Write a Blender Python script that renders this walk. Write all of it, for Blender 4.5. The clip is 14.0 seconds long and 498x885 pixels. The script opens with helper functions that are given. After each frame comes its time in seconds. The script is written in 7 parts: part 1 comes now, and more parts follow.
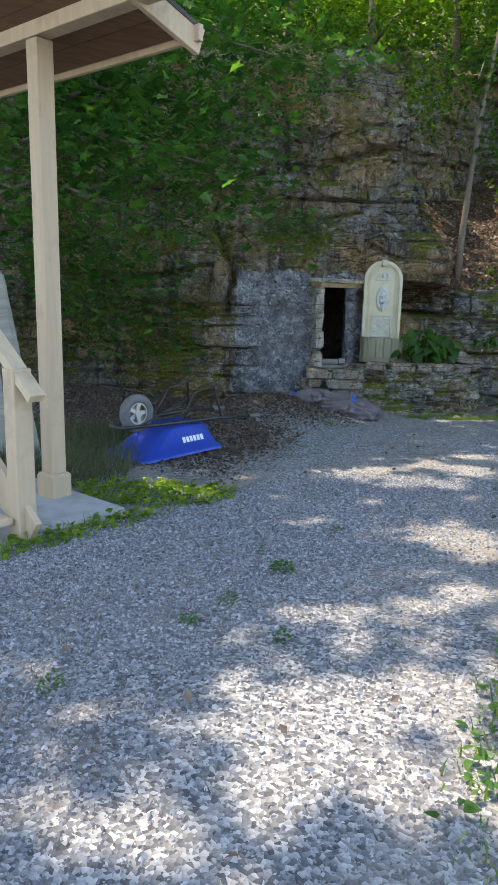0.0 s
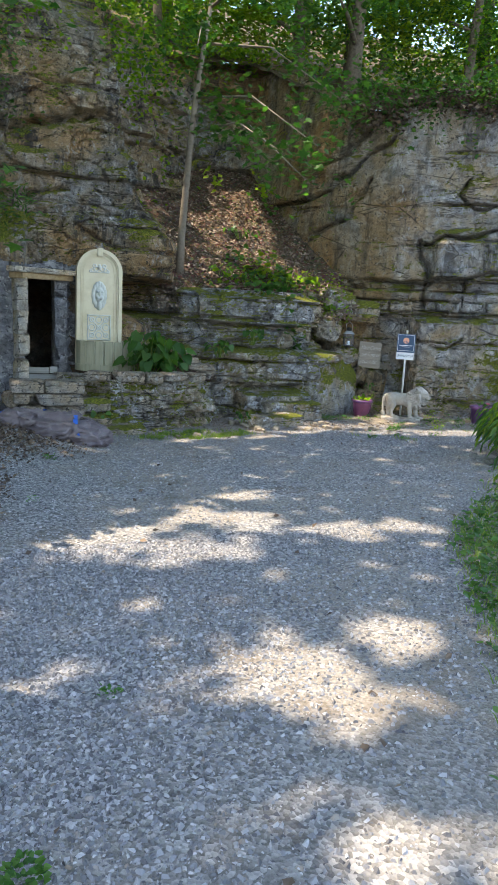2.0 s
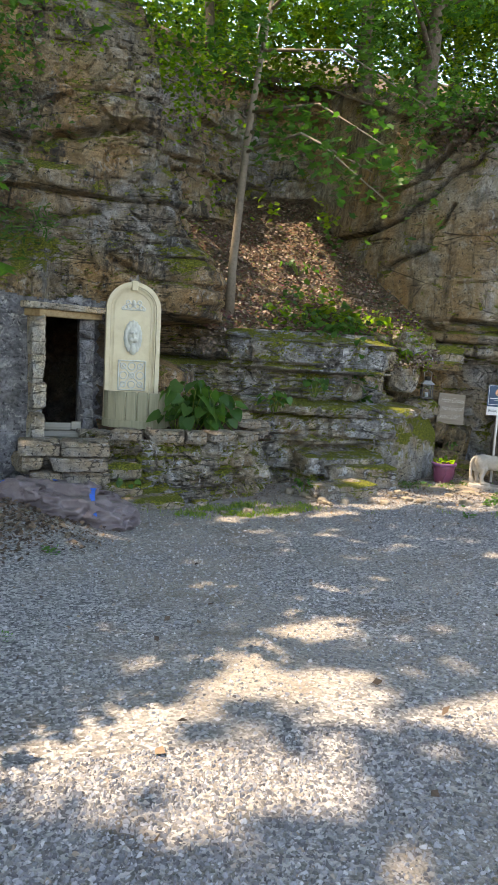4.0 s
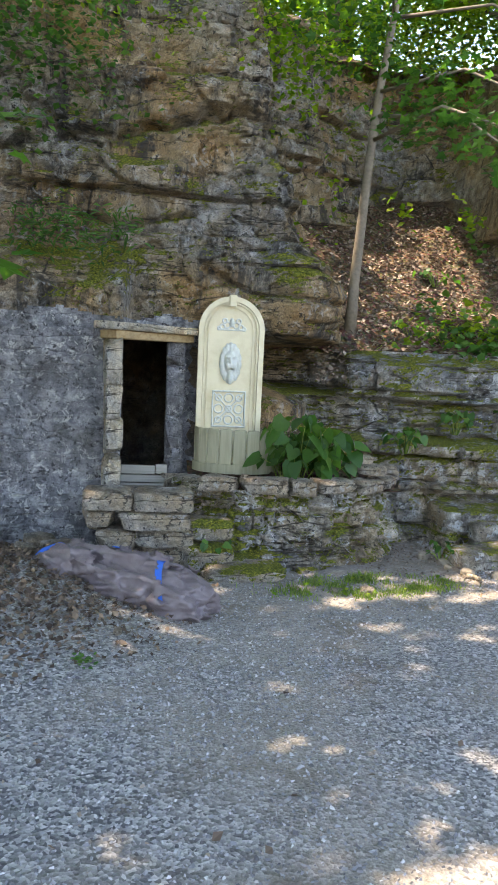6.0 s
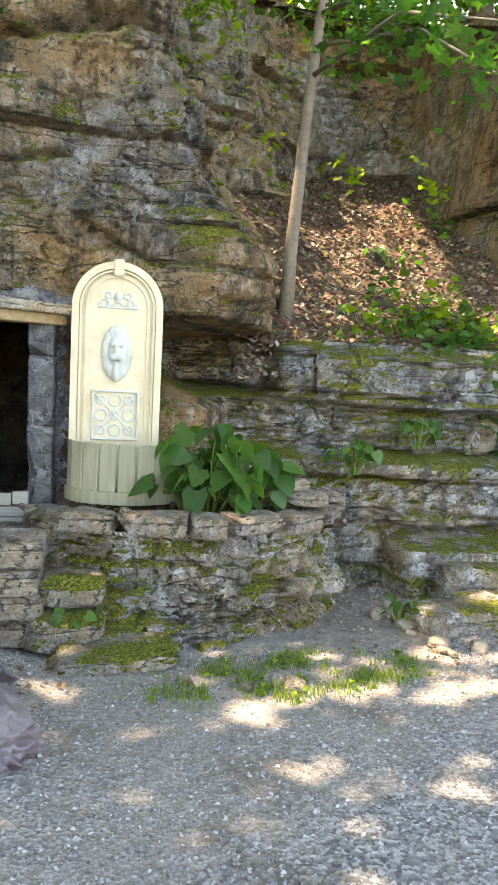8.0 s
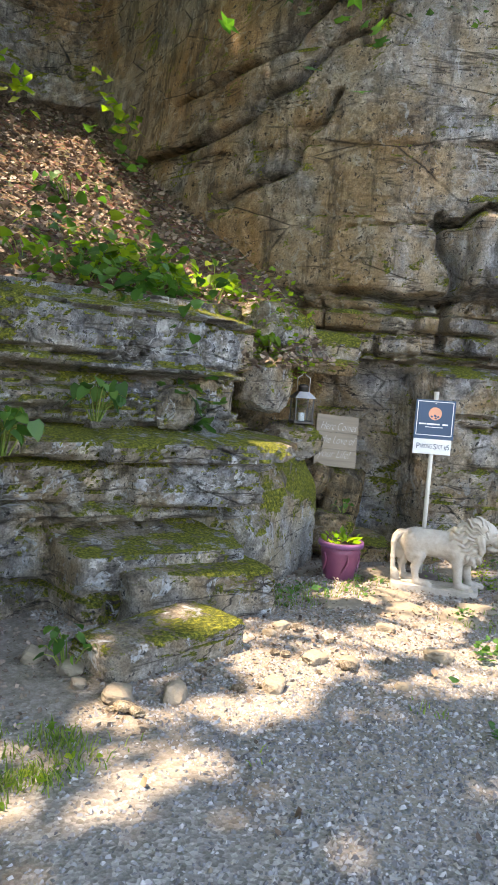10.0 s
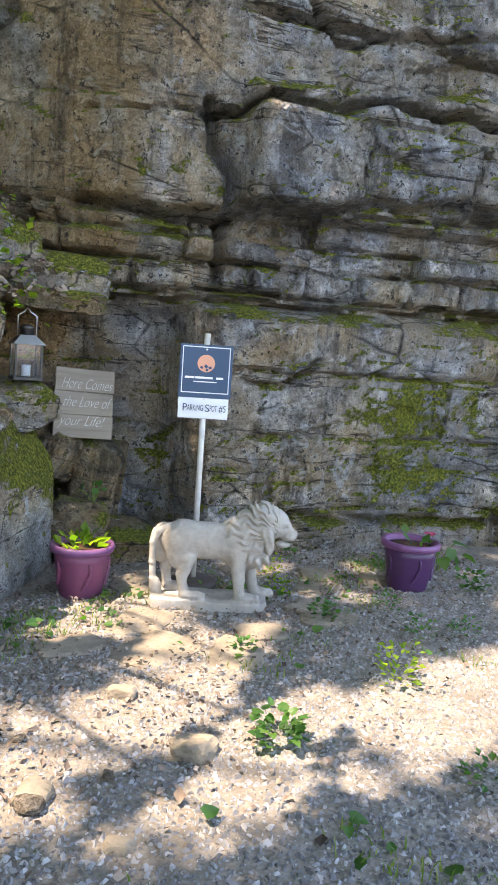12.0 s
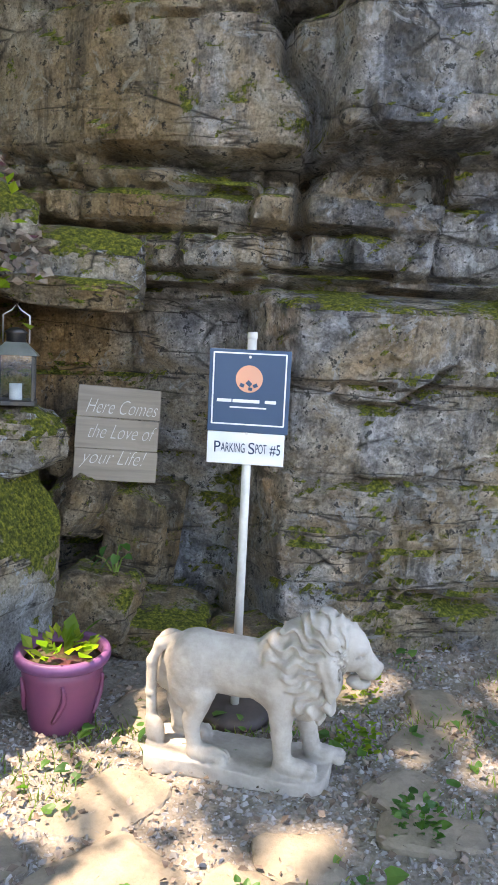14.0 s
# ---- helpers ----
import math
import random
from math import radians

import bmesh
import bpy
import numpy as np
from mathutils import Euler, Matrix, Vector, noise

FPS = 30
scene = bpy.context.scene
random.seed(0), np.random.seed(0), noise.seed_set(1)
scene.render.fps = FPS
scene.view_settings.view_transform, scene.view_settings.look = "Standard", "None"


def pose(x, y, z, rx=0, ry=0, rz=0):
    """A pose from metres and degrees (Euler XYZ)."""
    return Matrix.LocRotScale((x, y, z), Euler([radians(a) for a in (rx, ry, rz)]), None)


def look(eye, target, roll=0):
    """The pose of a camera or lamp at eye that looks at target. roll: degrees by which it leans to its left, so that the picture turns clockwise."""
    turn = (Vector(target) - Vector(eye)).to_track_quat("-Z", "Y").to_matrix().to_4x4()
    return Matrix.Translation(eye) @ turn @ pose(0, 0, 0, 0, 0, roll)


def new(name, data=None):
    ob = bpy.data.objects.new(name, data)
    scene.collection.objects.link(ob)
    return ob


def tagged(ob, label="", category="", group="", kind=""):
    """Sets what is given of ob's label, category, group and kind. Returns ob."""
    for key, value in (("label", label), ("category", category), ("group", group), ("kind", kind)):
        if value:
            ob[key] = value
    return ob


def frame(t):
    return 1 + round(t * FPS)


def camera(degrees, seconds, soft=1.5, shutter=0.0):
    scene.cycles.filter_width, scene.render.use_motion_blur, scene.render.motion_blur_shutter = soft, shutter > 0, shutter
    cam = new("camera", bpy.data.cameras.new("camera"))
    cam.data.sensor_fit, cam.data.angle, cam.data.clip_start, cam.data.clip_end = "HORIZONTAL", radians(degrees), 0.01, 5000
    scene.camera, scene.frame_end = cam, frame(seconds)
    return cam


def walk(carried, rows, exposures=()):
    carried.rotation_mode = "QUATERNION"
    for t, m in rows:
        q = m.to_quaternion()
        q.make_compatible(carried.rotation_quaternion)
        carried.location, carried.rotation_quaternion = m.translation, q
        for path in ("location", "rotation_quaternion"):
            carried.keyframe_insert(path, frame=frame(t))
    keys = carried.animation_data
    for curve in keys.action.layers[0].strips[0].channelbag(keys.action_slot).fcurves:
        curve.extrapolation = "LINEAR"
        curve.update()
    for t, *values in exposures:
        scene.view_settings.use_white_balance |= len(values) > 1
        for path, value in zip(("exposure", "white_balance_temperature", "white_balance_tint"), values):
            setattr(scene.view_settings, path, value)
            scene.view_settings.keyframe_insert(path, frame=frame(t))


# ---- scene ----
cam = camera(38.1, 14.0, 1.0)
PATH = [
    (0, (0.516, -0.034, 0.657), (0.428, 1.918, 0.234), 1.4),
    (0.5, (0.424, 0.505, 0.608), (0.573, 2.452, 0.177), 2.1),
    (1, (0.31, 1.054, 0.6), (0.64, 2.977, 0.162), 2.9),
    (1.5, (0.346, 1.649, 0.574), (0.863, 3.531, 0.14), 2.4),
    (2, (0.459, 2.232, 0.578), (1.169, 4.06, 0.183), 3.1),
    (2.5, (0.542, 2.753, 0.588), (1.346, 4.552, 0.245), 3.9),
    (3, (0.708, 3.248, 0.588), (1.495, 5.066, 0.315), 4.6),
    (3.5, (0.853, 3.812, 0.561), (1.567, 5.66, 0.286), 4.1),
    (4, (1.011, 4.292, 0.534), (1.601, 6.182, 0.252), 3.3),
    (6.5, (1.764, 6.518, 0.56), (1.885, 8.501, 0.324), 2.5),
    (7, (1.93, 7.031, 0.519), (1.945, 9.014, 0.258), 2.2),
    (7.5, (2.096, 7.535, 0.476), (2.242, 9.514, 0.23), 2.7),
    (8, (2.35, 7.991, 0.432), (2.71, 9.947, 0.22), 3.0),
    (8.5, (2.548, 8.416, 0.378), (3.183, 10.304, 0.195), 3.5),
    (11, (3.862, 10.026, 0.039), (5.201, 11.498, -0.159), 4.5),
    (11.5, (4.269, 10.279, 0.038), (5.734, 11.624, -0.175), 4.3),
    (12, (4.702, 10.496, 0.027), (6.192, 11.807, -0.217), 4.3),
    (12.5, (5.114, 10.754, 0.028), (6.644, 12.024, -0.183), 4.2),
    (13, (5.534, 10.955, 0.011), (7.029, 12.269, -0.181), 3.8),
    (13.5, (5.923, 11.15, 0.041), (7.214, 12.664, -0.169), 4.1),
    (14, (6.312, 11.313, 0.058), (7.418, 12.96, -0.194), 3.1),
]
EXPOSURES = [(0.0, 2.22, 6900, 12), (1.0, 2.5, 6800, 12), (2.0, 2.55, 7200, 12), (3.0, 2.4, 7800, 14), (4.0, 2.66, 8200, 16), (6.5, 3.28, 7700, 17), (7.0, 3.55, 7700, 18), (7.5, 3.65, 8000, 18), (8.5, 3.65, 9200, 18), (11.0, 2.96, 7400, 18), (12.5, 3.02, 7300, 18), (14.0, 3.2, 7500, 20)]
walk(cam, [(t, look(eye, target, roll)) for t, eye, target, roll in PATH], EXPOSURES)

# ---- sky and sun ----
SUN = Vector((-0.36, 0.15, 0.92)).normalized()      # direction towards the sun
world = bpy.data.worlds.new("world")
scene.world = world
world.use_nodes = True
wn = world.node_tree.nodes
sky = wn.new("ShaderNodeTexSky")
sky.sky_type = "NISHITA"
sky.sun_disc = False
sky.sun_elevation = math.asin(SUN.z)
sky.sun_rotation = math.atan2(SUN.x, SUN.y)
wn["Background"].inputs["Strength"].default_value = 0.15
world.node_tree.links.new(sky.outputs[0], wn["Background"].inputs["Color"])
sun = new("sun", bpy.data.lights.new("sun", "SUN"))
sun.data.energy = 2.1
sun.data.angle = radians(0.5)
sun.data.color = (1.0, 0.91, 0.78)
sun.matrix_world = look(SUN * 60, (0, 0, 0))


# ---- numeric helpers ----
def vnoise(p, s=0):
    """Smooth value noise in -1..1 at the rows of p."""
    p = np.asarray(p, float)
    i = np.floor(p).astype(np.int64)
    f = p - i
    f = f * f * (3 - 2 * f)
    out = 0.0
    for a in (0, 1):
        for b in (0, 1):
            for c in (0, 1):
                n = ((i[..., 0] + a) * 374761393 + (i[..., 1] + b) * 668265263 + (i[..., 2] + c) * 1440662683 + s * 974634433) & 0xFFFFFFFF
                n = ((n ^ (n >> 13)) * 1274126177) & 0xFFFFFFFF
                n = n ^ (n >> 16)
                w = (f[..., 0] if a else 1 - f[..., 0]) * (f[..., 1] if b else 1 - f[..., 1]) * (f[..., 2] if c else 1 - f[..., 2])
                out = out + w * ((n & 0xFFFF) / 32767.5 - 1)
    return out


def fbm(p, octaves=4, s=0, gain=0.5):
    p = np.asarray(p, float)
    out, amp, tot = 0.0, 1.0, 0.0
    for k in range(octaves):
        out = out + amp * vnoise(p * 2 ** k + 17.3 * k, s + k)
        tot += amp
        amp *= gain
    return out / tot


def n2(x, y, scale, s=0, octaves=3):
    x, y = np.broadcast_arrays(np.asarray(x, float), np.asarray(y, float))
    return fbm(np.stack([x * scale, y * scale, np.full(x.shape, 0.37 + s)], -1), octaves, s)


def sstep(a, b, x):
    t = np.clip((np.asarray(x, float) - a) / (b - a), 0, 1)
    return t * t * (3 - 2 * t)


def hash1(k, s=0):
    n = (np.asarray(k).astype(np.int64) * 2654435761 + s * 40503 + 12345) & 0xFFFFFFFF
    n = ((n ^ (n >> 15)) * 2246822519) & 0xFFFFFFFF
    n = n ^ (n >> 13)
    return (n & 0xFFFF) / 65535.0


def mesh_from(name, verts, faces, smooth=False):
    """A mesh from arrays: verts (n, 3), faces (m, 3) or (m, 4)."""
    verts, faces = np.asarray(verts, np.float32), np.asarray(faces, np.int32)
    me = bpy.data.meshes.new(name)
    k = faces.shape[1]
    me.vertices.add(len(verts))
    me.vertices.foreach_set("co", verts.ravel())
    me.loops.add(faces.size)
    me.loops.foreach_set("vertex_index", faces.ravel())
    me.polygons.add(len(faces))
    me.polygons.foreach_set("loop_start", np.arange(0, faces.size, k, dtype=np.int32))
    me.polygons.foreach_set("use_smooth", np.full(len(faces), smooth))
    me.update(calc_edges=True)
    me.validate()
    return me


def grid_faces(nu, nv, keep=None):
    a = (np.arange(nu - 1)[:, None] * nv + np.arange(nv - 1)[None, :])
    f = np.stack([a, a + nv, a + nv + 1, a + 1], -1)
    return f[keep] if keep is not None else f.reshape(-1, 4)


def obj(name, me, mat, parent=None, label="", category="", group="", kind=""):
    ob = new(name, me)
    if mat:
        me.materials.append(mat)
    ob.parent = parent
    return tagged(ob, label, category, group, kind)


def part(name, bm, mat, parent, label="", smooth=False, kind=""):
    """Links a bmesh as one mesh under a thing or a part."""
    me = bpy.data.meshes.new(name)
    bm.normal_update()
    bm.to_mesh(me)
    bm.free()
    if smooth:
        me.polygons.foreach_set("use_smooth", np.full(len(me.polygons), True))
    return obj(name, me, mat, parent, label, kind=kind)


def thing(name, m, label, category, group="", kind=""):
    ob = new(name)
    ob.empty_display_size = 0.1
    ob.matrix_world = m
    return tagged(ob, label, category, group, kind)


def box_bm(sx, sy, sz, at=(0, 0, 0), bevel=0.0, rot=None, bm=None, jitter=0.0, seg=1):
    """A box of that size, centred at at, with bevelled and slightly uneven edges."""
    own = bmesh.new()
    bmesh.ops.create_cube(own, size=1.0)
    bmesh.ops.scale(own, vec=(sx, sy, sz), verts=own.verts)
    if jitter:
        for v in own.verts:
            v.co += Vector([random.uniform(-jitter, jitter) for _ in range(3)])
    if bevel:
        bmesh.ops.bevel(own, geom=own.edges[:], offset=bevel, segments=seg, affect="EDGES", profile=0.6)
    m = Matrix.Translation(at) @ (rot if rot else Matrix())
    bmesh.ops.transform(own, matrix=m, verts=own.verts)
    if bm is None:
        return own
    me = bpy.data.meshes.new("tmp")
    own.to_mesh(me)
    own.free()
    bm.from_mesh(me)
    bpy.data.meshes.remove(me)
    return bm


def beam_bm(p, q, w, h, bevel=0.004, up=(0, 0, 1), bm=None):
    """A squared timber of section w x h from p to q."""
    p, q = Vector(p), Vector(q)
    d = (q - p).normalized()
    side = d.cross(Vector(up))
    if side.length < 1e-3:
        side = Vector((1, 0, 0))
    side.normalize()
    top = side.cross(d)
    rot = Matrix((side, d, top)).transposed().to_4x4()
    return box_bm(w, (q - p).length, h, (p + q) / 2, bevel, rot, bm)


def tube_bm(points, radii, sides=10, bm=None, cap=True):
    """A tube along points, with a radius at each."""
    bm = bm or bmesh.new()
    pts = [Vector(p) for p in points]
    rings = []
    ref = Vector((0, 0, 1)) if abs((pts[1] - pts[0]).normalized().z) < 0.9 else Vector((1, 0, 0))
    for k, p in enumerate(pts):
        d = (pts[min(k + 1, len(pts) - 1)] - pts[max(k - 1, 0)]).normalized()
        a = d.cross(ref).normalized()
        b = d.cross(a)
        r = radii[k] if hasattr(radii, "__len__") else radii
        rings.append([bm.verts.new(p + r * (math.cos(6.28318 * j / sides) * a + math.sin(6.28318 * j / sides) * b)) for j in range(sides)])
    for r0, r1 in zip(rings, rings[1:]):
        for j in range(sides):
            bm.faces.new((r0[j], r0[(j + 1) % sides], r1[(j + 1) % sides], r1[j]))
    if cap:
        bm.faces.new(rings[0][::-1])
        bm.faces.new(rings[-1])
    bmesh.ops.recalc_face_normals(bm, faces=bm.faces[:])
    return bm


def lathe_bm(profile, sides=32, bm=None):
    """Turns (radius, z) pairs round the z axis."""
    bm = bm or bmesh.new()
    rings = [[bm.verts.new((r * math.cos(6.28318 * j / sides), r * math.sin(6.28318 * j / sides), z)) for j in range(sides)] for r, z in profile]
    for r0, r1 in zip(rings, rings[1:]):
        for j in range(sides):
            bm.faces.new((r0[j], r0[(j + 1) % sides], r1[(j + 1) % sides], r1[j]))
    for ring in (rings[0], rings[-1]):
        if len(ring) > 2:
            try:
                bm.faces.new(ring)
            except ValueError:
                pass
    bmesh.ops.recalc_face_normals(bm, faces=bm.faces[:])
    return bm


def surface(field, lo, hi, step):
    """The zero surface of field(x, y, z) (negative inside) as verts and quads, by surface nets."""
    axes = [np.arange(a, b + step, step) for a, b in zip(lo, hi)]
    X, Y, Z = np.meshgrid(*axes, indexing="ij")
    F = field(X, Y, Z)
    n = np.array(F.shape)
    inside = F < 0
    corners = [(a, b, c) for a in (0, 1) for b in (0, 1) for c in (0, 1)]
    cut = lambda A, o: A[o[0]:n[0] - 1 + o[0], o[1]:n[1] - 1 + o[1], o[2]:n[2] - 1 + o[2]]
    cnt = sum(cut(inside, o).astype(np.int8) for o in corners)
    act = (cnt > 0) & (cnt < 8)
    acc = np.zeros((*act.shape, 3))
    num = np.zeros(act.shape)
    for o in corners:
        for ax in range(3):
            if o[ax] == 0:
                p = list(o)
                p[ax] = 1
                f0, f1 = cut(F, o), cut(F, p)
                cross = (f0 < 0) != (f1 < 0)
                t = np.where(cross, f0 / np.where(cross, f0 - f1, 1), 0)
                for k in range(3):
                    acc[..., k] += np.where(cross, (t if k == ax else o[k]), 0)
                num += cross
    idx = -np.ones(act.shape, np.int64)
    idx[act] = np.arange(act.sum())
    ijk = np.argwhere(act)
    verts = np.array(lo) + (ijk + acc[act] / num[act][:, None]) * step
    quads = []
    for ax in range(3):
        b, c = (ax + 1) % 3, (ax + 2) % 3
        sl0 = [slice(None)] * 3
        sl1 = [slice(None)] * 3
        sl0[ax], sl1[ax] = slice(0, -1), slice(1, None)
        e0, e1 = inside[tuple(sl0)], inside[tuple(sl1)]
        at = np.argwhere(e0 != e1)
        ok = (at[:, b] > 0) & (at[:, c] > 0) & (at[:, b] < n[b] - 1) & (at[:, c] < n[c] - 1)
        at = at[ok]
        flip = e0[tuple(at.T)]
        q = []
        for db, dc in ((-1, -1), (0, -1), (0, 0), (-1, 0)):
            w = at.copy()
            w[:, b] += db
            w[:, c] += dc
            q.append(idx[tuple(w.T)])
        q = np.stack(q, -1)
        q[~flip] = q[~flip][:, ::-1]
        quads.append(q)
    return verts, np.concatenate(quads)


def smin(a, b, k):
    h = np.clip(0.5 + 0.5 * (b - a) / k, 0, 1)
    return b * (1 - h) + a * h - k * h * (1 - h)


def ell(X, Y, Z, c, r):
    """Distance, roughly, to an ellipsoid."""
    k0 = np.sqrt(((X - c[0]) / r[0]) ** 2 + ((Y - c[1]) / r[1]) ** 2 + ((Z - c[2]) / r[2]) ** 2)
    return (k0 - 1) * min(r)


def caps(X, Y, Z, a, b, ra, rb):
    """Distance to a tapered capsule from a to b."""
    a, b = np.array(a, float), np.array(b, float)
    d = b - a
    t = np.clip(((X - a[0]) * d[0] + (Y - a[1]) * d[1] + (Z - a[2]) * d[2]) / (d @ d), 0, 1)
    return np.sqrt((X - a[0] - t * d[0]) ** 2 + (Y - a[1] - t * d[1]) ** 2 + (Z - a[2] - t * d[2]) ** 2) - (ra + (rb - ra) * t)


# ---- materials ----
class Mat:
    """A node material under construction."""

    def __init__(self, name, rough=0.8, spec=0.3):
        self.m = bpy.data.materials.new(name)
        self.m.use_nodes = True
        self.t = self.m.node_tree
        self.b = self.t.nodes["Principled BSDF"]
        self.b.inputs["Roughness"].default_value = rough
        self.b.inputs["Specular IOR Level"].default_value = spec
        self.geo = None
        self.pos = self.add("ShaderNodeTexCoord").outputs["Object"]

    def add(self, kind, **props):
        n = self.t.nodes.new(kind)
        for k, v in props.items():
            if k == "operation":
                n.operation = v
            elif k == "data_type":
                n.data_type = v
            elif k == "blend_type":
                n.blend_type = v
            elif k == "feature":
                n.feature = v
        return n

    def link(self, a, b):
        self.t.links.new(a, b)

    def put(self, sock, v):
        if hasattr(v, "node"):
            self.link(v, sock)
        else:
            sock.default_value = (*v, 1.0) if hasattr(v, "__len__") and len(v) == 3 and sock.type == "RGBA" else v

    def scaled(self, sx, sy, sz, src=None):
        n = self.add("ShaderNodeMapping")
        self.link(src or self.pos, n.inputs["Vector"])
        n.inputs["Scale"].default_value = (sx, sy, sz)
        return n.outputs[0]

    def noise(self, scale, detail=4.0, rough=0.6, vec=None, dist=0.0):
        n = self.add("ShaderNodeTexNoise")
        self.link(vec or self.pos, n.inputs["Vector"])
        n.inputs["Scale"].default_value = scale
        n.inputs["Detail"].default_value = detail
        n.inputs["Roughness"].default_value = rough
        n.inputs["Distortion"].default_value = dist
        return n.outputs["Fac"]

    def cells(self, scale, feature="F1", vec=None, out="Distance"):
        n = self.add("ShaderNodeTexVoronoi", feature=feature)
        self.link(vec or self.pos, n.inputs["Vector"])
        n.inputs["Scale"].default_value = scale
        return n.outputs[out]

    def ramp(self, fac, *stops):
        n = self.add("ShaderNodeValToRGB")
        self.link(fac, n.inputs[0])
        els = n.color_ramp.elements
        while len(els) < len(stops):
            els.new(0.5)
        for e, (p, c) in zip(els, stops):
            e.position = p
            e.color = (*c, 1.0) if hasattr(c, "__len__") else (c, c, c, 1.0)
        return n.outputs[0]

    def mix(self, fac, a, b, how="MIX"):
        n = self.add("ShaderNodeMix", data_type="RGBA", blend_type=how)
        self.put(n.inputs[0], fac)
        self.put(n.inputs[6], a)
        self.put(n.inputs[7], b)
        return n.outputs[2]

    def math(self, op, a, b=0.0):
        n = self.add("ShaderNodeMath", operation=op)
        self.put(n.inputs[0], a)
        self.put(n.inputs[1], b)
        return n.outputs[0]

    def normal_z(self):
        g = self.add("ShaderNodeNewGeometry")
        s = self.add("ShaderNodeSeparateXYZ")
        self.link(g.outputs["Normal"], s.inputs[0])
        return s.outputs["Z"]

    def height(self):
        s = self.add("ShaderNodeSeparateXYZ")
        self.link(self.pos, s.inputs[0])
        return s.outputs["Z"]

    def island(self):
        return self.add("ShaderNodeNewGeometry").outputs["Random Per Island"]

    def each(self):
        return self.add("ShaderNodeObjectInfo").outputs["Random"]

    def color(self, c):
        self.put(self.b.inputs["Base Color"], c)
        return self

    def bump(self, h, strength=0.5, dist=0.02):
        n = self.add("ShaderNodeBump")
        n.inputs["Strength"].default_value = strength
        n.inputs["Distance"].default_value = dist
        self.link(h, n.inputs["Height"])
        self.link(n.outputs[0], self.b.inputs["Normal"])
        return self


def rock_material(name, dark, mid, light, tan, tan_amount=0.5, moss=0.5, lichen=0.5, streak=0.5, cushions=(), brown_to=None):
    """Weathered limestone: mottled grey and tan, black stains, crusts of pale lichen, moss cushions."""
    k = Mat(name, 0.9, 0.2)
    big = k.noise(0.7, 5, 0.62)
    fine = k.noise(8, 10, 0.74)
    grain = k.noise(70, 6, 0.75)
    c = k.ramp(fine, (0.36, dark), (0.5, mid), (0.60, light))
    c = k.mix(1.0, c, k.ramp(k.noise(1.15, 10, 0.74, dist=0.5), (0.38, (0.42, 0.41, 0.40)), (0.50, (0.95, 0.95, 0.95)), (0.62, (1.45, 1.42, 1.36))), "MULTIPLY")
    c = k.mix(k.math("MULTIPLY", k.ramp(k.noise(1.3, 8, 0.7, dist=0.6), (0.43, 0.0), (0.56, 1.0)), tan_amount), c, tan)
    c = k.mix(1.0, c, k.ramp(grain, (0.36, (0.62, 0.62, 0.62)), (0.5, (1.0, 1.0, 1.0)), (0.64, (1.3, 1.3, 1.3))), "MULTIPLY")
    c = k.mix(1.0, c, k.ramp(k.noise(0.55, 4, 0.6, dist=0.8), (0.38, (1.12, 0.90, 0.66)), (0.48, (1.04, 0.98, 0.90)), (0.60, (0.86, 0.94, 1.10))), "MULTIPLY")
    st = k.noise(1.0, 8, 0.74, k.scaled(3.4, 3.4, 0.4))
    bed = k.noise(1.0, 5, 0.55, k.scaled(0.55, 0.55, 4.2))
    seam = k.math("MULTIPLY", k.ramp(bed, (0.484, 0.0), (0.50, 1.0), (0.516, 0.0)), k.ramp(k.noise(0.9, 5, 0.6), (0.45, 0.0), (0.55, 0.9)))
    c = k.mix(seam, c, (0.045, 0.038, 0.03))
    c = k.mix(k.math("MULTIPLY", k.ramp(st, (0.52, 0.0), (0.60, 1.0)), streak), c, (0.05, 0.048, 0.047))
    rust = k.noise(2.2, 7, 0.68, k.scaled(1, 1, 0.8))
    c = k.mix(k.math("MULTIPLY", k.ramp(rust, (0.58, 0.0), (0.66, 1.0)), 0.5), c, (0.30, 0.20, 0.10))
    li = k.noise(5.5, 10, 0.76, dist=0.8)
    c = k.mix(k.math("MULTIPLY", k.ramp(li, (0.56, 0.0), (0.60, 1.0)), lichen), c, (0.50, 0.51, 0.51))
    c = k.mix(k.math("MULTIPLY", k.ramp(k.noise(16, 9, 0.78), (0.565, 0.0), (0.595, 1.0)), 0.9), c, (0.045, 0.044, 0.042))
    crack = k.ramp(k.cells(1.5, "DISTANCE_TO_EDGE", k.mix(0.12, k.scaled(0.6, 0.6, 1.5), k.add("ShaderNodeTexNoise").outputs["Color"])), (0.0, 0.0), (0.018, 1.0))
    c = k.mix(k.math("MULTIPLY", k.math("SUBTRACT", 1.0, crack), k.ramp(k.noise(1.9, 3, 0.5), (0.5, 0.0), (0.6, 0.9))), c, (0.03, 0.028, 0.026))
    if brown_to:
        sx = k.add("ShaderNodeSeparateXYZ")
        k.link(k.pos, sx.inputs[0])
        along = k.math("ADD", sx.outputs["X"], k.math("MULTIPLY", k.noise(1.6, 4, 0.6), 0.5))
        c = k.mix(k.ramp(k.math("SUBTRACT", along, brown_to - 0.5), (0.45, 0.8), (0.62, 0.0)), c, k.mix(1.0, c, (0.82, 0.72, 0.54), "MULTIPLY"))
    h = k.math("ADD", fine, k.math("ADD", k.math("MULTIPLY", grain, 0.35), k.math("MULTIPLY", big, 0.5)))
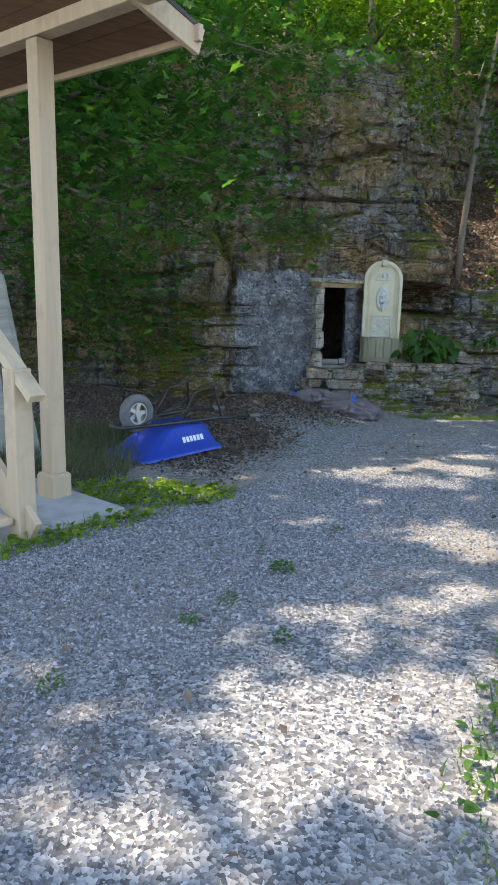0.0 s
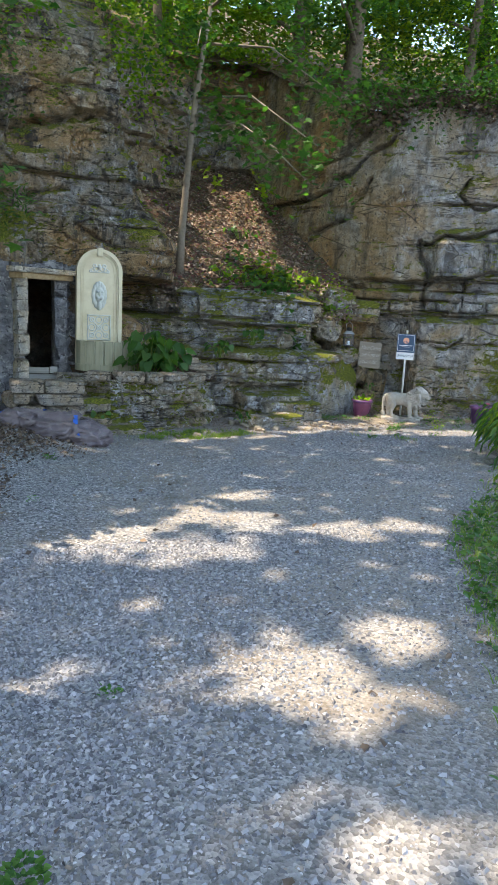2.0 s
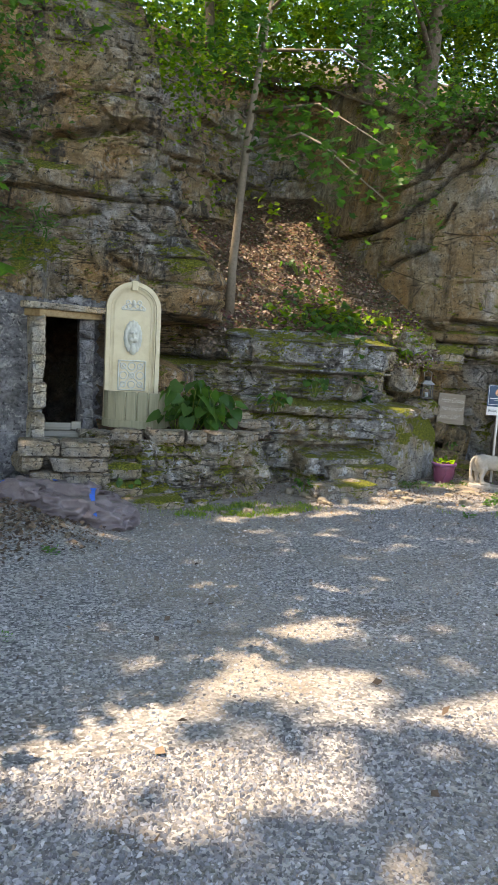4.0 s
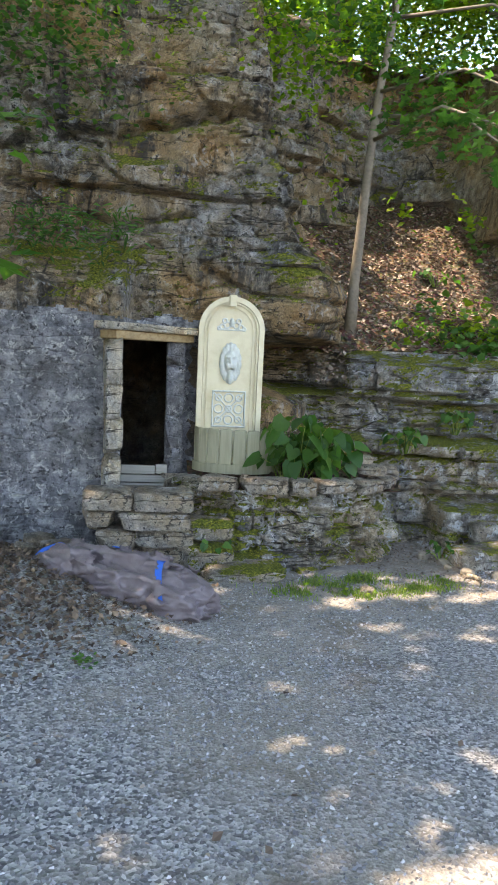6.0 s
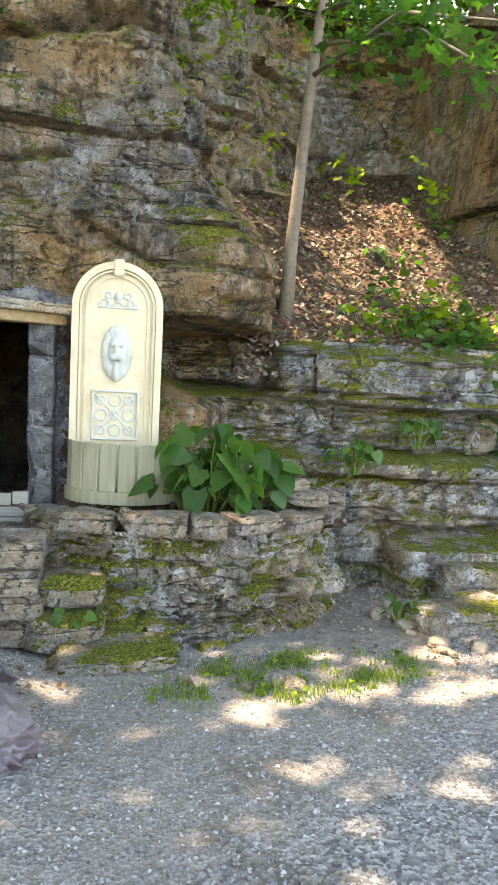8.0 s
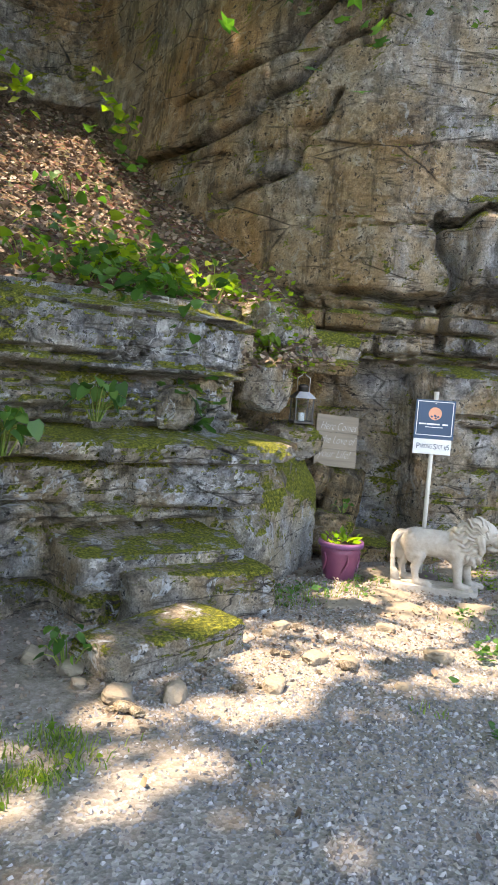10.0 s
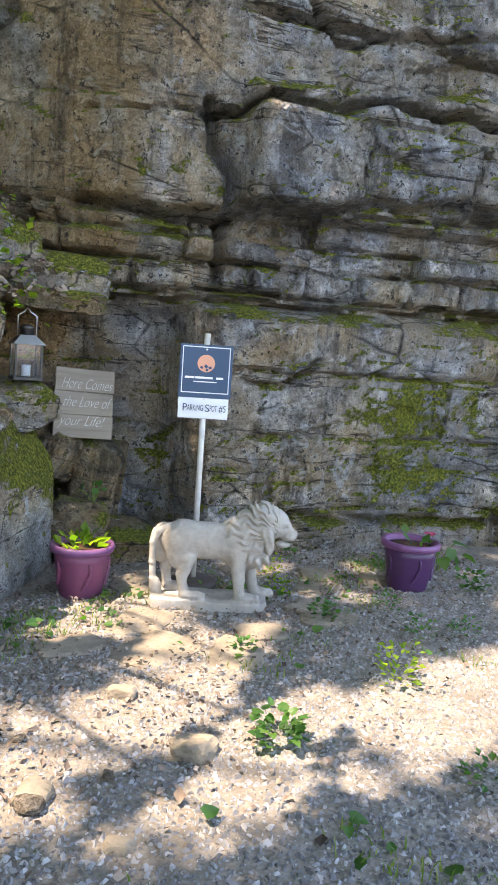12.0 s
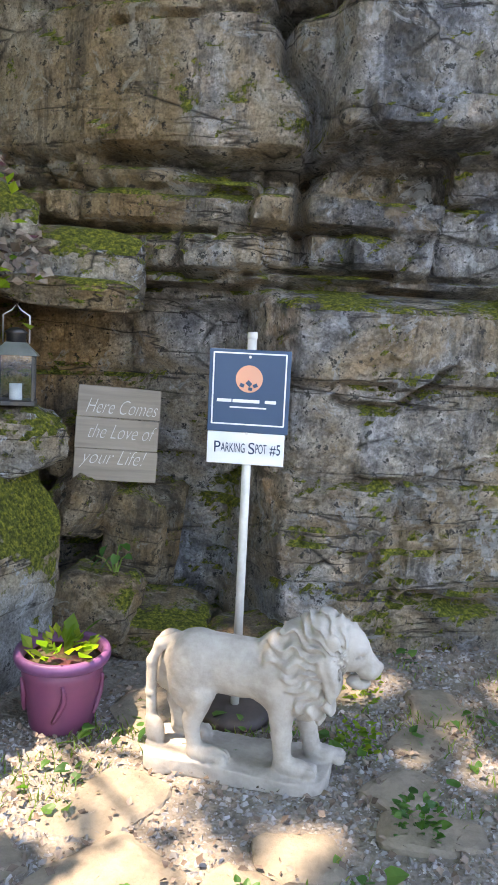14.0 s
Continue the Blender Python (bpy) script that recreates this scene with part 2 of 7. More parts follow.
    if moss:
        up = k.ramp(k.normal_z(), (0.0, 0.0), (0.7, 1.0))
        mo = k.math("ADD", k.math("MULTIPLY", up, 0.05 + 0.12 * moss), k.noise(2.1, 12, 0.80))
        for x, y, z, r in cushions:
            d = k.add("ShaderNodeVectorMath", operation="DISTANCE")
            k.link(k.pos, d.inputs[0])
            d.inputs[1].default_value = (x, y, z)
            mo = k.math("ADD", mo, k.ramp(k.math("DIVIDE", d.outputs["Value"], r), (0.2, 0.10), (1.0, 0.0)))
        mf = k.ramp(mo, (0.62 - 0.05 * moss, 0.0), (0.645 - 0.05 * moss, 1.0))
        tuft = k.noise(48, 6, 0.75)
        mc = k.ramp(tuft, (0.34, (0.04, 0.05, 0.01)), (0.50, (0.15, 0.17, 0.026)), (0.63, (0.40, 0.38, 0.045)))
        c = k.mix(mf, c, mc)
        h = k.math("ADD", h, k.math("MULTIPLY", mf, k.math("MULTIPLY", tuft, 0.7)))
    k.color(c)
    pits = k.ramp(k.noise(26, 8, 0.78), (0.40, 0.0), (0.48, 1.0))
    h = k.math("ADD", h, k.math("ADD", k.math("MULTIPLY", crack, 0.2), k.math("MULTIPLY", pits, 0.3)))
    h = k.math("SUBTRACT", h, k.math("MULTIPLY", seam, 0.35))
    k.bump(h, 1.0, 0.06)
    return k.m


M_CLIFF = rock_material("limestone_weathered", (0.09, 0.078, 0.064), (0.27, 0.235, 0.19), (0.46, 0.415, 0.35), (0.37, 0.285, 0.18), 0.75, 0.42, 0.4, 0.8,
                        ((0.8, 14.0, 1.4, 0.6), (2.8, 13.9, 1.45, 0.5), (-1.6, 13.8, -0.8, 1.5), (-1.2, 13.8, 0.4, 0.8)))
M_CLIFF_R = rock_material("limestone_grey_face", (0.15, 0.14, 0.13), (0.34, 0.32, 0.295), (0.55, 0.525, 0.49), (0.40, 0.31, 0.195), 0.65, 0.5, 0.5, 0.6,
                          ((9.95, 13.4, -0.40, 0.7), (9.9, 13.4, -1.0, 0.5), (9.25, 13.9, 2.85, 0.4), (9.6, 13.5, 1.85, 0.25)), 8.3)
M_LEDGE = rock_material("mossy_limestone", (0.12, 0.112, 0.10), (0.34, 0.32, 0.285), (0.60, 0.58, 0.54), (0.38, 0.31, 0.21), 0.4, 0.6, 1.0, 0.45)
M_SPUR = rock_material("yellow_moss_topped_limestone", (0.16, 0.145, 0.12), (0.36, 0.33, 0.28), (0.56, 0.53, 0.47), (0.42, 0.36, 0.24), 0.5, 1.15, 0.9, 0.2)
M_STONE = rock_material("cut_stone", (0.16, 0.15, 0.135), (0.33, 0.31, 0.28), (0.48, 0.46, 0.42), (0.37, 0.31, 0.23), 0.4, 0.0, 0.5, 0.2)
M_PALE = rock_material("pale_dressed_stone", (0.34, 0.32, 0.27), (0.52, 0.49, 0.42), (0.66, 0.63, 0.56), (0.52, 0.43, 0.30), 0.35, 0.0, 0.3, 0.1)
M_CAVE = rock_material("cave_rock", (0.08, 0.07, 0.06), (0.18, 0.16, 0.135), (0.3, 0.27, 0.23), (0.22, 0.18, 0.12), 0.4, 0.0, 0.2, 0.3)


def mortar_material():
    k = Mat("lime_render", 0.9, 0.2)
    c = k.ramp(k.noise(3.5, 11, 0.78), (0.38, (0.10, 0.103, 0.115)), (0.5, (0.22, 0.225, 0.245)), (0.62, (0.42, 0.425, 0.44)))
    c = k.mix(k.ramp(k.noise(9, 10, 0.78, dist=1.0), (0.55, 0.0), (0.59, 1.0)), c, (0.52, 0.52, 0.51))
    c = k.mix(k.ramp(k.noise(1.2, 5, 0.6), (0.52, 0.0), (0.68, 0.8)), c, (0.085, 0.078, 0.07))
    c = k.mix(k.ramp(k.noise(18, 9, 0.78), (0.55, 0.0), (0.585, 0.9)), c, (0.05, 0.05, 0.055))
    course = k.ramp(k.cells(4.5, "DISTANCE_TO_EDGE", k.scaled(0.7, 0.7, 1.7)), (0.0, 0.0), (0.09, 1.0))
    k.color(c)
    k.bump(k.math("ADD", k.math("ADD", k.noise(7, 10, 0.76), k.math("MULTIPLY", course, 0.25)), k.math("MULTIPLY", k.noise(40, 6, 0.75), 0.5)), 1.0, 0.06)
    return k.m


def gravel_material():
    """Fine crushed stone and dust, under the loose stones."""
    k = Mat("gravel_bed", 0.92, 0.2)
    cell = k.cells(55, out="Color")
    sep = k.add("ShaderNodeSeparateColor")
    k.link(cell, sep.inputs[0])
    c = k.ramp(sep.outputs[0], (0.0, (0.07, 0.072, 0.078)), (0.5, (0.21, 0.208, 0.205)), (1.0, (0.44, 0.43, 0.41)))
    sand = k.ramp(k.noise(0.55, 4, 0.6), (0.40, 0.0), (0.60, 1.0))
    grit = k.ramp(k.noise(90, 4, 0.7), (0.3, (0.13, 0.115, 0.095)), (0.5, (0.24, 0.215, 0.18)), (0.7, (0.38, 0.34, 0.285)))
    c = k.mix(k.math("MULTIPLY", sand, 0.75), c, grit)
    dirt = k.ramp(k.noise(1.6, 6, 0.65), (0.56, 0.0), (0.70, 0.8))
    c = k.mix(dirt, c, (0.13, 0.10, 0.07))
    # trodden earth in the corner by the cliffs
    s = k.add("ShaderNodeSeparateXYZ")
    k.link(k.pos, s.inputs[0])
    far = k.math("ADD", k.math("ADD", k.math("MULTIPLY", s.outputs["X"], 0.45), s.outputs["Y"]), k.math("MULTIPLY", k.noise(0.9, 5, 0.65), 2.0))
    earth = k.ramp(k.noise(7, 12, 0.82), (0.3, (0.10, 0.083, 0.065)), (0.5, (0.20, 0.172, 0.138)), (0.7, (0.34, 0.305, 0.255)))
    c = k.mix(k.ramp(k.math("MULTIPLY", k.math("SUBTRACT", far, 14.0), 0.6), (0.0, 0.0), (1.0, 0.9)), c, earth)
    k.color(c)
    k.bump(k.math("ADD", k.cells(55), k.math("MULTIPLY", k.noise(120, 3, 0.7), 0.4)), 0.7, 0.012)
    return k.m


def pebble_material():
    k = Mat("crushed_stone", 0.85, 0.25)
    c = k.ramp(k.island(), (0.0, (0.07, 0.07, 0.076)), (0.4, (0.19, 0.194, 0.206)), (0.8, (0.35, 0.352, 0.357)), (0.95, (0.52, 0.515, 0.505)), (1.0, (0.26, 0.20, 0.14)))
    c = k.mix(k.math("MULTIPLY", k.noise(70, 4, 0.7), 0.5), c, (0.15, 0.14, 0.13))
    s = k.add("ShaderNodeSeparateXYZ")
    k.link(k.pos, s.inputs[0])
    far = k.math("ADD", k.math("MULTIPLY", s.outputs["X"], 0.45), s.outputs["Y"])
    c = k.mix(k.ramp(k.math("MULTIPLY", k.math("SUBTRACT", far, 14.0), 0.5), (0.0, 0.0), (1.0, 0.5)), c, (0.33, 0.30, 0.26))
    k.color(c)
    k.bump(k.noise(120, 4, 0.7), 0.4, 0.004)
    return k.m


def soil_material():
    k = Mat("leafy_soil", 0.95, 0.15)
    c = k.ramp(k.noise(6, 7, 0.7), (0.3, (0.035, 0.025, 0.017)), (0.55, (0.10, 0.070, 0.045)), (0.75, (0.19, 0.14, 0.095)))
    cell = k.cells(24, out="Color")
    c = k.mix(0.35, c, k.mix(1.0, cell, (0.20, 0.13, 0.08), "MULTIPLY"))
    c = k.mix(k.ramp(k.noise(0.6, 4, 0.6), (0.55, 0.0), (0.7, 0.5)), c, (0.045, 0.055, 0.018))
    k.color(c)
    k.bump(k.math("ADD", k.cells(24), k.noise(30, 5, 0.7)), 0.8, 0.03)
    return k.m


def island_material(name, stops, rough=0.6, spec=0.3, trans=0.0, grain=25.0):
    """Leaves, blades and litter: a colour of its own for each loose piece."""
    k = Mat(name, rough, spec)
    c = k.ramp(k.island(), *stops)
    c = k.mix(k.math("MULTIPLY", k.noise(grain, 3, 0.6), 0.45), c, tuple(0.55 * v for v in stops[0][1]))
    k.color(c)
    if trans:
        t = k.add("ShaderNodeBsdfTranslucent")
        k.put(t.inputs["Color"], k.mix(1.0, c, (1.5, 1.9, 0.55), "MULTIPLY"))
        m = k.add("ShaderNodeMixShader")
        m.inputs[0].default_value = trans
        k.link(k.b.outputs[0], m.inputs[1])
        k.link(t.outputs[0], m.inputs[2])
        k.link(m.outputs[0], k.t.nodes["Material Output"].inputs["Surface"])
    return k.m


def plain_material(name, c, rough=0.6, metal=0.0, wear=None, scale=8.0, spec=0.4, bump=0.2):
    k = Mat(name, rough, spec)
    k.b.inputs["Metallic"].default_value = metal
    w = wear or tuple(0.6 * v for v in c)
    k.color(k.mix(k.ramp(k.noise(scale, 6, 0.68), (0.42, 0.0), (0.72, 1.0)), c, w))
    k.bump(k.noise(scale * 6, 4, 0.65), bump, 0.006)
    return k.m


M_FLAG = plain_material("tan_flagstone", (0.27, 0.225, 0.165), 0.9, 0, (0.15, 0.125, 0.095), 9, 0.2, 1.0)


def wood_material(name, a, b, axis=2, scale=1.0):
    k = Mat(name, 0.78, 0.25)
    sc = [22 * scale] * 3
    sc[axis] = 1.3 * scale
    g = k.noise(1.0, 6, 0.65, k.scaled(*sc), 0.4)
    c = k.ramp(g, (0.28, a), (0.72, b))
    c = k.mix(k.math("MULTIPLY", k.each(), 0.35), c, tuple(0.6 * v for v in a))
    c = k.mix(k.ramp(k.noise(3, 5, 0.6), (0.55, 0.0), (0.75, 0.5)), c, tuple(0.45 * v for v in a))
    k.color(c)
    k.bump(g, 0.35, 0.006)
    return k.m


M_RENDER = mortar_material()
M_GRAVEL = gravel_material()
M_PEBBLE = pebble_material()
M_SOIL = soil_material()
M_LEAF = island_material("green_leaves", ((0.0, (0.03, 0.09, 0.024)), (0.5, (0.06, 0.155, 0.034)), (1.0, (0.11, 0.21, 0.045))), 0.45, 0.4, 0.45)
# Sunlit copy of the green leaves: sunshine put into a lighter, yellower colour.
M_LEAF_SUN = island_material("sunlit_yellow_green_leaves", ((0.0, (0.09, 0.17, 0.022)), (0.5, (0.19, 0.28, 0.035)), (1.0, (0.34, 0.38, 0.05))), 0.5, 0.3, 0.65)
M_GRASS = island_material("grass_blades", ((0.0, (0.08, 0.14, 0.03)), (0.6, (0.17, 0.25, 0.055)), (1.0, (0.32, 0.33, 0.12))), 0.6, 0.25, 0.35)
M_LITTER = island_material("dry_leaves", ((0.0, (0.05, 0.036, 0.028)), (0.4, (0.11, 0.08, 0.06)), (0.8, (0.19, 0.14, 0.10)), (1.0, (0.30, 0.21, 0.14))), 0.8, 0.15)
# Lit copy of the dry leaves, paler so the slope looks sunlit.
M_LITTER_PALE = island_material("sunlit_dry_leaves", ((0.0, (0.10, 0.075, 0.058)), (0.4, (0.20, 0.15, 0.115)), (0.8, (0.31, 0.24, 0.185)), (1.0, (0.42, 0.34, 0.27))), 0.8, 0.15)
M_BARK = plain_material("bark", (0.15, 0.125, 0.095), 0.9, 0, (0.055, 0.045, 0.035), 14, 0.2, 0.8)
M_BARK_PALE = plain_material("pale_bark", (0.21, 0.175, 0.135), 0.9, 0, (0.13, 0.11, 0.085), 18, 0.2, 0.6)


# ---- ground ----
def base_z(x, y):
    return -0.78 - 0.0525 * np.clip(y, -6, 16) + 0 * np.asarray(x, float)


def pile_z(x, y):
    """The heap of raked leaves against the cliff, above the yard."""
    d = ((x - 0.35) / 1.25) ** 2 + ((y - 11.6) / 1.35) ** 2
    e = ((x + 0.3) / 1.0) ** 2 + ((y - 9.3) / 2.2) ** 2
    return 0.30 * np.exp(-d * 1.3) + 0.14 * np.exp(-e * 1.5) + 0.25 * sstep(-1.0, -4.0, x) * sstep(8, 13, y)


def ground_z(x, y):
    return base_z(x, y) + pile_z(x, y) + 0.018 * n2(x, y, 0.8, 3) + 0.006 * n2(x, y, 6, 5)


def gz(x, y):
    return float(ground_z(np.array([float(x)]), np.array([float(y)]))[0])


def verge_edge(y):
    """Where the drive ends and the verge begins."""
    return 1.42 + 0.46 * (y - 2.72) + 0.047 * (y - 2.72) ** 2 * (y > 2.72) + 0.10 * np.sin(1.7 * y)


def spread(a, b, near, far, n):
    """Positions from a to b, close together between near[0] and near[1]."""
    inner = np.linspace(near[0], near[1], n)
    lo = near[0] - np.geomspace(0.15, near[0] - a, 26)[::-1] if a < near[0] else []
    hi = near[1] + np.geomspace(0.15, b - near[1], 26) if b > near[1] else []
    return np.concatenate([lo, inner, hi])


gx, gy = spread(-600, 600, (-5, 12), 0, 240), spread(-600, 600, (-1, 17), 0, 250)
GX, GY = np.meshgrid(gx, gy, indexing="ij")
ground = obj("ground", mesh_from("ground", np.stack([GX, GY, ground_z(GX, GY)], -1).reshape(-1, 3), grid_faces(len(gx), len(gy)), True), M_GRAVEL,
             None, "grey crushed gravel yard with sandy patches and dust", "ground", "", "structure")


# ---- cliffs ----
def smooth_line(pts, step):
    """A rounded line through plan points, resampled at an even step."""
    P = np.array(pts, float)
    P = np.vstack([2 * P[0] - P[1], P, 2 * P[-1] - P[-2]])
    out = []
    for k in range(1, len(P) - 2):
        t = np.linspace(0, 1, 40, endpoint=False)[:, None]
        a, b, c, d = P[k - 1], P[k], P[k + 1], P[k + 2]
        out.append(0.5 * (2 * b + (c - a) * t + (2 * a - 5 * b + 4 * c - d) * t ** 2 + (3 * b - a - 3 * c + d) * t ** 3))
    Q = np.vstack([*out, P[-2:-1]])
    s = np.concatenate([[0], np.cumsum(np.hypot(*np.diff(Q, axis=0).T))])
    u = np.arange(0, s[-1], step)
    return np.stack([np.interp(u, s, Q[:, 0]), np.interp(u, s, Q[:, 1])], -1), u


def strata(u, z, seed, thick, amp, groove, joint=1.0, dip=0.0):
    """How far bedded rock stands out: uneven beds, split into blocks, with open seams."""
    rng = np.random.default_rng(seed)
    bounds = -3 + np.concatenate([[0], np.cumsum(rng.uniform(0.4, 1.7, 80) * thick)])
    w = z + dip * u + 0.06 * vnoise(np.stack([u * 0.6, z * 0.5, 0 * u + seed], -1), seed) + 0.018 * vnoise(np.stack([u * 4, z * 2, 0 * u], -1), seed + 1)
    k = np.clip(np.searchsorted(bounds, w) - 1, 0, len(bounds) - 2)
    lo, hi = bounds[k], bounds[k + 1]
    edge = np.minimum(w - lo, hi - w)
    length = (0.5 + 1.6 * hash1(k, seed + 2)) * joint
    bu = u / length + 7 * hash1(k, seed + 3) + 0.1 * vnoise(np.stack([u, z * 3, 0 * u], -1), seed + 5)
    cell = np.floor(bu)
    side = np.minimum(bu - cell, 1 - (bu - cell)) * length
    off = amp * (hash1(k, seed) - 0.5) * 1.4 + amp * 0.9 * (hash1(k * 131 + cell, seed + 7) - 0.5)
    off = off + amp * 0.5 * vnoise(np.stack([u * 1.1, k * 3.7, 0 * u], -1), seed + 8)
    deep = 0.35 + 0.65 * sstep(-0.3, 0.5, vnoise(np.stack([u * 0.9, k * 5.1, 0 * u], -1), seed + 9))
    off = off - groove * deep * np.exp(-(edge / 0.022) ** 2) - 0.5 * groove * np.exp(-(side / 0.018) ** 2) * (hash1(k * 17 + cell, seed + 11) > 0.35)
    return off


def facets(u, z, size, seed, tilt=0.5, flat=1.0):
    """Broken rock: angular flat-faced pieces, each set forward or back and tilted, with a crease between them. Offset and distance to the crease."""
    a, b = u / size, z / (size * flat)
    a, b = a + 0.35 * vnoise(np.stack([a * 1.3, b * 1.3, 0 * a], -1), seed), b + 0.35 * vnoise(np.stack([a * 1.3, b * 1.3, 0 * a + 5], -1), seed + 1)
    i, j = np.floor(a), np.floor(b)
    f1, f2, off = np.full(a.shape, 9.0), np.full(a.shape, 9.0), np.zeros(a.shape)
    for di in (-1, 0, 1):
        for dj in (-1, 0, 1):
            k = (i + di) * 7919 + (j + dj) * 104729
            dx, dy = a - (i + di + 0.1 + 0.8 * hash1(k, seed)), b - (j + dj + 0.1 + 0.8 * hash1(k, seed + 1))
            r = np.hypot(dx, dy)
            h = hash1(k, seed + 2) - 0.5 + tilt * ((hash1(k, seed + 3) - 0.5) * dx + (hash1(k, seed + 4) - 0.5) * dy)
            near = r < f1
            f2 = np.where(near, f1, np.minimum(f2, r))
            off = np.where(near, h, off)
            f1 = np.where(near, r, f1)
    return off, (f2 - f1) * size


def rough_rock(P, seed):
    """Broad swells, angular broken faces at three sizes, and a pitted skin."""
    s = np.array((1.0, 1.0, 1.7))
    u, z = P[..., 0], P[..., 2]
    a, ea = facets(u, z, 0.95, seed + 20, 0.7, 0.6)
    b, eb = facets(u, z, 0.34, seed + 30, 0.9, 0.55)
    c, ec = facets(u, z, 0.12, seed + 40, 0.9, 0.6)
    broken = sstep(-0.35, 0.45, fbm(P * 0.8, 2, seed + 9))
    return (0.10 * fbm(P * 0.9, 3, seed) + 0.10 * (np.abs(fbm(P * s * 1.0, 2, seed + 2)) - 0.2) + 0.09 * a + (0.03 + 0.05 * broken) * b + (0.012 + 0.02 * broken) * c
            - 0.05 * broken * np.exp(-(eb / 0.02) ** 2) - 0.03 * np.exp(-(ea / 0.02) ** 2) + 0.018 * (np.abs(vnoise(P * s * 9.0, seed + 6)) - 0.3) + 0.010 * vnoise(P * 20, seed + 8))


def crack(x, z, pts, width, depth, seed=0):
    """A split in the face along a broken line of (x, z) points, with ragged sides."""
    wz = z + 0.05 * vnoise(np.stack([x * 5, z * 5, 0 * x], -1), seed + 70)
    wx = x + 0.05 * vnoise(np.stack([x * 5, z * 5, 0 * x + 3], -1), seed + 71)
    d = np.full(np.shape(x), 9.0)
    for (x0, z0), (x1, z1) in zip(pts, pts[1:]):
        t = np.clip(((wx - x0) * (x1 - x0) + (wz - z0) * (z1 - z0)) / ((x1 - x0) ** 2 + (z1 - z0) ** 2), 0, 1)
        d = np.minimum(d, np.hypot(wx - x0 - t * (x1 - x0), wz - z0 - t * (z1 - z0)))
    return -depth * np.exp(-(d / width) ** 2)


def cliff(name, line, z0, z1, du, dz, out, mat, label, skip=None, material_of=None):
    """A rock face along a plan line; out(u, x, z) is how far it stands out of it, to the right of the line's run."""
    P, u = smooth_line(line, du)
    z = np.arange(z0, z1, dz)
    T = np.gradient(P, axis=0)
    T /= np.linalg.norm(T, axis=1)[:, None]
    N = np.stack([T[:, 1], -T[:, 0]], -1)
    U, Z = np.meshgrid(u, z, indexing="ij")
    X, Y = np.repeat(P[:, :1], len(z), 1), np.repeat(P[:, 1:], len(z), 1)
    d = out(U, X, Z)
    V = np.stack([X + N[:, :1] * d, Y + N[:, 1:] * d, Z], -1)
    nu, nv = len(u), len(z)
    keep = np.full((nu - 1, nv - 1), True)
    if skip is not None:
        keep = ~skip(V[:-1, :-1] * 0.25 + V[1:, :-1] * 0.25 + V[:-1, 1:] * 0.25 + V[1:, 1:] * 0.25)
    f = grid_faces(nu, nv, keep)
    ob = obj(name, mesh_from(name, V.reshape(-1, 3), f, False), mat, None, label, "cliff", "", "structure")
    if material_of is not None:
        second, test = material_of
        ob.data.materials.append(second)
        c = V.reshape(-1, 3)[f].mean(1)
        ob.data.polygons.foreach_set("material_index", test(c).astype(np.int32))
    return ob


DOOR = (1.21, 1.66, -0.95, 0.75)


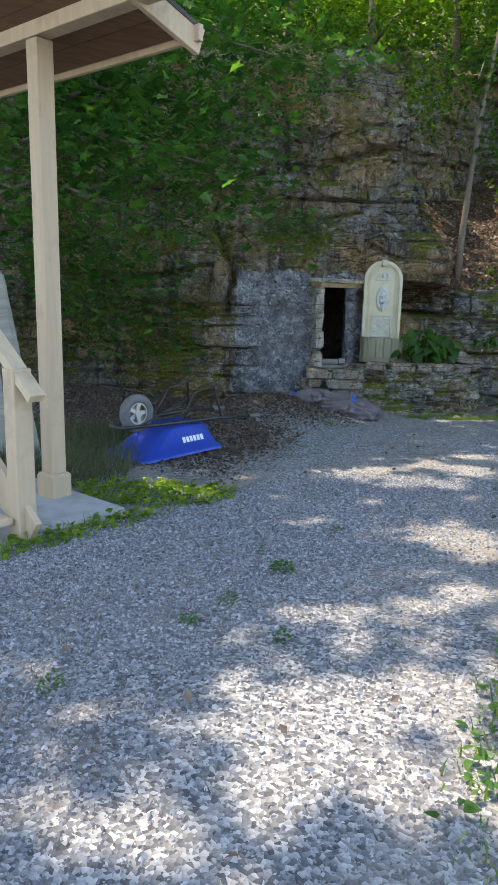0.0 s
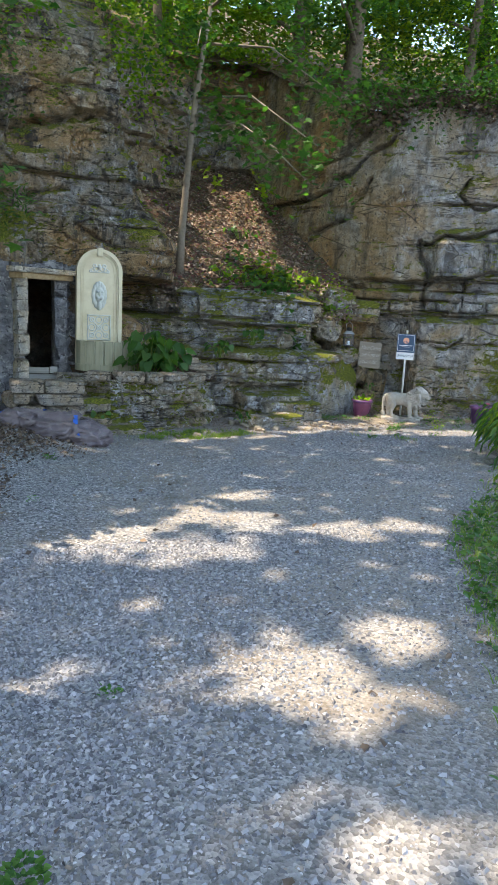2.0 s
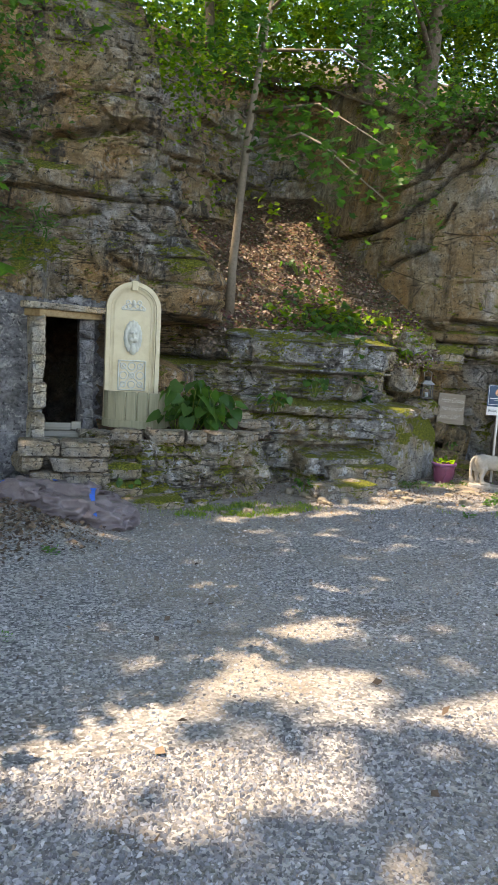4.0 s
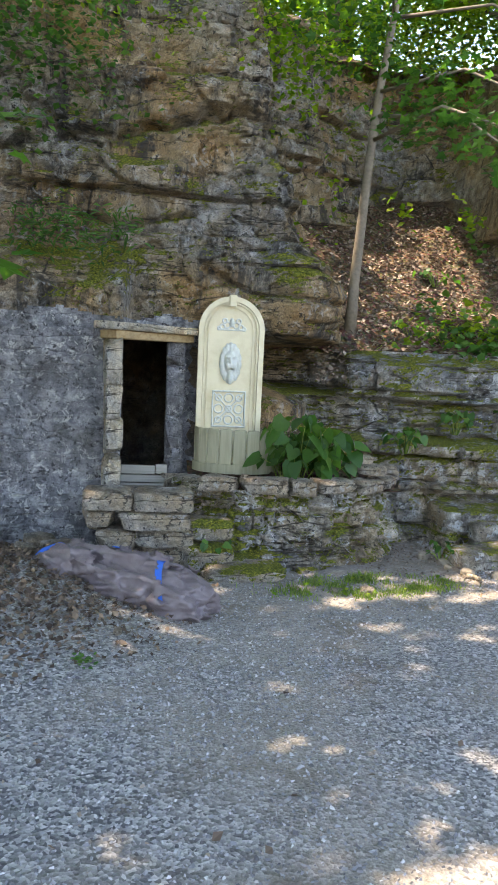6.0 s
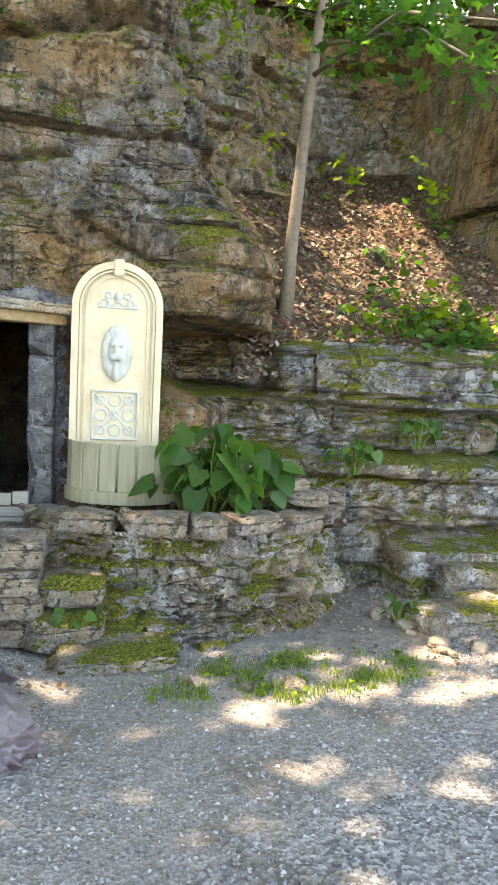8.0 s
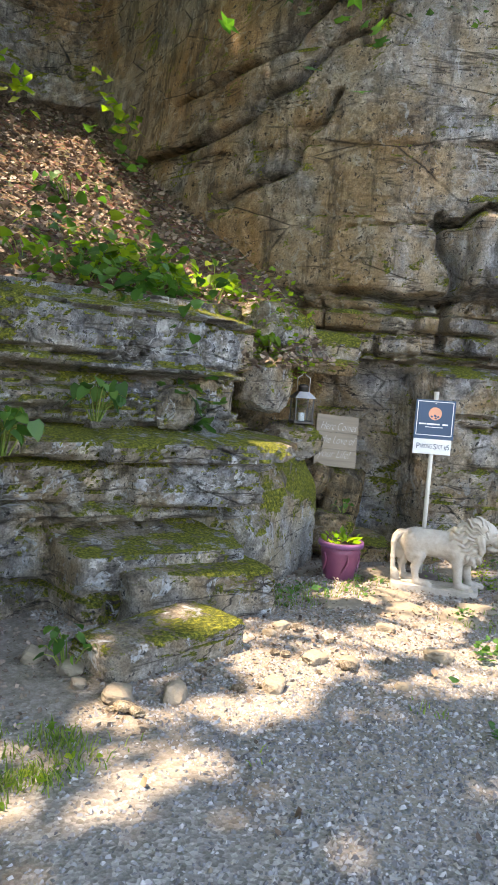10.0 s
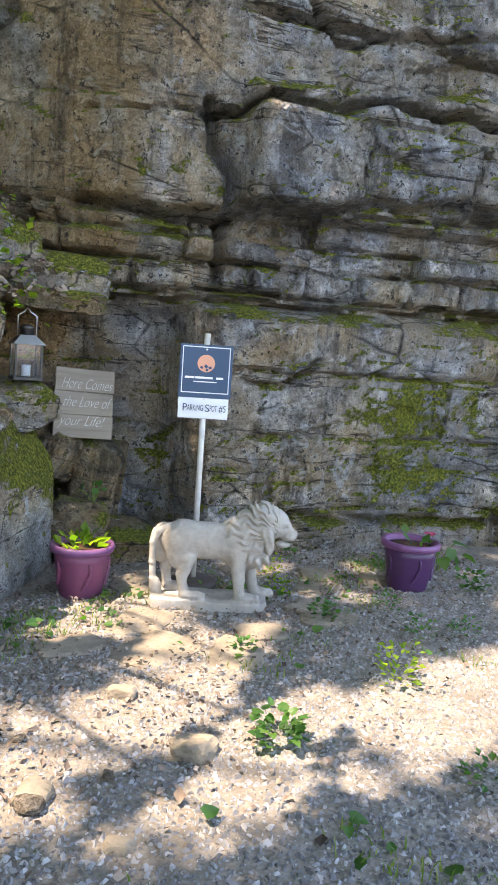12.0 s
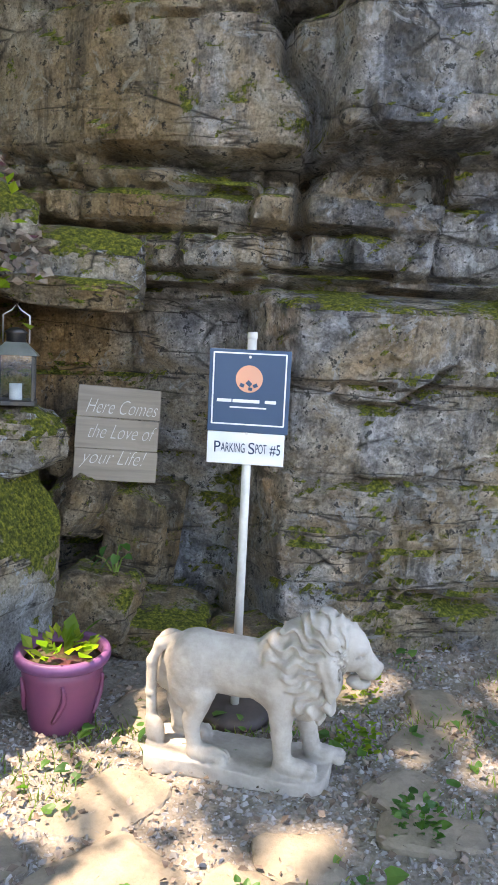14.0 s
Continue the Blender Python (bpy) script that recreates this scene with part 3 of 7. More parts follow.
def west_out(u, x, z):
    P = np.stack([x, 0 * x + 3, z], -1)
    bedded = np.clip(sstep(0.3, -0.6, x) * sstep(1.2, 0.3, z) + 0.55 * sstep(1.9, 2.6, z + 0.25 * x) + 0.12, 0, 1)
    plaster = sstep(-0.25, 0.25, x) * sstep(2.1, 1.9, x) * sstep(1.15, 0.75, z + 0.1 * vnoise(P * 2.0, 5))
    d = rough_rock(P, 11) * (1 - 0.6 * plaster) + strata(u, z, 5, 0.42, 0.18, 0.13, 1.6) * bedded * (1 - plaster)
    d = d - 0.14 * np.maximum(z - 0.75, 0) - 0.4 * np.maximum(z - 4.6 - 0.35 * vnoise(P * 0.9, 19), 0) + 0.10 * sstep(0.7, 1.1, z) * sstep(1.0, 2.4, x)
    d = d - 0.36 * np.maximum(z - 1.0, 0) * sstep(2.7, 3.5, x) - 0.22 * np.maximum(z - 3.2, 0) * sstep(-0.5, 2.5, x)
    # brow over the door and the planter, with the hollow under it
    d = d + 0.32 * sstep(2.6, 3.0, x) * sstep(4.2, 3.7, x) * sstep(0.66, 0.80, z + 0.10 * (x - 3.2)) * sstep(2.6, 1.2, z)
    d = d - 0.75 * sstep(2.35, 2.75, x) * sstep(4.6, 4.0, x) * sstep(0.80, 0.66, z + 0.10 * (x - 3.2)) * sstep(0.0, 0.35, z)
    # the rendered wall beside the door stands forward, with a mossy shelf on top
    d = d + 0.66 * sstep(1.27, 1.16, x) * sstep(-2.6, 0.0, x) * sstep(1.75, 1.10, z + 0.12 * vnoise(P * 1.5, 15))
    # a broken ledge over the door and a long break higher up
    for zc, amp, h in ((1.62, 0.16, 0.16), (2.75, 0.18, 0.12), (3.7, 0.15, 0.15)):
        zc = zc + 0.16 * vnoise(np.stack([x * 0.8, 0 * x + zc, 0 * x], -1), 55) - 0.08 * x * (zc > 2)
        d = d + amp * sstep(zc + h, zc - 0.02, z) * sstep(zc - 1.1, zc - 0.1, z) * sstep(-0.5, 0.2, vnoise(np.stack([x * 0.9, 0 * x + 2 * zc, 0 * x], -1), 57))
    # open cleft running up beside the rendered wall
    cx = -0.70 + 0.16 * np.sin(2.3 * z) + 0.05 * vnoise(P * 4, 9)
    d = d - 0.22 * np.exp(-((x - cx) / 0.05) ** 2) * sstep(-0.2, 0.5, z) * sstep(3.4, 2.2, z)
    d = d + crack(x, z, [(-3.5, 2.6), (-1.8, 2.3), (0.2, 2.75), (1.5, 3.0), (2.3, 3.25), (3.2, 3.1)], 0.06, 0.26, 11) + crack(x, z, [(2.0, 1.5), (2.6, 1.25), (3.3, 1.2)], 0.03, 0.12, 12)
    d = d + crack(x, z, [(-4, 0.9), (-2.2, 0.8), (-0.9, 1.0)], 0.04, 0.2, 13) + crack(x, z, [(0.6, 2.0), (1.2, 1.9), (1.9, 2.05)], 0.03, 0.12, 14)
    d = d + 0.18 * sstep(-0.2, -0.6, x) * sstep(0.2, 0.6, z) * sstep(1.5, 1.0, z)
    return d


def in_door(c):
    return (c[..., 0] > DOOR[0] - 0.03) & (c[..., 0] < DOOR[1] + 0.03) & (c[..., 2] > DOOR[2] - 0.6) & (c[..., 2] < DOOR[3] + 0.02)


def is_render(c):
    n = 0.16 * fbm(c * np.array([1.8, 1.8, 1.8]), 4, 31)
    return (c[:, 0] > -0.35 + n) & (c[:, 0] < 2.05) & (c[:, 2] < 0.92 + n) & (c[:, 2] > -1.6)


cliff("wall_north", [(-6.5, 13.2), (-4, 13.7), (-1.5, 14.0), (0.3, 14.12), (2.0, 14.16), (2.95, 14.28), (3.38, 14.8), (3.62, 15.8), (4.4, 17.6), (5.0, 19.0)],
      -1.7, 5.2, 0.028, 0.026, west_out, M_CLIFF, "tall weathered limestone cliff with dark stains and moss", in_door, (M_RENDER, is_render))


def above_hill(c):
    return c[..., 2] > np.where(c[..., 1] > 15.3, 4.4 + 0.40 * (c[..., 1] - 15.3), 4.25) + 0.18 * vnoise(c * 1.3, 91)


def east_out(u, x, z):
    P = np.stack([u, 0 * u + 9, z], -1)
    massive = sstep(8.75, 8.55, x) * sstep(0.95, 1.1, z)                 # the smooth grey buttress
    band = sstep(1.12, 1.0, z - 0.10 * (x - 8.7)) * sstep(0.28, 0.42, z)  # thin ledges under the overhang
    low = sstep(0.45, 0.3, z)
    d = rough_rock(P, 41) * (0.75 - 0.5 * massive - 0.25 * low)
    d = d + strata(u, z, 23, 0.17, 0.20, 0.14, 0.9) * band + strata(u, z, 29, 0.55, 0.13, 0.10, 1.6) * (1 - band) * (1 - 0.75 * massive) * (1 - 0.55 * low)
    # the upper faces overhang the ledges
    d = d - 0.20 * band + 0.05 * low
    # the block that stands forward, split off along a deep open crack
    d = d + 0.15 * sstep(8.62, 8.72, x) * sstep(1.05, 1.12, z) * sstep(2.05, 1.95, z - 0.12 * (x - 9))
    d = d + crack(x, z, [(8.40, 1.72), (8.60, 1.76), (8.80, 1.92), (9.05, 1.86), (9.35, 1.92), (9.62, 2.02), (10.4, 1.98), (11.4, 2.2)], 0.035, 0.30, 1)
    d = d + crack(x, z, [(8.40, 1.75), (8.43, 1.55), (8.56, 1.30), (8.58, 1.0), (8.56, 0.55)], 0.030, 0.24, 2)
    d = d + crack(x, z, [(7.75, 1.62), (8.0, 1.70), (8.40, 1.72)], 0.012, 0.07, 3)
    d = d + crack(x, z, [(9.15, 2.95), (9.0, 2.65), (9.2, 2.4), (9.7, 2.5), (10.6, 2.7)], 0.025, 0.18, 4)
    d = d + crack(x, z, [(8.75, -0.13), (9.05, -0.22), (9.25, 0.0)], 0.018, 0.10, 5) + crack(x, z, [(8.7, -0.60), (9.05, -0.62), (9.1, -0.75)], 0.012, 0.07, 6)
    d = d + crack(x, z, [(8.2, -0.75), (8.4, -0.55), (8.44, -0.1), (8.36, 0.25)], 0.02, 0.12, 7) + crack(x, z, [(9.2, -1.2), (9.6, -1.27), (10.6, -1.25)], 0.03, 0.16, 8)
    d = d + crack(x, z, [(7.75, 1.02), (8.1, 0.98), (8.45, 1.0), (8.75, 1.12), (9.2, 1.12), (9.7, 1.24), (10.6, 1.3), (11.6, 1.35)], 0.04, 0.22, 9)
    d = d + crack(x, z, [(6.75, 2.5), (7.15, 2.75), (7.45, 3.25), (7.9, 3.7)], 0.03, 0.22, 15) + crack(x, z, [(6.9, 3.2), (7.3, 3.45), (7.7, 4.1)], 0.03, 0.20, 16) + crack(x, z, [(7.1, 1.9), (7.4, 2.3), (7.6, 2.9)], 0.03, 0.18, 17)
    # hollow behind the lettered board
    d = d - 0.62 * sstep(7.3, 7.7, x) * sstep(8.6, 8.2, x) * sstep(0.45, 0.25, z)
    d = d - 0.10 * np.maximum(z - 2.2, 0) + 0.12 * sstep(10.2, 10.9, x) * sstep(-0.35, -0.6, z)
    return d


cliff("wall_east", [(6.65, 19.6), (6.9, 17.3), (7.25, 15.8), (7.75, 14.95), (8.6, 14.25), (9.5, 13.75), (10.6, 13.05), (12.5, 11.6), (14, 10.4)],
      -1.75, 5.7, 0.028, 0.026, east_out, M_CLIFF_R, "tall grey bedded limestone cliff with ledges and moss", above_hill)


# ---- hillside above and the gully between the two cliffs ----
def gully_z(x, y):
    mid = 5.75 + 0.16 * (y - 17)
    return 0.42 + 0.62 * (y - 14.6) + 0.22 * ((x - mid) / 1.5) ** 2 * sstep(14.8, 17, y) + 0.10 * n2(x, y, 1.2, 21) + 0.03 * n2(x, y, 5, 22)


def hill_z(x, y):
    return 4.3 + 0.40 * np.maximum(y - 15.5, 0) + 0.15 * n2(x, y, 0.6, 24)


def sheet(name, xs, ys, fz, label, skip=None, mat=M_SOIL):
    X, Y = np.meshgrid(xs, ys, indexing="ij")
    keep = None
    if skip is not None:
        cx, cy = (X[:-1, :-1] + X[1:, 1:]) / 2, (Y[:-1, :-1] + Y[1:, 1:]) / 2
        keep = ~skip(cx, cy)
    me = mesh_from(name, np.stack([X, Y, fz(X, Y)], -1).reshape(-1, 3), grid_faces(len(xs), len(ys), keep), True)
    return obj(name, me, mat, None, label, name.replace("_", " "), "", "structure")


sheet("gully_slope", np.arange(2.9, 8.0, 0.05), np.arange(14.75, 20.5, 0.06), gully_z, "steep leaf-littered earth slope in a gully between cliffs",
      lambda x, y: (x < 2.9 + 0.26 * (y - 15)) & (y > 15.2) | (y < 15.0) & (x < 3.9) | (x > 7.55 - 0.35 * (y - 15)) & (y > 15.0) & (y < 17) | (x > 7.25 - 0.1 * (y - 16)) & (y >= 17) | (x > 7.4))
sheet("hillside", np.linspace(-34, 36, 280), np.linspace(14.9, 62, 190), hill_z, "wooded hillside covered in brown leaf litter above the cliffs",
      lambda x, y: (x > 2.0) & (x < 5.2) & (y < 17.9 + 0.55 * (x - 2.8)) | (x > 4.3) & (x < np.interp(y, [14.9, 15.8, 17.3, 19.5], [8.1, 7.35, 6.95, 6.65])) & (y < 19.2) | (y < 15.6) & (x < 4.5))


def head_out(u, x, z):
    P = np.stack([u, 0 * u + 5, z], -1)
    return rough_rock(P, 33) + strata(u, z, 35, 0.3, 0.22, 0.14, 0.8) - 0.25 * (z - 3)


cliff("wall_gully_head", [(1.2, 16.9), (2.8, 17.3), (4.2, 17.8), (4.8, 18.6), (5.6, 19.3), (6.5, 19.2), (7.4, 18.4)], 1.6, 6.1, 0.05, 0.05, head_out, M_CLIFF, "stepped limestone ledges closing the head of the gully")


# ---- rock ledges, planter wall and steps ----
def boulder(name, at, size, seed, mat, label="", category="rock", group="", yaw=0.0, tilt=0.0, blocky=5.0, rough=0.10, parent=None, sub=4):
    """A weathered block of stone: a rounded box with chipped, uneven faces."""
    bm = bmesh.new()
    bmesh.ops.create_icosphere(bm, subdivisions=sub, radius=1.0)
    V = np.array([v.co[:] for v in bm.verts])
    V = V / (np.abs(V) ** blocky).sum(1)[:, None] ** (1 / blocky)
    rr = np.random.default_rng(seed)
    for _ in range(int(90 * rough)):
        c = rr.normal(size=3)
        c /= np.abs(c).max()
        over = np.maximum(V @ c - rr.uniform(0.80, 0.95) * (c @ c), 0) / (c @ c)
        V = V - over[:, None] * c
    n = fbm(V * 1.3 + seed * 3.1, 3, seed)[:, None] * rough * 1.0 + (np.abs(fbm(V * 4 + seed, 2, seed + 3))[:, None] - 0.2) * rough * 0.8
    V = V * (1 + n) * np.array(size) / 2
    for v, c in zip(bm.verts, V):
        v.co = c
    me = bpy.data.meshes.new(name)
    bm.to_mesh(me)
    bm.free()
    ob = obj(name, me, mat, parent, label, category if label else "", group)
    ob.matrix_world = pose(*at, tilt, tilt * 0.5, yaw)
    return ob


def planter_out(u, x, z):
    P = np.stack([u, 0 * u + 2, z], -1)
    b, eb = facets(u, z, 0.24, 65, 0.8, 0.55)
    d = 0.6 * rough_rock(P * 1.5, 61) + strata(u, z, 63, 0.17, 0.11, 0.07, 0.35) + 0.09 * b - 0.06 * np.exp(-(eb / 0.016) ** 2)
    return d + 0.30 * np.maximum(-1.0 - z, 0) + 0.28 * sstep(-1.22, -1.32, z) * sstep(3.6, 2.6, x)


cliff("planter_wall", [(1.7, 13.75), (1.84, 13.15), (2.2, 12.9), (2.9, 12.8), (3.5, 12.9), (3.95, 13.3), (4.2, 14.1)], -1.75, -0.70, 0.022, 0.022, planter_out, M_LEDGE,
      "mossy dry-laid limestone retaining wall")
sheet("planter_soil", np.arange(1.75, 4.4, 0.05), np.arange(12.9, 14.7, 0.05), lambda x, y: -0.76 + 0.05 * n2(x, y, 4, 71) + 0.12 * sstep(13.4, 14.2, y),
      "dark leafy soil bed behind the retaining wall", lambda x, y: (y < 13.0 + 0.35 * np.maximum(x - 3.3, 0)) | (x > 4.15) | (x < 1.9))


def terrace_out(u, x, z):
    P = np.stack([u, 0 * u + 7, z], -1)
    w = z + 0.05 * vnoise(np.stack([u * 1.4, 0 * u, 0 * u], -1), 88) + 0.03 * (x - 5)
    thin = sstep(0.16, 0.12, w) * sstep(-0.30, -0.26, w)
    d = 0.8 * rough_rock(P * 1.3, 81) + strata(u, z, 83, 0.34, 0.17, 0.15, 0.55) * (1 - 0.5 * thin) + strata(u, z, 85, 0.08, 0.10, 0.05, 0.5) * thin
    d = d - 0.55 * sstep(3.75, 3.35, x) * sstep(0.12, 0.24, z)
    # stepped tiers: a broad top course, thin beds under it, a mossy wall and a foot
    d = d - 0.34 * sstep(-0.34, -0.26, w) - 0.10 * thin - 0.4 * sstep(0.58, 0.70, w)
    d = d - 0.14 * np.exp(-((w - 0.13) / 0.03) ** 2) - 0.20 * np.exp(-((w + 0.94) / 0.04) ** 2) * sstep(4.5, 4.9, x) - 0.10 * np.exp(-((w + 0.27) / 0.025) ** 2)
    d = d + 0.40 * sstep(4.75, 4.85, x) * sstep(6.1, 6.0, x) * sstep(-0.98, -1.03, w)
    return d


cliff("terrace_face", [(2.4, 14.75), (3.3, 14.4), (4.1, 14.05), (4.9, 14.0), (5.6, 13.95), (6.05, 13.9), (6.45, 14.05), (6.9, 14.6), (7.3, 15.3), (7.6, 16.0)], -1.8, 0.72, 0.025, 0.025, terrace_out, M_LEDGE,
      "mossy stepped limestone ledges")
LEDGE_ROCKS = [(5.05, 13.0, 0.95, 0.5, 0.24, 12, "flat grey slab at the foot of the ledges"), (5.62, 13.66, 1.05, 0.5, 0.40, -6, "moss-capped limestone block at the foot of the ledges"),
               (6.64, 14.60, 1.62, 0.85, 1.10, 35, "tall limestone block with a yellow moss top")]
for k, (x, y, sx, sy, sz, yaw, label) in enumerate(LEDGE_ROCKS):
    boulder("boulder", (x, y, gz(x, y) + sz / 2 - 0.06), (sx, sy, sz), 20 + k, M_SPUR if k == 2 else M_LEDGE, label, "boulder", "boulders", yaw, 0, 12, 0.07, None, 5)
for k, (x, y, z, sx, sy, sz, yaw) in enumerate([(7.28, 14.86, -0.42, 0.5, 0.45, 0.34, 10), (6.75, 14.75, 0.1, 0.55, 0.5, 0.5, 25), (7.62, 15.10, 0.46, 0.85, 0.6, 0.36, -25), (6.1, 14.55, -0.02, 0.4, 0.4, 0.62, 5),
                                                (7.05, 15.0, 0.62, 0.7, 0.6, 0.4, 15), (5.75, 14.35, -0.15, 0.3, 0.3, 0.32, 60), (6.55, 15.1, 0.62, 0.4, 0.35, 0.25, 30), (7.62, 14.95, 0.30, 0.7, 0.5, 0.16, -30)]):
    boulder("boulder", (x, y, z), (sx, sy, sz), 40 + k, M_LEDGE if k != 7 else M_CLIFF_R, "rough lichen-grey limestone block on the ledge", "boulder", "boulders", yaw, 4, 5, 0.13)
# fallen stones in the corner under the board
for k, (x, y, z, sx, sy, sz, yaw, tl) in enumerate([(8.02, 14.95, -1.0, 0.36, 0.2, 0.5, -35, 14), (7.75, 15.05, -0.82, 0.34, 0.25, 0.34, 20, 25), (7.95, 14.75, -1.42, 0.75, 0.5, 0.25, -30, 4), (8.5, 14.35, -1.48, 0.6, 0.4, 0.2, 10, 3),
                                                    (7.7, 14.75, -1.3, 0.5, 0.45, 0.4, 50, 6), (7.8, 15.25, -0.55, 0.4, 0.3, 0.4, 5, 10), (8.2, 15.2, -1.1, 0.4, 0.4, 0.7, 5, 3)]):
    boulder("fallen_stone", (x, y, z), (sx, sy, sz), 60 + k, M_CLIFF_R, "angular grey stone fallen against the cliff", "stone", "fallen stones", yaw, tl, 10, 0.13, None, 4)

# capstones on the planter wall
cap_line, cap_u = smooth_line([(1.98, 12.95), (2.4, 12.84), (2.9, 12.76), (3.45, 12.86), (3.9, 13.2), (4.12, 13.7)], 0.01)
at = 0.0
k = 0
rng = random.Random(5)
while at < cap_u[-1] - 0.15:
    w = rng.uniform(0.24, 0.5)
    i, j = int(at / 0.01), min(int((at + w) / 0.01), len(cap_line) - 1)
    c, d = (cap_line[i] + cap_line[j]) / 2, cap_line[j] - cap_line[i]
    boulder("capstone", (c[0], c[1] + 0.09, -0.685 + rng.uniform(-0.012, 0.02)), (float(np.hypot(*d)) * 0.98, 0.30, rng.uniform(0.11, 0.15)), 100 + k, M_STONE,
            "pale flat capstone on the planter wall", "capstone", "capstones", math.degrees(math.atan2(d[1], d[0])), 1, 14, 0.06, None, 4)
    at += w + 0.01
    k += 1
for k, (x, y, z, sx, sy, sz) in enumerate([(3.78, 13.25, -0.55, 0.36, 0.25, 0.11), (3.72, 13.3, -0.45, 0.2, 0.15, 0.09), (2.42, 12.9, -0.60, 0.08, 0.07, 0.05), (4.05, 13.55, -0.58, 0.2, 0.2, 0.1)]):
    boulder("loose_stone", (x, y, z), (sx, sy, sz), 130 + k, M_PALE if k == 1 else M_STONE, "loose pale stone lying on the planter wall", "stone", "loose stones", 20 * k, 6, 4, 0.15, None, 3)

# stone steps beside the door: four courses of cut blocks
steps = thing("stone_steps", pose(0, 0, 0), "stack of cut grey stone blocks as steps below the door", "steps")
COURSES = [(-0.795, 0.165, ((0.92, 1.37), (1.38, 1.92))), (-0.965, 0.16, ((0.97, 1.20), (1.21, 1.90))), (-1.13, 0.155, ((1.05, 1.40), (1.41, 1.93))), (-1.30, 0.16, ((1.15, 1.45), (1.46, 1.86)))]
k = 0
for z, h, spans in COURSES:
    for a, b in spans:
        boulder("block", ((a + b) / 2, 12.66 + 0.02 * math.sin(9 * a), z), (b - a, 0.46, h), 140 + k, M_STONE, "", "step", "", 0.8 * math.sin(5 * b), 0, 12, 0.035, steps, 4)
        k += 1
for k, (x, y, z, sx, sy, sz) in enumerate([(2.1, 12.72, -1.06, 0.42, 0.42, 0.2), (2.05, 12.6, -1.28, 0.5, 0.5, 0.22), (2.35, 12.35, -1.37, 0.8, 0.5, 0.13), (1.3, 13.3, -1.05, 0.85, 0.7, 0.28), (1.35, 13.75, -1.0, 0.75, 0.5, 0.24), (1.9, 13.5, -0.95, 0.35, 0.7, 0.5)]):
    boulder("step_stone", (x, y, z), (sx, sy, sz), 160 + k, M_LEDGE if k < 3 else M_STONE, "rough stone slab beside the steps", "stone", "step slabs", 5 * k, 0, 7, 0.07, None, 3)

# ---- doorway into the rock ----
M_OLDWOOD = wood_material("weathered_grey_boards", (0.23, 0.22, 0.19), (0.42, 0.40, 0.35), 0, 1.0)
M_LINTEL = wood_material("old_lintel_timber", (0.20, 0.13, 0.06), (0.40, 0.30, 0.17), 0, 1.0)
door = thing("door_1", pose(1.4, 14.05, -0.95), "small open doorway into the cliff framed in pale stone", "doorway", "", "structure")


def under(ob, parent):
    ob.parent = parent
    ob.matrix_parent_inverse = parent.matrix_world.inverted()
    return ob


rng = random.Random(9)
for side, x0, y0, w, deep in (("left", 1.06, 13.74, 0.17, 1.1), ("right", 1.745, 14.13, 0.20, 0.5)):
    z = -0.97
    while z < 0.66:
        h = min(rng.uniform(0.34, 0.62), 0.74 - z)
        under(boulder("jamb_stone", (x0 + rng.uniform(-0.012, 0.012), y0, z + h / 2), (w, deep, h * 1.03), int(z * 50) + (300 if side == "left" else 400), M_PALE if side == "left" else M_RENDER,
                      "", "", "", 9 if side == "left" else 0, 0, 26, 0.035, None, 4), door)
        z += h
under(part("lintel", beam_bm((0.96, 13.22, 0.80), (1.93, 13.90, 0.79), 0.16, 0.075, 0.012), M_PALE, None, "pale stone lintel"), door)
under(part("lintel_beam", beam_bm((1.05, 13.40, 0.715), (1.84, 14.06, 0.715), 0.3, 0.09, 0.01), M_LINTEL, None, "brown timber beam over the opening"), door)
for x, z, w, h in ((1.37, -0.70, 0.36, 0.10), (1.62, -0.69, 0.12, 0.11), (1.43, -0.80, 0.50, 0.09), (1.43, -0.90, 0.50, 0.10)):
    under(part("sill_board", box_bm(w, 0.05, h - 0.008, (x, 13.80 + 0.02 * math.sin(20 * z), z), 0.006, pose(0, 0, 0, 0, random.uniform(-1, 1), 0), None, 0.004), M_OLDWOOD, None), door)

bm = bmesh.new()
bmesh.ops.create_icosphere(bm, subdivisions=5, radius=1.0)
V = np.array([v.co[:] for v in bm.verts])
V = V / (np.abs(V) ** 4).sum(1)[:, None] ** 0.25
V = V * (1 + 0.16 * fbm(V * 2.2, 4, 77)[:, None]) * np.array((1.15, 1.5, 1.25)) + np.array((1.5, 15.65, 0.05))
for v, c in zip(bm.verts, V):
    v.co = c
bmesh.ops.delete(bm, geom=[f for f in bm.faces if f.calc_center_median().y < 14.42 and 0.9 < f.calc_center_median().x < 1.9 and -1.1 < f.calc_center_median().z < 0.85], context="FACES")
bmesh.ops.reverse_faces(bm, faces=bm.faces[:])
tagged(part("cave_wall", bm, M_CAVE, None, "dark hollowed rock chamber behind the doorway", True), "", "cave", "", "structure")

# ---- wall fountain plaque with its board tub ----
M_CREAM = plain_material("cream_cast_stone", (0.62, 0.56, 0.40), 0.75, 0, (0.50, 0.43, 0.28), 3, 0.3, 0.25)
M_RELIEF = plain_material("whitewashed_relief", (0.52, 0.54, 0.50), 0.8, 0, (0.36, 0.38, 0.34), 12, 0.3, 0.3)
M_TUB = wood_material("greenish_weathered_boards", (0.24, 0.23, 0.15), (0.40, 0.38, 0.27), 2, 1.0)
fount = thing("wall_fountain", pose(2.325, 13.84, -0.62), "cream arched wall fountain plaque with lion mask and scrollwork", "fountain")


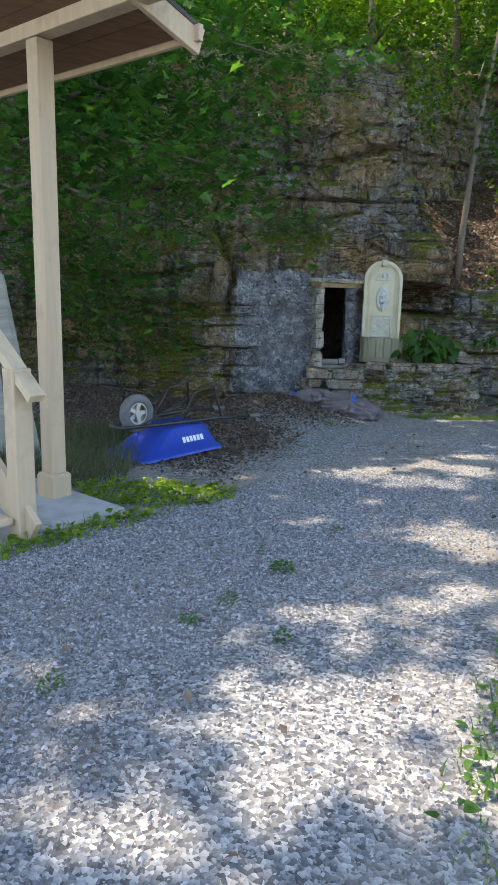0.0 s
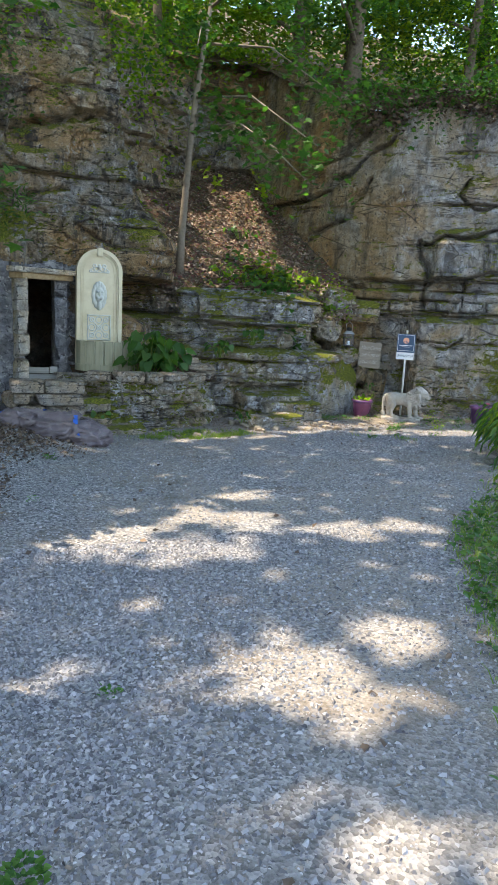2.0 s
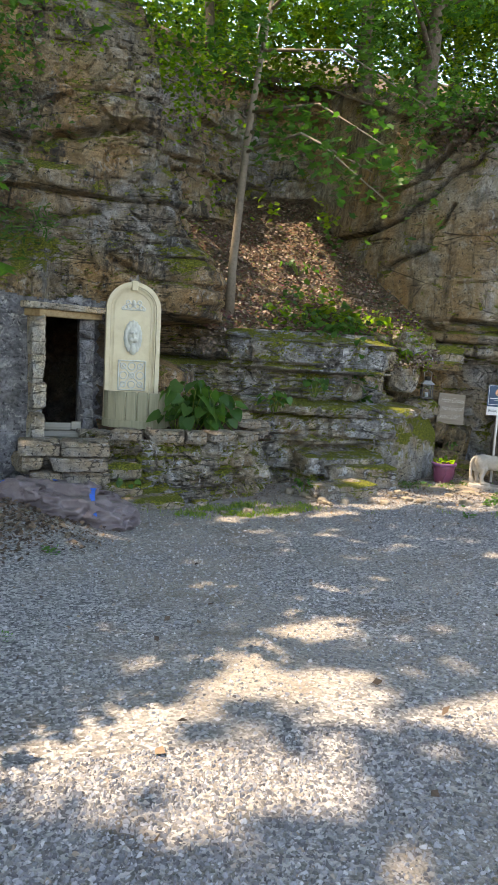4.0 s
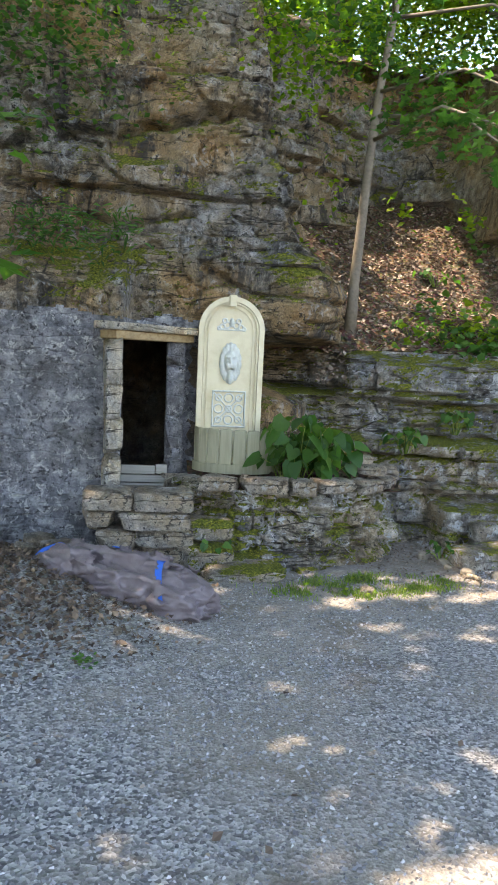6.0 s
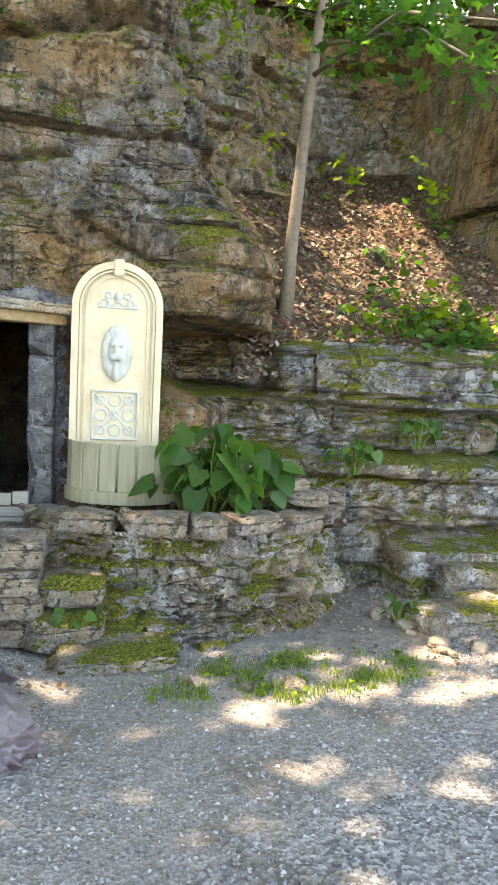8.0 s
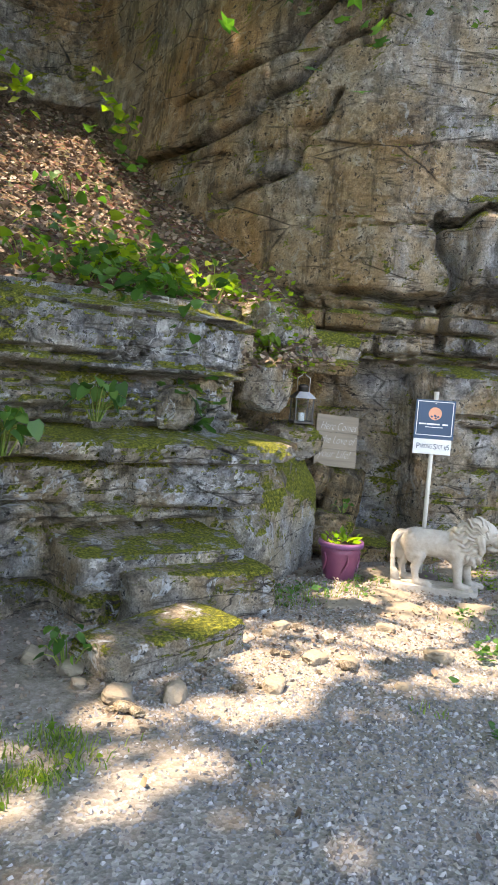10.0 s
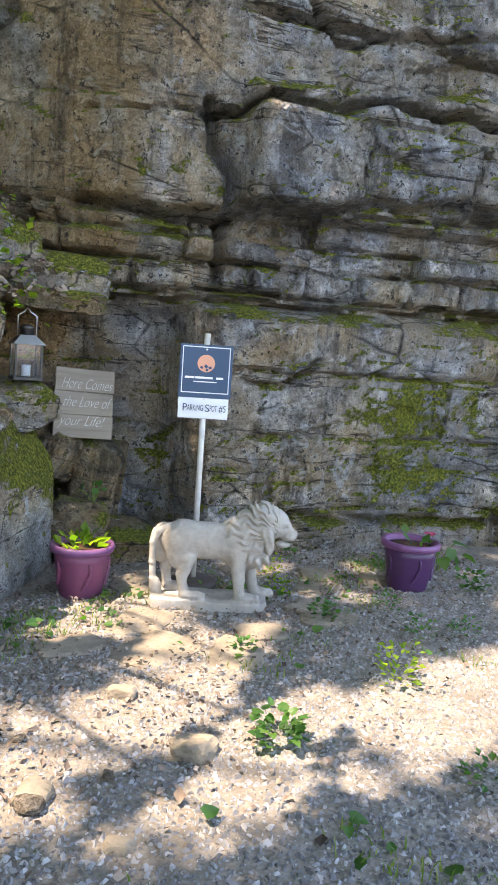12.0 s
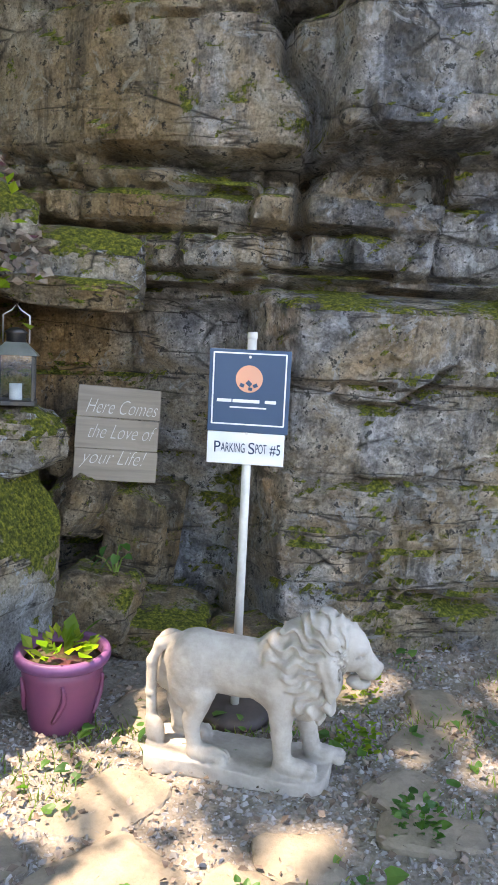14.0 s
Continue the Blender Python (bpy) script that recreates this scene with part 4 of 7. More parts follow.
def arch_bm(w, z0, z1, y0, y1, bevel=0.012, n=28, inner=None):
    """An arched slab from z0 to the crown z1; inner leaves a band of that width."""
    def outline(r, lo, crown):
        return [(-r, lo)] + [(r * math.cos(math.pi * (1 - k / n)), crown - r + r * math.sin(math.pi * (1 - k / n))) for k in range(n + 1)] + [(r, lo)]
    bm = bmesh.new()
    o = outline(w / 2, z0, z1)
    if inner:
        i = outline(w / 2 - inner, z0, z1 - inner)
        fo, fi = [bm.verts.new((x, y0, z)) for x, z in o], [bm.verts.new((x, y0, z)) for x, z in i]
        bo, bi = [bm.verts.new((x, y1, z)) for x, z in o], [bm.verts.new((x, y1, z)) for x, z in i]
        for k in range(len(o) - 1):
            bm.faces.new((fo[k], fo[k + 1], fi[k + 1], fi[k]))
            bm.faces.new((fo[k + 1], fo[k], bo[k], bo[k + 1]))
            bm.faces.new((fi[k], fi[k + 1], bi[k + 1], bi[k]))
    else:
        f = bm.faces.new([bm.verts.new((x, y0, z)) for x, z in o])
        ext = bmesh.ops.extrude_face_region(bm, geom=[f])
        bmesh.ops.translate(bm, vec=(0, y1 - y0, 0), verts=[v for v in ext["geom"] if isinstance(v, bmesh.types.BMVert)])
    bmesh.ops.recalc_face_normals(bm, faces=bm.faces[:])
    return bm


part("slab", arch_bm(0.70, 0.0, 1.80, 0.02, 0.16), M_CREAM, fount)
part("outer_moulding", arch_bm(0.705, 0.0, 1.803, -0.03, 0.03, inner=0.055), M_CREAM, fount)
part("inner_moulding", arch_bm(0.585, 0.0, 1.743, -0.012, 0.03, inner=0.018), M_CREAM, fount)
part("bead", arch_bm(0.50, 0.0, 1.70, 0.004, 0.03, inner=0.02), M_CREAM, fount)
part("keystone", box_bm(0.085, 0.08, 0.13, (0, -0.01, 1.755), 0.012), M_CREAM, fount)


def relief(name, field, lo, hi, step, mat, label):
    v, f = surface(field, lo, hi, step)
    obj(name, mesh_from(name, v, f, True), mat, fount, label)


def mask_field(X, Y, Z):
    """The lion mask with its ring of mane locks."""
    X, Y, z = X / 0.98, Y / 1.2, (Z - 1.11) / 1.36
    d = ell(X, Y, z, (0, 0.01, 0.0), (0.075, 0.05, 0.10))
    for k in range(15):
        a = 6.283 * k / 15
        c = (0.098 * math.sin(a), 0.0, 0.125 * math.cos(a) - 0.01)
        d = smin(d, ell(X, Y, z, (c[0], 0.012, c[2]), (0.028, 0.026, 0.040)), 0.012)
    for sx in (-1, 1):
        d = smin(d, ell(X, Y, z, (0.032 * sx, -0.028, 0.035), (0.024, 0.02, 0.012)), 0.01)
        d = smin(d, ell(X, Y, z, (0.024 * sx, -0.045, -0.035), (0.03, 0.025, 0.024)), 0.012)
        d = np.maximum(d, -ell(X, Y, z, (0.032 * sx, -0.05, 0.016), (0.014, 0.02, 0.008)))
    d = smin(d, ell(X, Y, z, (0, -0.045, 0.0), (0.018, 0.025, 0.04)), 0.012)
    d = smin(d, ell(X, Y, z, (0, -0.02, -0.13), (0.03, 0.03, 0.05)), 0.02)
    return np.maximum(d, -ell(X, Y, z, (0, -0.06, -0.062), (0.024, 0.035, 0.012)))


relief("mask", mask_field, (-0.2, -0.1, 0.85), (0.2, 0.07, 1.38), 0.0065, M_RELIEF, "pale lion mask relief")


def crest_field(X, Y, Z):
    z = Z - 1.50
    d = ell(X, Y, z, (0, 0.02, 0.03), (0.028, 0.03, 0.05))
    for sx in (-1, 1):
        for c, r in (((0.05, 0.0), 0.032), ((0.10, -0.02), 0.026), ((0.075, 0.045), 0.024), ((0.135, -0.035), 0.016)):
            ring = np.sqrt((np.hypot(X - sx * c[0], z - c[1]) - r) ** 2 + (Y - 0.018) ** 2) - 0.010
            d = smin(d, ring, 0.006)
    return smin(d, caps(X, Y, z, (-0.145, 0.02, -0.05), (0.145, 0.02, -0.05), 0.009, 0.009), 0.006)


relief("crest", crest_field, (-0.17, -0.03, 1.42), (0.17, 0.05, 1.60), 0.006, M_RELIEF, "grey scrollwork crest relief")


def lattice_field(X, Y, Z):
    z = Z - 0.60
    d = np.maximum(np.maximum(np.abs(X) - 0.185, np.abs(z) - 0.20), -np.maximum(np.abs(X) - 0.168, np.abs(z) - 0.183))
    d = np.maximum(d, np.abs(Y - 0.012) - 0.02)
    for i in range(3):
        for j in range(3):
            cx, cz, r = -0.11 + 0.11 * i, -0.12 + 0.12 * j, 0.046 if (i + j) % 2 else 0.034
            d = smin(d, np.sqrt((np.hypot(X - cx, z - cz) - r) ** 2 + (Y - 0.016) ** 2) - 0.010, 0.006)
    for s in (-1, 1):
        d = smin(d, caps(X, Y, z, (-0.16, 0.016, -0.17 * s), (0.16, 0.016, 0.17 * s), 0.009, 0.009), 0.005)
    return d


relief("lattice", lattice_field, (-0.2, -0.03, 0.38), (0.2, 0.05, 0.82), 0.0065, M_RELIEF, "grey scrollwork lattice panel")

tub = thing("board_tub", pose(2.43, 13.72, -0.68), "half-round planter tub of weathered vertical boards", "planter tub")
for k in range(9):
    a = math.pi * (1.02 + 0.96 * (k + 0.5) / 9)
    w = 0.135 if k != 1 else 0.12
    b = box_bm(w, 0.024, 0.42 + random.uniform(-0.012, 0.012), (0, 0, 0.27), 0.008, None, None, 0.003)
    for v in b.verts:
        if v.co.z > 0.4:
            v.co.z -= 0.55 * v.co.x ** 2 * 8
    bmesh.ops.transform(b, matrix=pose(0.44 * math.cos(a), 0.30 * math.sin(a) + 0.10, 0, 0, 0, math.degrees(math.atan2(0.30 * math.cos(a), -0.44 * math.sin(a)))), verts=b.verts)
    part("board", b, M_TUB, tub)
b = bmesh.new()
rows = [[b.verts.new((r * math.cos(math.pi * (1 + k / 20)), r * 0.70 * math.sin(math.pi * (1 + k / 20)) + 0.10, z)) for k in range(21)] for r, z in ((0.40, 0.10), (0.48, 0.10), (0.48, 0.0), (0.40, 0.0))]
for r0, r1 in zip(rows, rows[1:] + rows[:1]):
    for k in range(20):
        b.faces.new((r0[k], r0[k + 1], r1[k + 1], r1[k]))
bmesh.ops.recalc_face_normals(b, faces=b.faces[:])
part("base_ring", b, M_TUB, tub)

# ---- porch: roof corner, post, stair rail and slab ----
M_PAINT = wood_material("cream_painted_timber", (0.48, 0.36, 0.235), (0.57, 0.45, 0.305), 2, 0.6)
M_SOFFIT = wood_material("dark_brown_soffit", (0.12, 0.065, 0.035), (0.24, 0.14, 0.08), 0, 0.8)
M_CONCRETE = plain_material("concrete", (0.42, 0.42, 0.41), 0.9, 0, (0.30, 0.30, 0.29), 5, 0.2, 0.4)
M_SHINGLE = plain_material("roof_shingles", (0.09, 0.085, 0.08), 0.95, 0, (0.05, 0.05, 0.05), 30, 0.2, 0.6)
E1, E2 = Vector((0.782, -0.623, 0)), Vector((0.623, 0.782, 0))          # along the eave; out from the house
porch = thing("porch", pose(-1.25, 5.36, -1.06), "cream timber porch with dark soffit and square post", "porch")
C0 = Vector((-0.17, 5.08, 2.23))


def roof_pt(a, b, dz=0.0):
    """a metres back along the eave, b metres in from it."""
    return C0 - E1 * a - E2 * b + Vector((0, 0, 0.32 * b + dz))


def slab_bm(p00, p10, p11, p01, t):
    bm = bmesh.new()
    lo = [bm.verts.new(p) for p in (p00, p10, p11, p01)]
    hi = [bm.verts.new(Vector(p) + Vector((0, 0, t))) for p in (p00, p10, p11, p01)]
    bm.faces.new(lo[::-1]), bm.faces.new(hi)
    for k in range(4):
        bm.faces.new((lo[k], lo[(k + 1) % 4], hi[(k + 1) % 4], hi[k]))
    bmesh.ops.recalc_face_normals(bm, faces=bm.faces[:])
    return bm


for k in range(12):
    a, b = 0.02 + k * 0.2, 0.02 + (k + 1) * 0.2 - 0.008
    under(part("soffit_board", slab_bm(roof_pt(0.03, a), roof_pt(4.2, a), roof_pt(4.2, b), roof_pt(0.03, b), 0.02), M_SOFFIT, None), porch)
under(part("roof", slab_bm(roof_pt(-0.06, -0.06, 0.06), roof_pt(4.2, -0.06, 0.06), roof_pt(4.2, 2.45, 0.06), roof_pt(-0.06, 2.45, 0.06), 0.03), M_SHINGLE, None, "dark shingled roof edge"), porch)
under(part("fascia", beam_bm(roof_pt(-0.10, -0.015, 0.02), roof_pt(4.2, -0.015, 0.02), 0.04, 0.10), M_PAINT, None), porch)
under(part("bargeboard", beam_bm(roof_pt(-0.03, -0.07, 0.0), roof_pt(-0.03, 2.45, 0.0), 0.045, 0.17), M_PAINT, None), porch)
P0 = Vector((-1.25, 5.36, 0))
under(part("beam", beam_bm(P0 + E1 * 1.25 + Vector((0, 0, 2.37)), P0 - E1 * 3.5 + Vector((0, 0, 2.37)), 0.13, 0.14), M_PAINT, None), porch)
under(part("post", beam_bm((-1.25, 5.36, -0.82), (-1.25, 5.36, 2.29), 0.135, 0.135, 0.006, E1), M_PAINT, None), porch)
under(part("post_base", beam_bm((-1.25, 5.36, -1.06), (-1.25, 5.36, -0.80), 0.20, 0.20, 0.02, E1), M_PAINT, None), porch)
pad = slab_bm(Vector((-0.62, 5.10, -1.30)), Vector((-1.62, 3.60, -1.30)), Vector((-4.6, 5.7, -1.30)), Vector((-3.3, 7.2, -1.30)), 0.315)
bmesh.ops.bevel(pad, geom=pad.edges[:], offset=0.015, segments=2, affect="EDGES")
tagged(part("porch_slab", pad, M_CONCRETE, None, "grey concrete slab at the foot of the porch"), "", "slab", "", "structure")
stairs = thing("stair_rail", pose(-1.16, 4.42, -1.04), "cream painted timber stair with newel post and sloping handrail", "stair")
N0 = Vector((-1.16, 4.42, -1.04))
under(part("newel", beam_bm(N0, N0 + Vector((0, 0, 1.16)), 0.13, 0.13, 0.006, E1), M_PAINT, None), stairs)
under(part("handrail", beam_bm(N0 + E1 * 0.22 + Vector((0, 0, 0.99)), N0 - E1 * 2.4 + Vector((0, 0, 2.95)), 0.11, 0.06), M_PAINT, None), stairs)
under(part("stringer", beam_bm(N0 + E1 * 0.12 + Vector((0, 0, 0.08)), N0 - E1 * 2.4 + Vector((0, 0, 1.95)), 0.045, 0.24), M_PAINT, None), stairs)
for k in range(6):
    p = N0 - E1 * (0.12 + 0.27 * k) - E2 * 0.5 + Vector((0, 0, 0.17 + 0.2 * k))
    under(part("tread", beam_bm(p - E2 * 0.55, p + E2 * 0.42, 0.27, 0.04), M_PAINT, None), stairs)
# old boards stacked behind the stair
for k, (x, y, lean) in enumerate([(-2.05, 6.9, -6), (-1.95, 6.95, -9), (-2.25, 6.85, -3)]):
    b = box_bm(0.14, 0.03, 1.9, (0, 0, 0.95), 0.004)
    o = tagged(part("leaning_board", b, M_OLDWOOD, None, "weathered grey board leaning upright behind the stair"), "", "board", "leaning boards")
    o.matrix_world = pose(x, y, gz(x, y) - 0.02, 5, lean, 20)


# ---- lion statue ----
M_LION = plain_material("pale_cast_concrete", (0.43, 0.39, 0.335), 0.9, 0, (0.27, 0.24, 0.20), 7, 0.25, 0.35)


def lion_field(X, Y, Z):
    d = ell(X, Y, Z, (-0.04, 0, 0.425), (0.30, 0.095, 0.125))                                    # trunk
    d = smin(d, caps(X, Y, Z, (-0.20, 0, 0.455), (0.14, 0, 0.45), 0.100, 0.10), 0.05)            # back
    d = smin(d, ell(X, Y, Z, (-0.22, 0, 0.43), (0.125, 0.105, 0.135)), 0.04)                       # rump
    d = smin(d, ell(X, Y, Z, (0.19, 0, 0.40), (0.13, 0.12, 0.16)), 0.05)                         # chest
    for s in (-1, 1):
        bx, fx = -0.15 - 0.13 * (s > 0), 0.195 + 0.085 * (s > 0)
        y = 0.078 * s
        d = smin(d, ell(X, Y, Z, (bx - 0.07, y * 0.9, 0.38), (0.100, 0.050, 0.150)), 0.025)       # thigh
        d = smin(d, caps(X, Y, Z, (bx - 0.01, y, 0.31), (bx - 0.045, y * 1.1, 0.19), 0.052, 0.036), 0.02)
        d = smin(d, caps(X, Y, Z, (bx - 0.055, y * 1.1, 0.20), (bx - 0.030, y * 1.15, 0.075), 0.036, 0.032), 0.015)
        d = smin(d, ell(X, Y, Z, (bx + 0.025, y * 1.15, 0.062), (0.085, 0.048, 0.034)), 0.025)
        d = smin(d, caps(X, Y, Z, (fx - 0.015, y * 0.9, 0.36), (fx, y, 0.19), 0.062, 0.043), 0.025)
        d = smin(d, caps(X, Y, Z, (fx, y, 0.19), (fx + 0.012 + 0.02 * (s > 0), y, 0.065), 0.042, 0.038), 0.015)
        d = smin(d, ell(X, Y, Z, (fx + 0.06 + 0.02 * (s > 0), y, 0.060), (0.080, 0.048, 0.034)), 0.02)
        for t in (-1, 0, 1):
            d = smin(d, ell(X, Y, Z, (fx + 0.13 + 0.02 * (s > 0), y + 0.028 * t, 0.055), (0.028, 0.017, 0.025)), 0.006)
            d = smin(d, ell(X, Y, Z, (bx + 0.095, y * 1.15 + 0.026 * t, 0.055), (0.026, 0.016, 0.024)), 0.006)
    # mane: wavy locks that spread back and down from the face, in two layers
    mane = smin(ell(X, Y, Z, (0.255, 0, 0.47), (0.155, 0.132, 0.185)), ell(X, Y, Z, (0.345, 0, 0.60), (0.115, 0.118, 0.135)), 0.06)
    mane = smin(mane, ell(X, Y, Z, (0.30, 0, 0.37), (0.105, 0.105, 0.115)), 0.05)
    mane = smin(mane, ell(X, Y, Z, (0.15, 0, 0.53), (0.09, 0.085, 0.07)), 0.05)
    a, r = np.arctan2(Z - 0.555, X - 0.455), np.hypot(Z - 0.555, X - 0.455)
    n = vnoise(np.stack([X * 13, np.abs(Y) * 13, Z * 13], -1), 12)
    lock = 27 * a + 1.5 * np.sin(52 * r + 5 * a) + 1.8 * n
    tier = np.sin(62 * r + 2.4 * np.sin(5 * a) + 2.6 * n)
    mane = mane - 0.010 * np.cos(lock) - 0.003 * np.cos(2.3 * lock + 30 * r) - 0.007 * tier - 0.004
    d = smin(d, mane, 0.012)
    # head: skull, brow, muzzle, chin and nose
    h = ell(X, Y, Z, (0.440, 0, 0.585), (0.088, 0.082, 0.098))
    h = smin(h, caps(X, Y, Z, (0.46, 0, 0.60), (0.545, 0, 0.522), 0.052, 0.036), 0.02)
    h = smin(h, ell(X, Y, Z, (0.530, 0, 0.502), (0.052, 0.053, 0.036)), 0.015)
    h = smin(h, ell(X, Y, Z, (0.492, 0, 0.443), (0.054, 0.042, 0.026)), 0.02)
    h = smin(h, ell(X, Y, Z, (0.570, 0, 0.524), (0.022, 0.030, 0.020)), 0.005)
    h = np.maximum(h, -ell(X, Y, Z, (0.556, 0, 0.464), (0.052, 0.065, 0.012)))
    for s in (-1, 1):
        h = smin(h, ell(X, Y, Z, (0.490, 0.046 * s, 0.602), (0.034, 0.028, 0.016)), 0.006)
        h = np.maximum(h, -ell(X, Y, Z, (0.500, 0.064 * s, 0.574), (0.026, 0.022, 0.010)))
        h = smin(h, ell(X, Y, Z, (0.492, 0.055 * s, 0.572), (0.012, 0.009, 0.006)), 0.003)
        h = smin(h, ell(X, Y, Z, (0.385, 0.112 * s, 0.640), (0.032, 0.020, 0.036)), 0.003)           # ear
        cheek = smin(ell(X, Y, Z, (0.362, 0.116 * s, 0.535), (0.050, 0.030, 0.055)), ell(X, Y, Z, (0.390, 0.110 * s, 0.455), (0.034, 0.028, 0.070)), 0.02)
        h = smin(h, cheek + 0.0025 * np.cos(150 * X + 50 * Z), 0.004)                                    # long tuft on the cheek
    for k in range(7):                                                                                # forelock
        c = (0.360 + 0.016 * k, 0.036 * math.sin(2.3 * k), 0.712 - 0.009 * k - 0.012 * (k % 2))
        h = smin(h, ell(X, Y, Z, c, (0.022, 0.030, 0.030)), 0.008)
    d = smin(d, h, 0.008)
    # tail, hanging clear of the leg to the plinth
    pts = [(-0.31, 0.0, 0.52), (-0.385, -0.005, 0.48), (-0.418, -0.01, 0.40), (-0.415, -0.015, 0.26), (-0.405, -0.025, 0.14), (-0.36, -0.04, 0.06)]
    for p, q in zip(pts, pts[1:]):
        d = smin(d, caps(X, Y, Z, p, q, 0.024, 0.024), 0.012)
    d = smin(d, ell(X, Y, Z, (-0.385, -0.03, 0.09), (0.042, 0.038, 0.06)), 0.02)
    # plinth with an uneven rim
    rr = 0.09
    qx, qy, qz = np.abs(X + 0.01) - (0.405 - rr), np.abs(Y) - (0.155 + 0.012 * np.sin(9 * X) - rr), np.abs(Z) - 0.040
    flat = np.sqrt(np.maximum(qx, 0) ** 2 + np.maximum(qy, 0) ** 2) + np.minimum(np.maximum(qx, qy), 0) - rr
    base = np.maximum(flat, qz) + 0.010 * vnoise(np.stack([X * 12, Y * 12, Z * 12], -1), 3)
    d = smin(d, base, 0.015)
    return d + 0.0018 * vnoise(np.stack([X * 55, Y * 55, Z * 55], -1), 8)


v, f = surface(lion_field, (-0.48, -0.21, -0.06), (0.62, 0.21, 0.80), 0.0068)
lion = obj("lion_statue", mesh_from("lion_statue", v, f, True), M_LION, None, "pale cast-stone lion statue standing on a low plinth", "statue")
lion.matrix_world = pose(7.745, 13.40, gz(7.745, 13.40) + 0.03, 0, 0, -47) @ Matrix.Scale(0.85, 4)

# ---- parking sign ----
M_NAVY = plain_material("navy_sign_face", (0.030, 0.070, 0.135), 0.45, 0, (0.036, 0.08, 0.15), 2, 0.4, 0.02)
M_WHITE = plain_material("white_sign_face", (0.74, 0.76, 0.78), 0.5, 0, (0.66, 0.68, 0.70), 4, 0.4, 0.03)
M_SALMON = plain_material("salmon_print", (0.72, 0.36, 0.24), 0.5, 0, (0.70, 0.34, 0.22), 4, 0.3, 0.02)
M_INK = plain_material("blue_black_print", (0.03, 0.05, 0.10), 0.5, 0, (0.03, 0.05, 0.09), 4, 0.3, 0.02)
M_POLE = plain_material("white_painted_steel", (0.62, 0.60, 0.55), 0.45, 0, (0.45, 0.42, 0.36), 6, 0.4, 0.1)


def text_part(name, words, size, at, mat, parent, depth=0.0012, label="", shear=0.0, width=None):
    """Raised lettering in the xz plane, facing -y."""
    cu = bpy.data.curves.new(name, "FONT")
    cu.body, cu.size, cu.extrude, cu.shear, cu.offset = words, size, depth, shear, -0.0022 if shear else 0.0
    cu.align_x, cu.align_y = "CENTER", "CENTER"
    tmp = new(name, cu)
    me = bpy.data.meshes.new_from_object(tmp.evaluated_get(bpy.context.evaluated_depsgraph_get()))
    bpy.data.objects.remove(tmp)
    if width:
        xs = [v.co.x for v in me.vertices]
        k = width / (max(xs) - min(xs))
        for v in me.vertices:
            v.co.x *= k
    me.materials.clear()
    ob = obj(name, me, mat, parent, label)
    ob.matrix_local = Matrix.Translation(at) @ pose(0, 0, 0, 90, 0, 0)
    return ob


def disc_bm(r, y, n=40, clip=None):
    bm = bmesh.new()
    pts = [(r * math.cos(6.28318 * k / n), r * math.sin(6.28318 * k / n)) for k in range(n)]
    f = bm.faces.new([bm.verts.new((x, y, z)) for x, z in pts])
    ext = bmesh.ops.extrude_face_region(bm, geom=[f])
    bmesh.ops.translate(bm, vec=(0, 0.002, 0), verts=[v for v in ext["geom"] if isinstance(v, bmesh.types.BMVert)])
    bmesh.ops.recalc_face_normals(bm, faces=bm.faces[:])
    return bm


sign_z = gz(7.92, 13.74)
sign = thing("parking_sign", pose(7.955, 13.76, sign_z, 0, -0.3, -42), "navy and white parking sign on a slim white steel post", "sign")
S = Vector((0, -0.03, 1.345))           # centre of the two plates, in the sign's own space
part("post", tube_bm([(0, 0, -0.05), (0, 0, 1.62)], 0.019, 12), M_POLE, sign, "", True)
part("post_cap", tube_bm([(0, 0, 1.62), (0, 0, 1.645)], [0.022, 0.02], 12), M_POLE, sign)
part("foot_plate", lathe_bm([(0.0, 0.0), (0.16, 0.0), (0.16, 0.035), (0.13, 0.05), (0.03, 0.06), (0.0, 0.06)], 28), plain_material("dark_foot", (0.09, 0.07, 0.06), 0.6), sign, "dark round foot", True)
plate = part("name_plate", box_bm(0.332, 0.006, 0.335, S + Vector((0, 0, 0.062)), 0.002), M_NAVY, sign, "navy blue plate")
for x, z, w, h in ((0, 0.152, 0.295, 0.006), (0, -0.135, 0.295, 0.006), (-0.1475, 0.0085, 0.006, 0.29), (0.1475, 0.0085, 0.006, 0.29)):
    part("border", box_bm(w, 0.003, h, S + Vector((x, -0.0045, 0.062 + z))), M_WHITE, plate)
b = disc_bm(0.055, 0)
bmesh.ops.translate(b, vec=S + Vector((0, -0.0055, 0.112)), verts=b.verts)
part("emblem", b, M_SALMON, plate, "round salmon emblem")
for x, z, r, w in ((-0.028, -0.026, 20, 0.018), (0.0, -0.018, 40, 0.022), (0.026, -0.026, -25, 0.018), (0.006, -0.04, 10, 0.016)):
    part("emblem_mark", box_bm(w, 0.002, w * 0.8, S + Vector((x, -0.008, 0.112 + z)), 0.0, pose(0, 0, 0, 0, r, 0)), M_NAVY, plate)
for k, (x, w, h) in enumerate(((-0.108, 0.060, 0.013), (-0.010, 0.110, 0.013), (0.098, 0.045, 0.013))):
    part("title_bar", box_bm(w, 0.002, h, S + Vector((x * 0.92, -0.005, 0.022)), 0.0), M_WHITE, plate)
part("subtitle_bar", box_bm(0.15, 0.002, 0.006, S + Vector((0, -0.005, -0.004)), 0.0), M_WHITE, plate)
